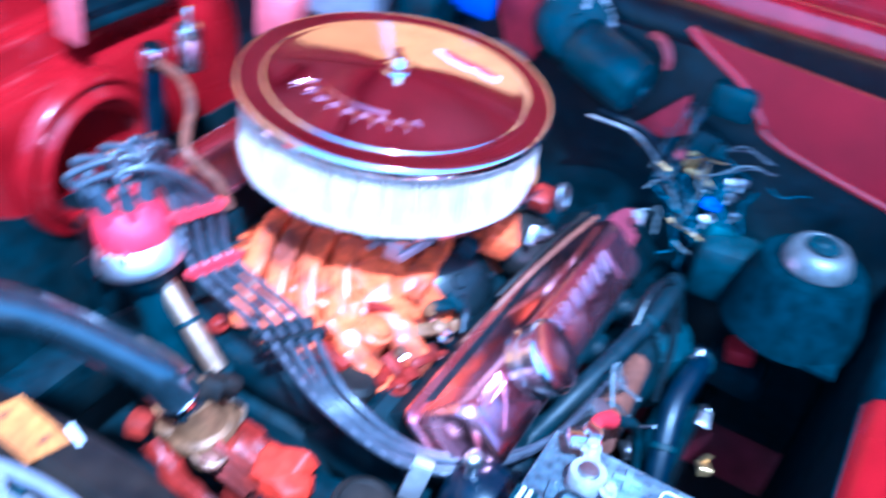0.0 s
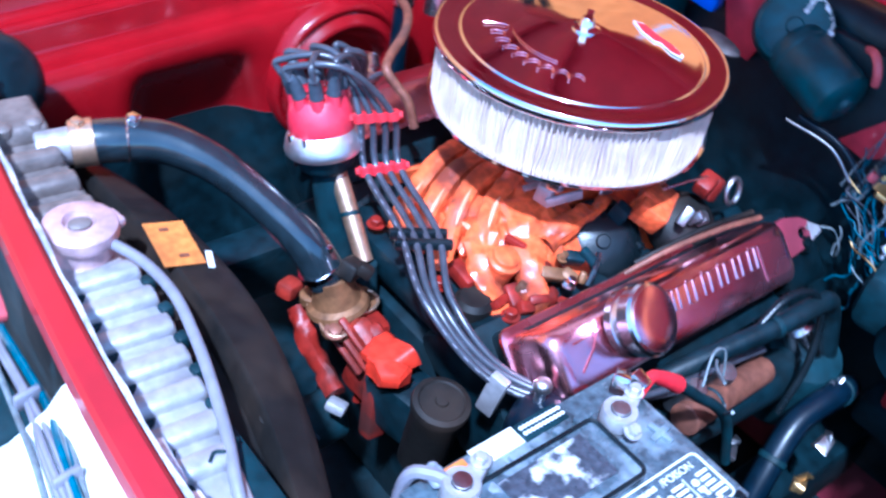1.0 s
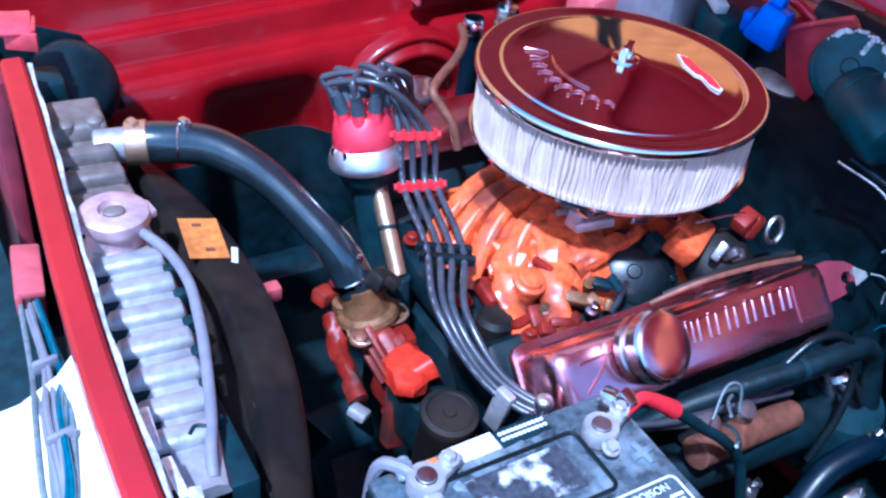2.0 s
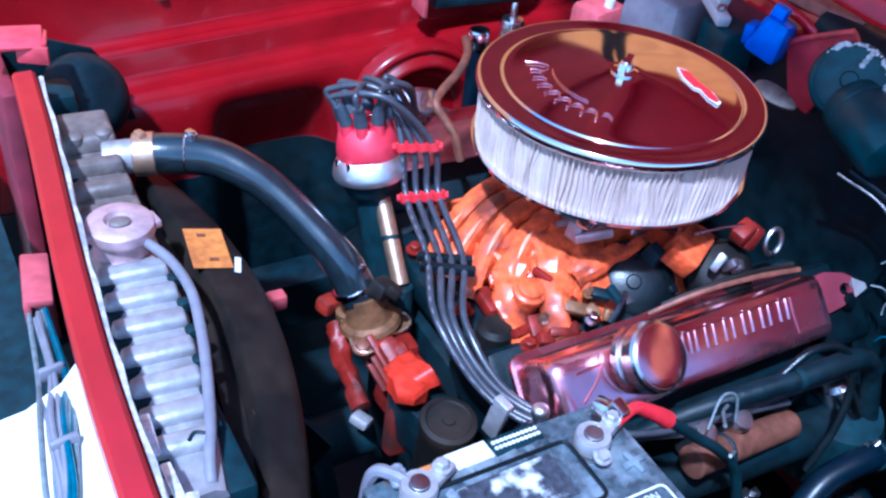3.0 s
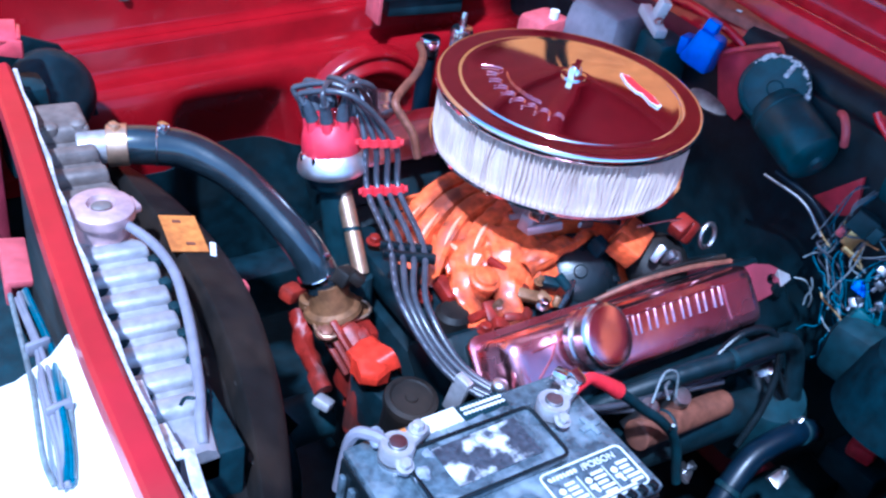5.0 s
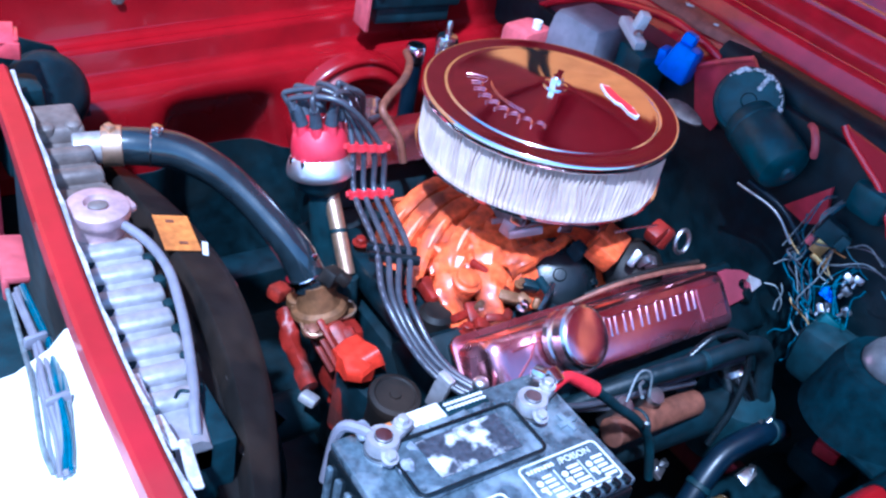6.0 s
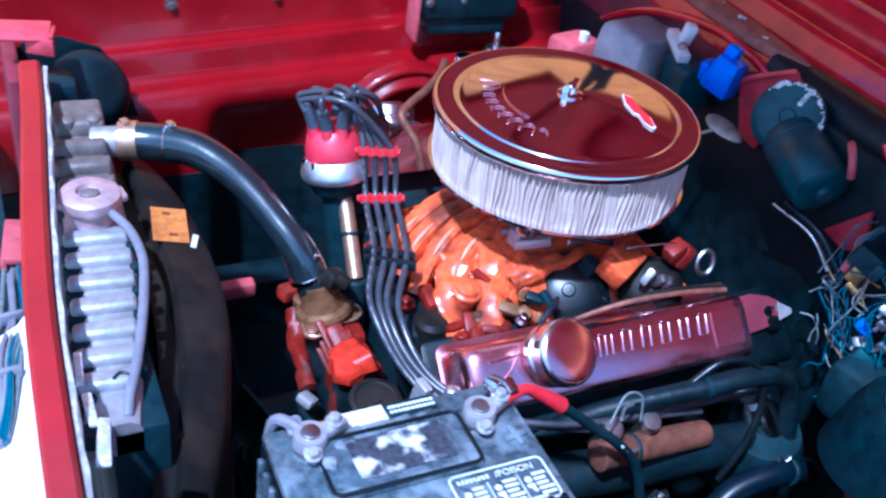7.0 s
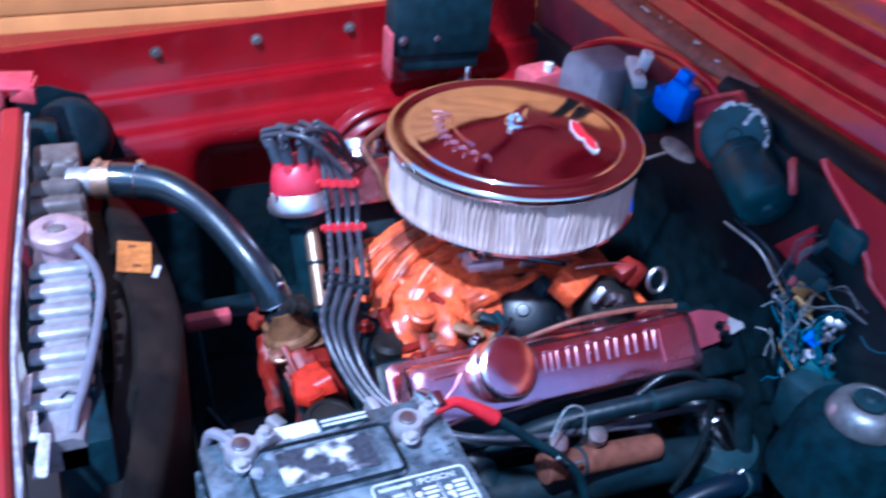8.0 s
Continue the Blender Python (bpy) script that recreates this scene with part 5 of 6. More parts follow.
# ---- ignition ----
def distributor():
    d = thing("distributor", "distributor with glossy red cap and black wire boots", "distributor", (-0.265, 0.12, 0.66))
    axis = (Vector((-0.272, 0.155, 0.90)) - Vector((-0.262, 0.105, 0.70))).normalized()
    base = Vector((-0.268, 0.135, 0.797))
    m = along(base, base + axis)
    bm = fresh()
    lathe(bm, [(0, -0.15), (0.020, -0.15), (0.022, -0.03), (0.034, -0.02), (0.040, 0.0), (0.040, 0.018), (0, 0.018)], m, 28)
    part("body", bm, BLACK, d)
    bm = fresh()
    lathe(bm, [(0.0405, -0.002), (0.0455, -0.001), (0.0478, 0.002), (0.0486, 0.006), (0.0482, 0.010), (0.0466, 0.017), (0.0442, 0.023), (0.0415, 0.0275), (0.0385, 0.031), (0.036, 0.033)], m, 36)
    part("collar", bm, SATIN, d, "polished metal collar")
    bm = fresh()
    lathe(bm, [(0, 0.022), (0.0380, 0.022), (0.0405, 0.030), (0.0405, 0.040), (0.0395, 0.048), (0.036, 0.062), (0.030, 0.070), (0, 0.072)], m, 32)
    cap = part("cap", bm, RED_CAP, d, "glossy red plastic cap")
    for k in range(9):
        a = 2 * math.pi * k / 8
        r = 0.028 if k < 8 else 0
        q = m @ Vector((r * math.cos(a), r * math.sin(a), 0.060))
        bm = fresh()
        lathe(bm, [(0.0085, 0), (0.008, 0.022), (0, 0.022)], along(q, q + axis), 10)
        part("tower", bm, RED_CAP, cap)
    for s in (1, -1):
        bm = fresh()
        q = m @ Vector((0.040, 0.012 * s, 0.03))
        rod(bm, q, q - axis * 0.03, 0.0035, 8)
        part("clip", bm, CHROME, cap)
    return m, axis


DIST, AXIS = distributor()


def ignition_wires():
    """Eight plug leads and the coil lead, each from its own boot on the cap."""
    rng = random.Random(4)
    near_seps = [(-0.240 + 0.011 * k, 0.108 - 0.007 * k, 0.850 + 0.002 * k) for k in range(4)]
    near_low = [(-0.240 + 0.0125 * k, 0.086 - 0.006 * k, 0.786 + 0.002 * k) for k in range(4)]
    loom = [(-0.271 + 0.012 * k, -0.028 - 0.008 * k, 0.784 + 0.001 * k) for k in range(4)]
    bend = [(-0.311 + 0.0105 * k + rng.uniform(-0.002, 0.002), -0.128 - 0.004 * k, 0.782 - 0.006 * k + rng.uniform(-0.004, 0.004)) for k in range(4)]
    low = [(-0.288 + 0.012 * k, -0.215 - 0.006 * k, 0.725 - 0.001 * k + rng.uniform(-0.004, 0.004)) for k in range(4)]
    far = [(-0.235, -0.290, 0.712), (-0.205, -0.30, 0.716), (-0.17, -0.315, 0.716), (-0.14, -0.325, 0.716)]
    end = [(-0.18, -0.30, 0.665), (-0.06, -0.335, 0.690), (0.06, -0.34, 0.695), (0.17, -0.335, 0.695)]
    for k in range(8):
        a = 2 * math.pi * k / 8
        root = DIST @ Vector((0.028 * math.cos(a), 0.028 * math.sin(a), 0.078))
        out = DIST @ Vector((0.040 * math.cos(a), 0.040 * math.sin(a), 0.105))
        w = thing("ignition_wire", "dusty grey ignition wire with pale dashes for print and highlight" if k == 5 else "dusty grey ignition wire from the distributor", "ignition wire", root, "ignition wires")
        bm = fresh()
        tube(bm, [root, root.lerp(out, 0.5) + AXIS * 0.006, out], 0.0085, 10, 4, radii=lambda t: 0.0092 - 0.0035 * t)
        part("boot", bm, BOOT, w, "dusty black rubber boot")
        if k in (5, 6, 7, 0):
            i = (5, 6, 7, 0).index(k)
            s = near_seps[i]
            mid = out.lerp(Vector(s), 0.5) + Vector((rng.uniform(-0.008, 0.008), rng.uniform(-0.012, 0.006), 0.024 + 0.006 * i + rng.uniform(0, 0.01)))
            pts = [out - AXIS * 0.004, out + AXIS * 0.012, mid, s, near_low[i], loom[i], bend[i], low[i], far[i], end[i]]
        else:
            i = (1, 2, 3, 4).index(k)
            pts = [out - AXIS * 0.004, out + AXIS * 0.016, out + Vector((0.03, 0.03 - 0.01 * i, 0.010 - 0.006 * i)), (-0.20 + 0.012 * i, 0.165 + 0.012 * i, 0.86 - 0.01 * i), (-0.16 + 0.02 * i, 0.215 + 0.01 * i, 0.80), (-0.12 + 0.05 * i, 0.33, 0.70)]
        bm = fresh()
        tube(bm, pts, 0.0042, 10, 10)
        jacket = part("jacket", bm, WIRE, w)
        if k == 5:
            # pale dashes along the lead, for its print and its painted highlight
            line = spline(pts, 30)
            for j in range(96, 222, 5):
                if j + 2 < len(line):
                    bm = fresh()
                    p, q = line[j], line[j + 2]
                    up = Vector((-0.55, -0.6, 0.58))
                    d = (q - p).normalized()
                    up = (up - d * up.dot(d)).normalized()
                    tube(bm, [p + up * 0.0036, q + up * 0.0036], 0.0010, 6, 1, smooth=False)
                    part("print_highlight_dash", bm, GREY, jacket)
    # the two red separators and the black loom clip
    for row, dz in ((near_seps, 0), (near_low, 0)):
        c = sum((Vector(q) for q in row), Vector()) / 4
        t = thing("wire_separator", "red plastic ignition wire separator", "wire separator", c, "wire separators")
        bm = fresh()
        a, b = Vector(row[0]), Vector(row[3])
        d = (b - a).normalized()
        tube(bm, [a - d * 0.012, b + d * 0.012], 0.0048, 8, 1, smooth=False)
        part("bar", bm, RED_RUBBER, t)
        for q in row:
            bm = fresh()
            lathe(bm, [(0.0045, -0.005), (0.0088, -0.005), (0.0088, 0.005), (0.0045, 0.005)], along(q, Vector(q) + Vector((0.1, -0.25, -0.8))), 14)
            part("ring", bm, RED_RUBBER, t)
    c = sum((Vector(q) for q in loom), Vector()) / 4
    t = thing("wire_loom_clip", "black plastic wire loom clip", "wire clip", c)
    for dz in (0.0, -0.018):
        bm = fresh()
        a, b = Vector(loom[0]), Vector(loom[3])
        d = (b - a).normalized()
        block(bm, ((b - a).length + 0.024, 0.010, 0.013), tuple(c + Vector((-0.006, -0.018, 0)) * (1 if dz else 0) + Vector((0, 0, -0.003))), (0, -3, math.degrees(math.atan2(d.y, d.x))), 0.003)
        part("clip_bar", bm, BLACK_PLASTIC, t)
    # bright tube beside the distributor
    t = thing("brass_tube", "bright yellow metal tube below the distributor", "metal tube", (-0.258, 0.05, 0.69))
    bm = fresh()
    rod(bm, (-0.259, 0.118, 0.772), (-0.262, 0.080, 0.733), 0.0115, 20, 0.001)
    rod(bm, (-0.262, 0.078, 0.731), (-0.265, 0.036, 0.686), 0.0115, 20, 0.001)
    part("tube", bm, PALE_BRASS, t)
    bm = fresh()
    rod(bm, (-0.2615, 0.0805, 0.7335), (-0.2625, 0.0770, 0.7300), 0.0125, 20)
    part("band", bm, BLACK, t)
    bm = fresh()
    rod(bm, (-0.265, 0.036, 0.686), (-0.268, 0.02, 0.60), 0.016, 16, 0.002)
    part("socket", bm, BLACK, t)
    # crooked copper tube beside the air cleaner
    t = thing("copper_tube", "bent copper vacuum tube beside the air cleaner", "metal tube", (-0.15, 0.13, 0.80))
    bm = fresh()
    tube(bm, [(-0.02, 0.33, 0.86), (-0.06, 0.26, 0.880), (-0.101, 0.21, 0.883), (-0.145, 0.18, 0.874), (-0.165, 0.16, 0.868), (-0.157, 0.145, 0.850), (-0.148, 0.13, 0.832), (-0.142, 0.12, 0.80)], 0.0062, 10, 8)
    part("tube", bm, COPPER_BROWN, t)


ignition_wires()


# ---- battery ----
def battery():
    B = thing("battery", "black car battery with white printed labels", "battery", (-0.38, -0.425, 0.62))
    bm = fresh()
    block(bm, (0.258, 0.172, 0.185), (-0.380, -0.424, 0.728), bevel=0.006)
    part("case", bm, BLACK_PLASTIC, B, "black plastic battery case")
    bm = fresh()
    block(bm, (0.256, 0.166, 0.012), (-0.380, -0.424, 0.826), bevel=0.003)
    block(bm, (0.150, 0.070, 0.012), (-0.395, -0.410, 0.836), bevel=0.004)
    lid = part("cover", bm, BATTERY_TOP, B, "black plastic battery cover, pale with dust and painted glare")
    for x, y, w, d, mt, lb in ((-0.410, -0.350, 0.050, 0.020, WHITE_INK, "white printed label"), (-0.357, -0.350, 0.052, 0.020, BLACK, "black label with white dots"),
                               (-0.455, -0.349, 0.024, 0.010, LABEL_ORANGE, "small yellow label"), (-0.392, -0.408, 0.096, 0.048, BLOTCHED_FILM, "panel with silver-white blotches")):
        bm = fresh()
        block(bm, (w, d, 0.0016), (x, y, 0.8330 if mt is not BLOTCHED_FILM else 0.8430), (0, 0, 1), 0.0004)
        part("label", bm, mt, lid, lb, smooth=False)
    for r in range(2):
        for i in range(11):
            bm = fresh()
            lathe(bm, [(0, 0), (0.0021, 0), (0.0021, 0.0006), (0, 0.0006)], Matrix.Translation((-0.379 + i * 0.0045, -0.3465 - r * 0.0065, 0.8342)), 10)
            part("dot", bm, WHITE_INK, lid)
    for i in range(6):
        bm = fresh()
        block(bm, (0.020, 0.010, 0.007), (-0.452 + i * 0.026, -0.3675, 0.8345), (0, 0, 8), 0.002)
        part("vent_lug", bm, BATTERY_TOP, lid)
    # warning panel with rounded white outline
    def panel(cx, cy, w, d, words):
        bm = fresh()
        r = 0.006
        o = []
        for sx, sy, a0 in ((1, 1, 0), (-1, 1, 90), (-1, -1, 180), (1, -1, 270)):
            for k in range(5):
                a = radians(a0 + 22.5 * k)
                o.append((cx + sx * (w / 2 - r) + r * math.cos(a), cy + sy * (d / 2 - r) + r * math.sin(a), 0.8334))
        tube(bm, o + [o[0]], 0.0011, 6, 1, smooth=False)
        part("label_outline", bm, WHITE_INK, lid, "white printed outline")
        rng = random.Random(int(-cx * 1000))
        def dash(x, y, lx, ly, name="printed_bar", rot=0):
            bm = fresh()
            block(bm, (lx, ly, 0.0008), (x, y, 0.8336), (0, 0, rot))
            part(name, bm, WHITE_INK, lid, smooth=False)
        # heading: a run of unreadable letters, then the one word that can be read
        for i in range(8):
            dash(cx - w * 0.42 + i * 0.0042, cy + d * 0.33, 0.0028, 0.0046, rot=rng.uniform(-25, 25))
        # three columns, each with a round pictogram and short lines of small print
        for col in range(3):
            x0 = cx - w * 0.46 + col * w * 0.32
            bm = fresh()
            q = (x0 + w * 0.07, cy + d * 0.02, 0.8332)
            lathe(bm, [(0, 0), (0.0036, 0), (0.0036, 0.0008), (0, 0.0008)], Matrix.Translation(q), 10)
            block(bm, (0.0075, 0.0042, 0.0008), (q[0], q[1] - d * 0.15, 0.8336))
            block(bm, (0.0034, 0.0060, 0.0008), (q[0] + 0.0016, q[1] - d * 0.24, 0.8336), (0, 0, 20))
            part("pictogram", bm, WHITE_INK, lid, smooth=False)
            for row in range(5):
                n = rng.uniform(0.10, 0.165) * w
                dash(x0 + w * 0.135 + n / 2, cy + d * 0.12 - row * d * 0.118, n, d * 0.062)
            if col:
                dash(x0 - w * 0.012, cy - d * 0.10, 0.0009, d * 0.60, "printed_rule")
        dash(cx, cy - d * 0.42, w * 0.7, d * 0.05)
        cu = bpy.data.curves.new("printed_word", "FONT")
        cu.body = words
        cu.size = 0.0105
        cu.extrude = 0.0003
        cu.materials.append(WHITE_INK)
        ob = new("printed_word", cu)
        ob.parent = lid
        ob.location = Vector((cx - w * 0.04, cy + d * 0.26, 0.8336)) - ORIGIN[lid]
        ob["label"] = "white printed word"
    panel(-0.3115, -0.4735, 0.098, 0.050, "/POISON")
    panel(-0.440, -0.485, 0.100, 0.040, "")
    # raised plus sign
    bm = fresh()
    block(bm, (0.026, 0.0065, 0.005), (-0.272, -0.418, 0.8335), (0, 0, 8), 0.001)
    block(bm, (0.0065, 0.026, 0.0046), (-0.272, -0.418, 0.8335), (0, 0, 8), 0.001)
    part("plus_sign", bm, BATTERY_TOP, lid, "moulded plus sign")
    # rim round the raised middle, grip ribs on the front end and vents along the near edge
    bm = fresh()
    o = []
    for sx, sy, a0 in ((1, 1, 0), (-1, 1, 90), (-1, -1, 180), (1, -1, 270)):
        for k in range(5):
            a = radians(a0 + 22.5 * k)
            o.append((-0.395 + sx * 0.066 + 0.008 * math.cos(a), -0.410 + sy * 0.026 + 0.008 * math.sin(a), 0.8425))
    tube(bm, o + [o[0]], 0.0022, 8, 1, smooth=False)
    part("raised_rim", bm, BLACK_PLASTIC, lid, "glossy black moulded rim")
    for i in range(9):
        bm = fresh()
        block(bm, (0.006, 0.008, 0.150), (-0.511, -0.496 + i * 0.018, 0.732), (0, 0, 0), 0.002)
        part("grip_rib", bm, BATTERY_TOP, B)
    for i in range(7):
        bm = fresh()
        block(bm, (0.007, 0.010, 0.008), (-0.345 + i * 0.0135, -0.5035, 0.8335), (0, 0, 6), 0.002)
        part("vent_slot", bm, BLACK_PLASTIC, lid)
    # crust that has grown round the earth terminal
    rng = random.Random(13)
    for i in range(7):
        a, r = rng.uniform(0, 6.28), rng.uniform(0.014, 0.036)
        q = Vector((-0.474 + r * math.cos(a), -0.376 + r * math.sin(a), 0.836 + rng.uniform(0, 0.008)))
        bm = fresh()
        bmesh.ops.create_icosphere(bm, subdivisions=3, radius=rng.uniform(0.005, 0.009))
        for v in bm.verts:
            v.co *= 1 + 0.45 * noise.noise(v.co * 160 + Vector((i, 0, 0)))
            v.co.z *= 0.6
            v.co += q
        part("corrosion", bm, CRUST, lid, "pale blue-white corrosion crust")
    # terminals and clamps
    for x, y in ((-0.300, -0.388), (-0.470, -0.372)):
        bm = fresh()
        lathe(bm, [(0, 0.832), (0.017, 0.832), (0.017, 0.836), (0.0098, 0.837), (0.0085, 0.856), (0, 0.857)], Matrix.Translation((x, y, 0)), 20)
        post = part("terminal_post", bm, STEEL, B, "grey lead terminal post")
        bm = fresh()
        lathe(bm, [(0.0095, 0.838), (0.0165, 0.838), (0.0170, 0.850), (0.0158, 0.853), (0.0095, 0.853)], Matrix.Translation((x, y, 0)), 20)
        block(bm, (0.034, 0.016, 0.012), (x + 0.022, y + 0.006, 0.846), (0, 0, 25), 0.003)
        hexbolt(bm, (x + 0.026, y + 0.008, 0.852), 0.006, 0.008)
        hexbolt(bm, (x - 0.004, y - 0.020, 0.846), 0.006, 0.007, (0, -0.4, 1))
        part("terminal_clamp", bm, ALUMINIUM, post, "tarnished metal terminal clamp")
    # hold-down frame at the far front corner
    bm = fresh()
    tube(bm, [(-0.500, -0.330, 0.76), (-0.496, -0.335, 0.835), (-0.484, -0.350, 0.848), (-0.472, -0.368, 0.846)], 0.0060, 8, 5)
    part("earth_cable", bm, GREY, B, "pale grey earth cable")
    tray = thing("battery_tray", "black metal battery tray beside the fender", "battery tray", (-0.38, -0.43, 0.60))
    bm = fresh()
    block(bm, (0.30, 0.21, 0.012), (-0.38, -0.430, 0.628), bevel=0.003)
    block(bm, (0.30, 0.10, 0.03), (-0.38, -0.52, 0.607), bevel=0.003)
    part("tray", bm, BLACK, tray)
    # red cable
    c = thing("battery_cable", "red rubber sleeve on the positive battery cable", "cable", (-0.22, -0.37, 0.80))
    bm = fresh()
    tube(bm, [(-0.268, -0.382, 0.848), (-0.24, -0.372, 0.845), (-0.222, -0.371, 0.834), (-0.205, -0.373, 0.822), (-0.190, -0.375, 0.810)], 0.0075, 12, 6, radii=lambda t: 0.005 + 0.0045 * t)
    part("sleeve", bm, RED_RUBBER, c)
    bm = fresh()
    tube(bm, [(-0.193, -0.375, 0.812), (-0.165, -0.377, 0.788), (-0.14, -0.380, 0.765), (-0.105, -0.385, 0.735), (-0.07, -0.39, 0.69), (-0.05, -0.40, 0.62)], 0.0062, 10, 6)
    part("cable", bm, BLACK, c)
    bm = fresh()
    block(bm, (0.02, 0.016, 0.014), (-0.275, -0.365, 0.856), (0, 20, 30), 0.003)
    block(bm, (0.014, 0.018, 0.026), (-0.262, -0.372, 0.850), (20, 0, 10), 0.003)
    part("cable_lug", bm, WORN_CHROME, c)


battery()


# ---- firewall fittings ----
def firewall_things():
    w = thing("wiper_motor", "dark green wiper motor on the firewall", "wiper motor", (0.32, -0.13, 0.94))
    bm = fresh()
    lathe(bm, [(0, -0.045), (0.046, -0.045), (0.051, -0.04), (0.051, 0.0), (0.049, 0.006), (0.044, 0.009), (0.041, 0.007), (0.012, 0.008), (0.010, 0.011), (0.0, 0.011)], along((0.30, -0.095, 0.955), (0.16, -0.18, 1.05)), 36)
    part("gear_case", bm, GREEN_BLACK, w, "round dark green gear case")
    mm = along((0.30, -0.095, 0.955), (0.16, -0.18, 1.05))
    rng = random.Random(21)
    for a in np.linspace(0.0, 2.4, 13):
        bm = fresh()
        r0, da = 0.0455, rng.uniform(0.05, 0.12)
        rr = rng.uniform(0.0012, 0.0042)
        for j, t in enumerate((a - da, a, a + da)):
            q = mm @ Vector(((r0 + rng.uniform(-0.002, 0.002)) * math.cos(t), (r0 + rng.uniform(-0.002, 0.002)) * math.sin(t), 0.0092))
            lathe(bm, [(0, 0), (rr, 0), (rr * 0.8, 0.0008), (0, 0.001)], Matrix.Translation(q) @ mm.to_3x3().to_4x4() @ Matrix.Rotation(j, 4, "Z"), 7)
        part("worn_patch", bm, FLAKED, w, "flaked white paint on the rim")
    bm = fresh()
    for j in range(4):
        lathe(bm, [(0, 0), (0.004, 0), (0.003, 0.0008), (0, 0.001)], mm @ Matrix.Translation((0.008 + 0.002 * j % 3, 0.022 + 0.006 * j, 0.0078)), 7)
    part("worn_patch", bm, FLAKED, w, "flaked white paint on the gear case")
    bm = fresh()
    lathe(bm, [(0, 0), (0.036, 0), (0.041, 0.006), (0.042, 0.020), (0.0405, 0.022), (0.042, 0.024), (0.042, 0.09), (0.039, 0.104), (0.030, 0.110), (0.012, 0.112), (0.010, 0.118), (0, 0.118)], along((0.308, -0.100, 0.928), (0.285, -0.225, 0.898)), 32)
    part("motor_can", bm, GREEN_BLACK, w, "dark teal cylindrical motor can")
    for o in ([(0.035, 0.945), (-0.062, 1.006), (-0.085, 0.985), (-0.035, 0.868), (0.002, 0.872)], [(-0.205, 0.838), (-0.262, 0.905), (-0.275, 0.850), (-0.246, 0.832)]):
        bm = fresh()
        prism(bm, [(a, b - 0.9) for a, b in o], 0.006, Matrix(((0, 0, -1, 0.326), (1, 0, 0, 0), (0, 1, 0, 0.9), (0, 0, 0, 1))))
        plate = part("mounting_plate", bm, PLATE_RED, w, "red painted mounting plate")
        if o[0][0] > 0:
            # edge in pink-red, which paints the highlight along the plate's top
            bm = fresh()
            tube(bm, [(0.318, 0.038, 0.940), (0.316, 0.010, 0.962), (0.316, -0.028, 0.986), (0.320, -0.062, 1.006)], 0.0042, 8, 5)
            part("flanged_edge", bm, FLANGE_PINK, plate, "flanged edge coloured pink-red for its highlight")
    bm = fresh()
    tube(bm, [(0.322, -0.192, 0.965), (0.306, -0.206, 0.972), (0.298, -0.219, 0.966), (0.297, -0.226, 0.952), (0.302, -0.226, 0.938)], 0.0055, 8, 6)
    part("ground_strap", bm, PINK_PLASTIC, w, "faded red strap curved round the can")
    bm = fresh()
    block(bm, (0.03, 0.05, 0.05), (0.335, -0.12, 0.93), bevel=0.006)
    part("bracket", bm, BLACK, w)
    b = thing("blue_plug", "bright blue plastic cap on the firewall", "plastic cap", (0.30, 0.05, 0.92))
    bm = fresh()
    block(bm, (0.045, 0.052, 0.058), (0.300, 0.045, 0.950), (12, 8, 20), 0.008, taper=(0.9, 0.75))
    block(bm, (0.022, 0.022, 0.022), (0.305, 0.048, 0.985), (12, 8, 20), 0.005)
    block(bm, (0.030, 0.016, 0.030), (0.292, 0.076, 0.945), (0, 0, 20), 0.004)
    part("cap", bm, BLUE, b)
    g = thing("heater_box", "grey plastic heater housing on the firewall", "heater housing", (0.30, 0.24, 0.86))
    bm = fresh()
    block(bm, (0.12, 0.12, 0.075), (0.285, 0.235, 0.905), (0, 0, 8), 0.014, taper=(0.85, 0.85))
    part("housing", bm, GREY, g)
    bm = fresh()
    block(bm, (0.06, 0.07, 0.07), (0.30, 0.125, 0.90), (0, 0, -10), 0.01)
    part("lower_housing", bm, GREEN_BLACK, g, "dark green lower housing")
    c = thing("white_clip", "white plastic clip on the heater housing", "clip", (0.29, 0.15, 0.94))
    bm = fresh()
    block(bm, (0.020, 0.075, 0.016), (0.287, 0.150, 0.950), (10, 0, -18), 0.003)
    block(bm, (0.018, 0.018, 0.034), (0.300, 0.150, 0.968), (10, 10, -18), 0.003)
    part("body", bm, WHITE_PLASTIC, c)
    bm = fresh()
    hexbolt(bm, (0.279, 0.130, 0.959), 0.005, 0.003, (-0.5, 0, 1))
    part("screw", bm, STEEL, c)
    p = thing("red_reservoir", "faded red plastic reservoir by the firewall", "reservoir", (0.2, 0.3, 0.84))
    bm = fresh()
    block(bm, (0.075, 0.06, 0.07), (0.200, 0.300, 0.868), (0, 0, 12), 0.012)
    part("tank", bm, PINK_PLASTIC, p)
    bm = fresh()
    lathe(bm, [(0, 0), (0.008, 0), (0.008, 0.014), (0, 0.015)], Matrix.Translation((0.205, 0.285, 0.902)), 14)
    part("cap", bm, WHITE_PLASTIC, p)
    # fittings on the far fender
    q = thing("chrome_fitting", "short chrome cylinder with a stem on the fender", "fitting", (0.105, 0.40, 0.79))
    bm = fresh()
    lathe(bm, [(0, 0.78), (0.019, 0.78), (0.019, 0.842), (0.017, 0.846), (0.006, 0.847), (0.0055, 0.872), (0.004, 0.874), (0, 0.874)], Matrix.Translation((0.108, 0.395, 0)), 24)
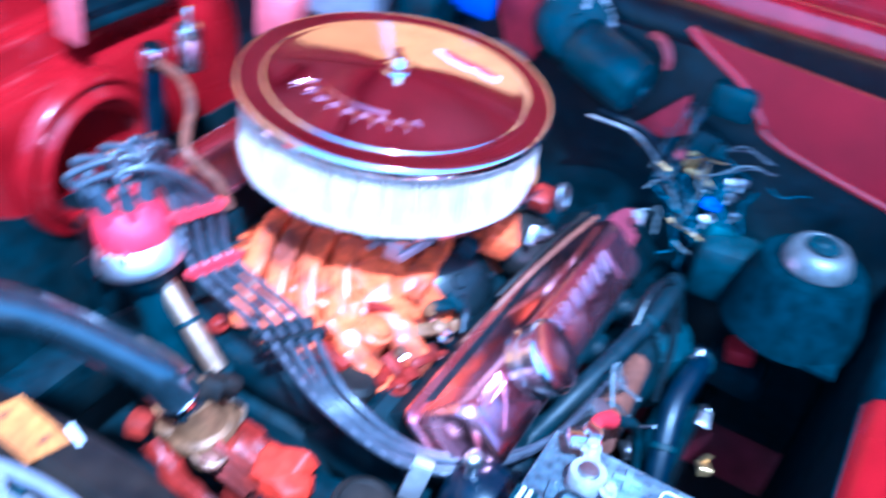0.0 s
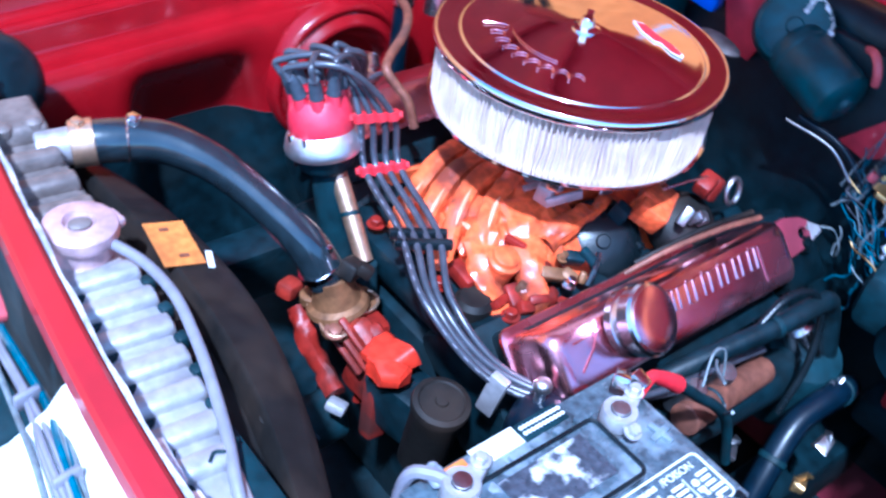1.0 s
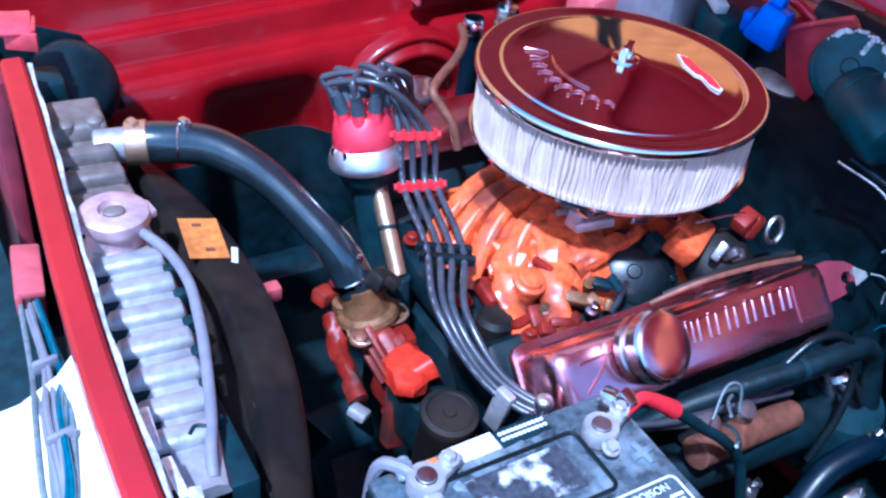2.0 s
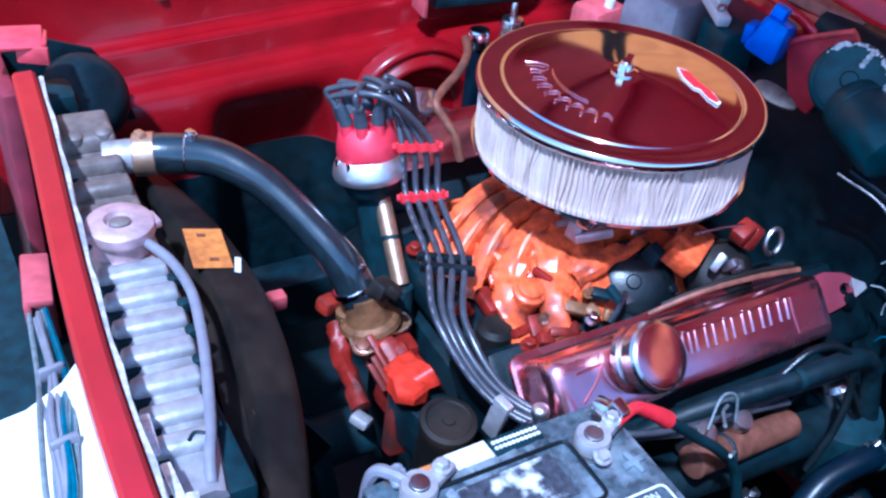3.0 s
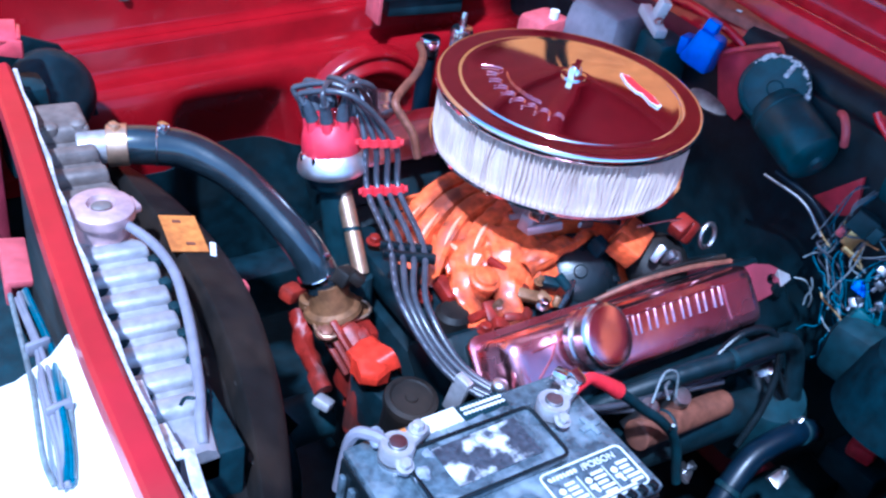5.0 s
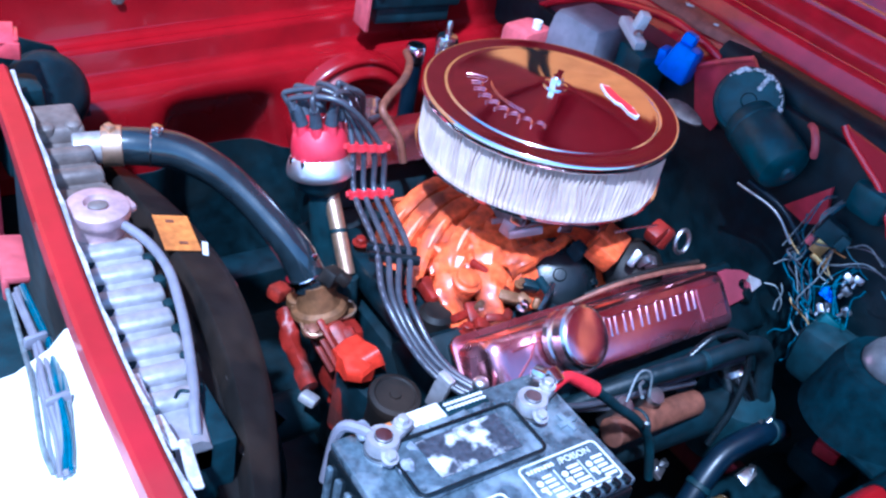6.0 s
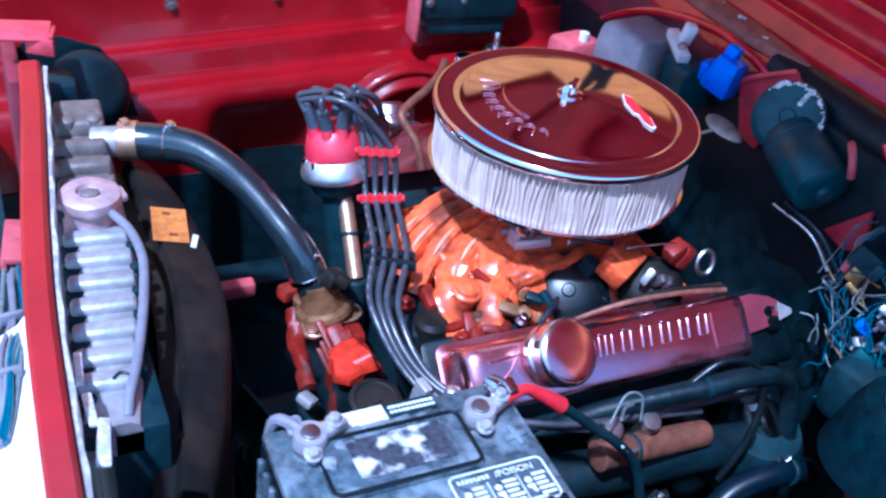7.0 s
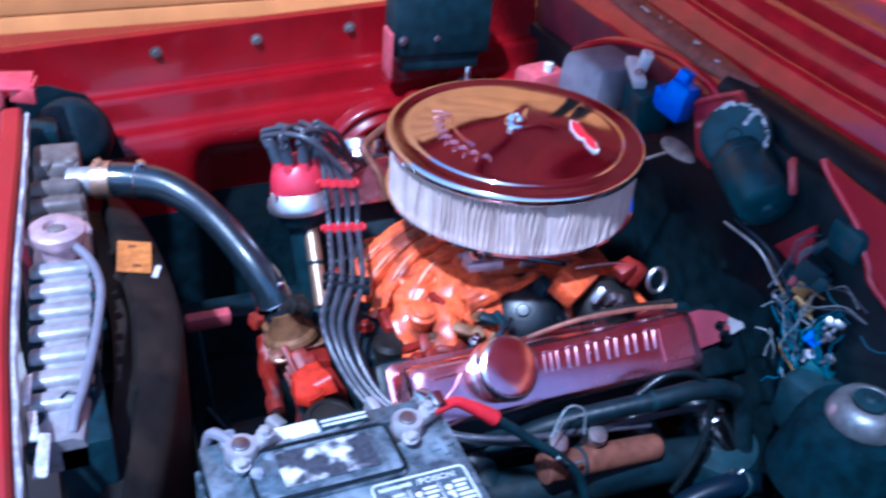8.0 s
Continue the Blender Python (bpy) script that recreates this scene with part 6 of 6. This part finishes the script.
    part("cylinder", bm, WORN_CHROME, q)
    bm = fresh()
    lathe(bm, [(0.0195, 0.832), (0.0205, 0.834), (0.0195, 0.838)], Matrix.Translation((0.108, 0.395, 0)), 24)
    part("band", bm, CHROME, q)
    q = thing("filler_neck", "small chrome cap on a black tube", "filler neck", (0.066, 0.425, 0.74))
    bm = fresh()
    lathe(bm, [(0, 0.788), (0.017, 0.788), (0.018, 0.792), (0.018, 0.816), (0.016, 0.820), (0.008, 0.821), (0, 0.819)], Matrix.Translation((0.066, 0.423, 0)), 24)
    part("cap", bm, CHROME, q)
    bm = fresh()
    lathe(bm, [(0, 0.66), (0.015, 0.66), (0.015, 0.789), (0, 0.789)], Matrix.Translation((0.066, 0.423, 0)), 20)
    part("tube", bm, BLUE_HOSE, q)
    q = thing("black_box", "black control box bolted to the far fender", "control box", (0.10, 0.53, 0.82))
    bm = fresh()
    block(bm, (0.185, 0.075, 0.12), (0.100, 0.525, 0.915), (0, 0, -4), 0.008)
    block(bm, (0.15, 0.07, 0.03), (0.100, 0.53, 0.84), (0, 0, -4), 0.004)
    part("box", bm, BLACK, q)
    for x in (0.02, 0.085):
        bm = fresh()
        hexbolt(bm, (x, 0.492, 0.89), 0.006, 0.004, (0, -1, 0))
        part("screw", bm, STEEL, q)
    bm = fresh()
    block(bm, (0.007, 0.05, 0.085), (-0.003, 0.505, 0.865), (0, 0, -4), 0.002)
    part("bracket", bm, PINK_PLASTIC, q, "bright red edge bracket")
    h = thing("horn", "round black horn beside the radiator", "horn", (-0.52, 0.45, 0.70))
    bm = fresh()
    lathe(bm, [(0, -0.03), (0.045, -0.03), (0.060, -0.015), (0.062, 0.0), (0.056, 0.014), (0.040, 0.024), (0.018, 0.030), (0, 0.031)], along((-0.558, 0.425, 0.808), (-0.53, 0.30, 0.90)), 32)
    part("shell", bm, DEEP_BLACK, h)
    bm = fresh()
    block(bm, (0.03, 0.09, 0.05), (-0.560, 0.475, 0.785), (0, 0, 10), 0.006)
    part("bracket", bm, BLACK, h)
    # added sheet, black to give the dark area round the horn
    bf = thing("dark_sheet", "black sheet added beside the radiator's far end", "baffle", (-0.57, 0.48, 0.66))
    bm = fresh()
    prism(bm, [(-0.655, 0.60), (-0.655, 0.845), (-0.635, 0.866), (-0.585, 0.868), (-0.530, 0.846), (-0.498, 0.80), (-0.478, 0.72), (-0.460, 0.66), (-0.445, 0.60)], 0.005, Matrix(((1, 0, 0, 0), (0, 0, -1, 0.492), (0, 1, 0, 0), (0, 0, 0, 1))), 0.0015)
    part("sheet", bm, DEEP_BLACK, bf)
    for x in (-0.63, -0.52):
        bm = fresh()
        hexbolt(bm, (x, 0.486, 0.82), 0.006, 0.005, (0, -1, 0))
        part("bolt", bm, BLACK, bf)
    hb = thing("overflow_bottle", "black plastic bottle behind the radiator support", "bottle", (-0.585, 0.38, 0.7))
    bm = fresh()
    block(bm, (0.060, 0.06, 0.14), (-0.608, 0.375, 0.79), (0, 0, 0), 0.014)
    part("bottle", bm, BLACK, hb)


firewall_things()


# ---- low parts of the near side ----
def near_side():
    e = thing("exhaust_manifold", "dark cast exhaust manifold below the valve cover", "exhaust manifold", (0.05, -0.33, 0.5))
    bm = fresh()
    tube(bm, [(-0.20, -0.315, 0.615), (-0.05, -0.335, 0.62), (0.10, -0.34, 0.615), (0.20, -0.33, 0.58), (0.24, -0.32, 0.48)], 0.030, 14, 5)
    part("collector", bm, DEEP_BLACK, e)
    for x in (-0.17, -0.05, 0.07, 0.17):
        bm = fresh()
        tube(bm, [(x, -0.255, 0.655), (x + 0.01, -0.29, 0.645), (x + 0.02, -0.325, 0.62)], 0.024, 12, 4)
        part("exhaust_port", bm, DEEP_BLACK, e)
    s = thing("starter_relay", "rusty brown cylinder below the battery cable", "cylinder", (0.0, -0.35, 0.62))
    bm = fresh()
    tube(bm, [(-0.105, -0.357, 0.683), (-0.09, -0.356, 0.681), (-0.02, -0.351, 0.670), (0.06, -0.346, 0.658), (0.085, -0.345, 0.654)], 0.022, 20, 10, radii=lambda t: 0.0195 * min(1, math.sqrt(0.02 + 9 * t), math.sqrt(0.02 + 6 * (1 - t))) * (1 - 0.12 * t))
    part("body", bm, COPPER_BROWN, s)
    bm = fresh()
    rod(bm, (-0.052, -0.3535, 0.675), (-0.047, -0.353, 0.6742), 0.0206, 24, 0.001)
    part("strap", bm, BLACK, s)
    for x, y, z in ((-0.078, -0.343, 0.705), (-0.023, -0.343, 0.702)):
        t = thing("metal_stud", "short bright metal stud with a flat head", "stud", (x, y, z - 0.04))
        bm = fresh()
        lathe(bm, [(0, -0.045), (0.013, -0.045), (0.013, 0.0), (0.014, 0.002), (0.012, 0.008), (0, 0.009)], Matrix.Translation((x, y, z)) @ Matrix.Rotation(radians(25), 4, "X"), 18)
        part("stud", bm, STEEL, t)
    al = thing("alternator", "dark blue-black alternator housing behind the battery", "alternator", (-0.25, -0.29, 0.62))
    bm = fresh()
    lathe(bm, [(0, -0.10), (0.040, -0.10), (0.044, -0.01), (0.040, 0.012), (0.028, 0.026), (0.012, 0.032), (0, 0.033)], Matrix.Translation((-0.262, -0.292, 0.705)), 28)
    part("housing", bm, BLUE_HOSE, al)
    # added nut, there only to give a bright sun glint
    nut = thing("glint_nut", "polished metal nut added to catch a sun glint", "cap nut", (-0.262, -0.292, 0.738))
    bm = fresh()
    lathe(bm, [(0, -0.035), (0.006, -0.035), (0.006, 0.0), (0.010, 0.001), (0.0105, 0.005), (0.0085, 0.010), (0.005, 0.0125), (0, 0.013)], Matrix.Translation((-0.266, -0.276, 0.752)), 24)
    part("nut", bm, SATIN, nut)
    k = thing("power_steering_box", "black cast steering box beside the fender", "steering box", (0.20, -0.36, 0.5))
    bm = fresh()
    lathe(bm, [(0, 0), (0.055, 0), (0.06, 0.01), (0.06, 0.09), (0.05, 0.11), (0, 0.115)], along((0.20, -0.32, 0.52), (0.185, -0.35, 0.66)), 28)
    part("housing", bm, BLACK, k)
    bm = fresh()
    rod(bm, (0.170, -0.318, 0.668), (0.205, -0.350, 0.598), 0.023, 24, 0.006)
    part("fitting", bm, WORN_CHROME, k, "bright metal fitting")
    # black cable that arcs round behind the valve cover
    for pts, r, nm, lb, mt in (
        ([(0.02, -0.335, 0.735), (0.07, -0.335, 0.770), (0.115, -0.345, 0.765), (0.135, -0.36, 0.72), (0.12, -0.375, 0.66), (0.09, -0.38, 0.60)], 0.0050, "engine_cable", "thin black cable looped beside the valve cover", BLACK_PLASTIC),
        ([(-0.14, -0.285, 0.660), (-0.07, -0.315, 0.710), (0.05, -0.345, 0.742), (0.13, -0.35, 0.745), (0.20, -0.34, 0.70), (0.215, -0.36, 0.62)], 0.013, "vacuum_hose", "thick black hose under the valve cover", DEEP_BLACK),
        ([(0.0, -0.43, 0.50), (0.05, -0.415, 0.565), (0.10, -0.405, 0.605), (0.17, -0.41, 0.62), (0.23, -0.40, 0.585)], 0.017, "heater_hose", "dark blue-black hose along the chassis", BLUE_HOSE),
        ([(-0.10, -0.36, 0.74), (-0.075, -0.345, 0.765), (-0.05, -0.345, 0.755), (-0.05, -0.355, 0.725)], 0.0016, "wire", "thin pale wire loop", PALE_WIRE),
        ([(-0.11, -0.385, 0.775), (-0.085, -0.36, 0.76), (-0.06, -0.345, 0.745)], 0.002, "wire", "thin pale loose wire end", PALE_WIRE),
        ([(-0.12, -0.41, 0.76), (-0.09, -0.39, 0.72), (-0.06, -0.375, 0.70)], 0.002, "wire", "thin pale loose wire end", PALE_WIRE),
        ([(0.28, -0.16, 0.86), (0.29, -0.22, 0.85), (0.30, -0.26, 0.82), (0.31, -0.30, 0.78)], 0.0045, "brake_line", "dull blue metal line on the firewall", BLUE_HOSE),
        ([(0.27, -0.15, 0.852), (0.285, -0.215, 0.842), (0.295, -0.255, 0.808)], 0.0022, "brake_line", "thin bright metal line on the firewall", STEEL),
    ):
        t = thing(nm, lb, nm.replace("_", " "), pts[-1], "cables and hoses")
        bm = fresh()
        tube(bm, pts, r, 10, 8)
        part("run", bm, mt, t)
        if nm == "vacuum_hose":
            bm = fresh()
            rod(bm, (0.046, -0.3445, 0.7415), (0.054, -0.3455, 0.7425), 0.0145, 18, 0.001)
            part("hose_clamp", bm, BLACK, t, "black hose clamp")
        if nm == "heater_hose":
            for a, b in (((0.05, -0.415, 0.565), (0.056, -0.4135, 0.571)), ((0.17, -0.41, 0.62), (0.178, -0.4095, 0.617))):
                bm = fresh()
                rod(bm, a, b, 0.0190, 20, 0.001)
                part("hose_clamp", bm, BLACK, t, "dark hose clamp")
    mc = thing("brake_reservoir", "black brake cylinder with a red cap", "brake cylinder", (0.21, -0.44, 0.60))
    bm = fresh()
    block(bm, (0.06, 0.09, 0.05), (0.305, -0.450, 0.525), bevel=0.012)
    part("cylinder", bm, BLACK, mc)
    bm = fresh()
    block(bm, (0.042, 0.040, 0.026), (0.300, -0.448, 0.566), (0, 0, 15), 0.007)
    part("cap", bm, RED_RUBBER, mc, "bright red cap")


near_side()


def loose_metal():
    """Small bright brackets and clips low in the bay."""
    for name, label, at, size, rot, mt in (
        ("alternator_bracket", "pale metal bracket below the ignition wires", (-0.281, -0.227, 0.705), (0.012, 0.022, 0.060), (10, 0, 15), ALUMINIUM),
        ("metal_clip", "crumpled bright metal clip beside the chassis rail", (-0.012, -0.385, 0.600), (0.034, 0.016, 0.006), (25, 15, 30), STEEL),
        ("metal_clip", "bright metal clip beside the blue hose", (0.103, -0.445, 0.597), (0.026, 0.018, 0.008), (15, -20, 10), STEEL),
        ("metal_clip", "small bright clip by the steering box", (0.160, -0.405, 0.625), (0.016, 0.012, 0.020), (20, 10, 40), STEEL),
        ("metal_clip", "small bright clip low by the fender", (0.004, -0.470, 0.615), (0.024, 0.014, 0.010), (0, 25, 20), BRASS),
        ("metal_clip", "small tan clip on the fender brace", (0.262, -0.430, 0.705), (0.030, 0.020, 0.016), (10, 20, 30), TAN_CAST),
        ("pink_connector", "faded red connector deep behind the shroud", (-0.412, 0.155, 0.605), (0.070, 0.022, 0.024), (0, 0, 0), PINK_PLASTIC),
    ):
        t = thing(name, label, name.replace("_", " "), at, "metal clips" if name == "metal_clip" else "")
        bm = fresh()
        block(bm, size, at, rot, min(size) * 0.2)
        if name == "metal_clip":
            block(bm, (size[0] * 0.6, size[1] * 0.5, size[2] * 1.4), tuple(Vector(at) + Vector((size[0] * 0.45, size[1] * 0.2, 0.003))), (rot[1], rot[2], rot[0]), min(size) * 0.2)
            for v in bm.verts:
                v.co += Vector((noise.noise(v.co * 90), noise.noise(v.co * 90 + Vector((5, 0, 0))), noise.noise(v.co * 90 + Vector((0, 9, 0))))) * 0.005
        part("plate", bm, mt, t)


loose_metal()


def wiring():
    """The bundle of loose wires and the connectors on the near end of the firewall."""
    rng = random.Random(11)
    wb = thing("wiring_bundle", "tangle of thin teal and pale wires on the firewall", "wiring", (0.32, -0.32, 0.80), kind="")
    strands = (
        ([(-0.279, 0.881), (-0.273, 0.843), (-0.259, 0.788)], 7, (PALE_WIRE, TEAL_WIRE)), ([(-0.261, 0.784), (-0.290, 0.753), (-0.306, 0.713)], 2, (PALE_WIRE, TEAL_WIRE)),
        ([(-0.265, 0.787), (-0.297, 0.759), (-0.328, 0.730)], 1, (WIRE,)), ([(-0.298, 0.806), (-0.314, 0.761), (-0.330, 0.721), (-0.349, 0.715)], 2, (TEAL_WIRE, TEAL_WIRE)),
        ([(-0.300, 0.828), (-0.334, 0.842), (-0.365, 0.857), (-0.400, 0.862)], 2, (PALE_WIRE, WIRE)), ([(-0.312, 0.827), (-0.324, 0.810), (-0.338, 0.801)], 2, (BRASS, PALE_WIRE)),
        ([(-0.344, 0.805), (-0.356, 0.763), (-0.368, 0.747), (-0.352, 0.718), (-0.365, 0.685), (-0.391, 0.664), (-0.410, 0.662)], 2, (TEAL_WIRE, TEAL_WIRE)),
        ([(-0.340, 0.772), (-0.359, 0.745), (-0.359, 0.735)], 1, (TEAL_WIRE,)), ([(-0.351, 0.712), (-0.377, 0.690), (-0.405, 0.676)], 2, (TEAL_WIRE, PALE_WIRE)))
    for line, n, mts in strands:
        for i in range(n + 2):
            dy, dz = rng.uniform(-0.010, 0.010), rng.uniform(-0.014, 0.014)
            bm = fresh()
            tube(bm, [(0.330, line[0][0] + dy, line[0][1] + 0.012)] + [(0.300 + rng.uniform(-0.014, 0.010), y + dy + rng.uniform(-0.007, 0.007), z + dz + rng.uniform(-0.007, 0.007)) for y, z in line], rng.uniform(0.0008, 0.0016), 6, 6)
            part("wire", bm, mts[i % len(mts)], wb)
    # loose curls that cross the bundle
    for i in range(26):
        y, z = rng.uniform(-0.40, -0.27), rng.uniform(0.68, 0.86)
        p = Vector((0.298 + rng.uniform(-0.012, 0.010), y, z))
        d = Vector((rng.uniform(-0.3, 0.2), rng.uniform(-1, 1), rng.uniform(-1.2, 0.4))).normalized()
        pts = [p]
        for j in range(4):
            d = (d + Vector((rng.uniform(-0.25, 0.2), rng.uniform(-0.9, 0.9), rng.uniform(-0.9, 0.7)))).normalized()
            q = pts[-1] + d * rng.uniform(0.010, 0.022)
            pts.append(Vector((min(0.318, max(0.27, q.x)), q.y, q.z)))
        bm = fresh()
        tube(bm, pts, rng.uniform(0.0007, 0.0014), 6, 6)
        part("wire", bm, (TEAL_WIRE, PALE_WIRE, TEAL_WIRE, BRASS, PALE_WIRE)[i % 5], wb, "stray curled wire" if i % 5 == 1 else "")
    for y, z in ((-0.358, 0.796), (-0.366, 0.821), (-0.352, 0.815), (-0.345, 0.760), (-0.372, 0.770), (-0.336, 0.748)):
        bm = fresh()
        block(bm, (0.009, 0.015, 0.011), (0.302, y, z), (rng.uniform(0, 60), rng.uniform(0, 40), rng.uniform(0, 60)), 0.0025)
        rod(bm, (0.302, y, z), (0.296, y + rng.uniform(-0.012, 0.012), z - 0.012), 0.003, 8, 0.0008)
        part("plug_shell", bm, STEEL, wb, "dull metal plug shell")
    for y, z, k, mt, lb in ((-0.335, 0.776, 0.015, BLUE, "bright blue connector"), (-0.30, 0.86, 0.03, BLACK, ""), (-0.36, 0.735, 0.03, GREEN_BLACK, ""), (-0.28, 0.83, 0.014, PINK_PLASTIC, "")):
        bm = fresh()
        block(bm, (k, k * 1.2, k), (0.30, y, z), (20, 10, 30), 0.003)
        block(bm, (k * 0.7, k * 0.5, k * 0.7), (0.298, y - k * 0.75, z - k * 0.1), (20, 10, 30), 0.002)
        part("connector", bm, mt, wb, lb)
    for at, size in (((0.30, -0.296, 0.833), (0.012, 0.020, 0.030)), ((0.298, -0.305, 0.812), (0.010, 0.030, 0.008))):
        bm = fresh()
        block(bm, size, at, (20, 10, 30), 0.002)
        part("bracket", bm, BRASS, wb, "dull yellow metal bracket")
    r = thing("relay", "small dark relay on the firewall", "relay", (0.34, -0.28, 0.86))
    bm = fresh()
    block(bm, (0.03, 0.060, 0.05), (0.328, -0.318, 0.915), (0, 0, 0), 0.012)
    part("case", bm, GREEN_BLACK, r)
    g = thing("grommet", "round black grommet in the firewall", "grommet", (0.34, -0.385, 0.90))
    bm = fresh()
    lathe(bm, [(0, 0), (0.022, 0), (0.022, 0.008), (0.016, 0.012), (0, 0.012)], along((0.345, -0.385, 0.905), (0.2, -0.385, 0.905)), 20)
    part("rubber", bm, BLACK, g)
    m = thing("washer_bottle", "dark bottle hung on the near end of the firewall", "bottle", (0.27, -0.40, 0.66))
    bm = fresh()
    block(bm, (0.07, 0.09, 0.09), (0.285, -0.385, 0.70), (0, 0, 10), 0.02)
    part("bottle", bm, BLACK, m)


wiring()


def front_things():
    h = thing("hood_latch", "faded red hood latch ahead of the radiator support", "hood latch", (-0.73, -0.10, 0.76))
    bm = fresh()
    block(bm, (0.030, 0.085, 0.010), (-0.692, 0.092, 0.786), (0, 6, -8), 0.003)
    block(bm, (0.008, 0.080, 0.030), (-0.704, 0.090, 0.774), (0, 0, -8), 0.003)
    part("body", bm, PINK_PLASTIC, h)
    rng = random.Random(5)
    w = thing("front_wiring", "hanging dark wiring loom ahead of the radiator", "wiring loom", (-0.715, -0.1, 0.74))
    line = [(-0.700, 0.040, 0.785), (-0.706, -0.070, 0.800), (-0.720, -0.160, 0.832), (-0.730, -0.225, 0.824), (-0.736, -0.262, 0.816)]
    for i in range(9):
        bm = fresh()
        k = 0.7 + 0.3 * rng.random()
        o = Vector((rng.uniform(-0.016, 0.016), 0, rng.uniform(-0.008, 0.004)))
        pts = [Vector(q) + o * (0.5 + 0.5 * math.sin(math.pi * j / 4)) + Vector((rng.uniform(-0.003, 0.003), rng.uniform(-0.008, 0.004), 0)) for j, q in enumerate(line)]
        tube(bm, pts, 0.0034 * k, 8, 6)
        part("wire", bm, (TEAL_WIRE, GREY, PALE_WIRE)[i % 3], w)
    for y, z in ((-0.07, 0.800), (-0.19, 0.828)):
        bm = fresh()
        block(bm, (0.026, 0.008, 0.018), (-0.702 + 0.09 * y, y, z), (0, 0, 8), 0.004)
        part("tape_band", bm, GREY, w)


front_things()


def wheel(y):
    bm = fresh()
    m = Matrix.Translation((-0.02, y, 0.33)) @ Matrix.Rotation(radians(90), 4, "X")
    lathe(bm, [(0.20, -0.09), (0.29, -0.10), (0.32, -0.08), (0.33, -0.04), (0.33, 0.04), (0.32, 0.08), (0.29, 0.10), (0.20, 0.09)], m, 40)
    t = part("wheel", bm, RUBBER, car, "black tyre under the fender")
    bm = fresh()
    lathe(bm, [(0, -0.05), (0.15, -0.06), (0.205, -0.08), (0.205, 0.08), (0.15, 0.03), (0, 0.03)], m, 40)
    part("rim", bm, STEEL, t)


wheel(0.74)
wheel(-0.80)
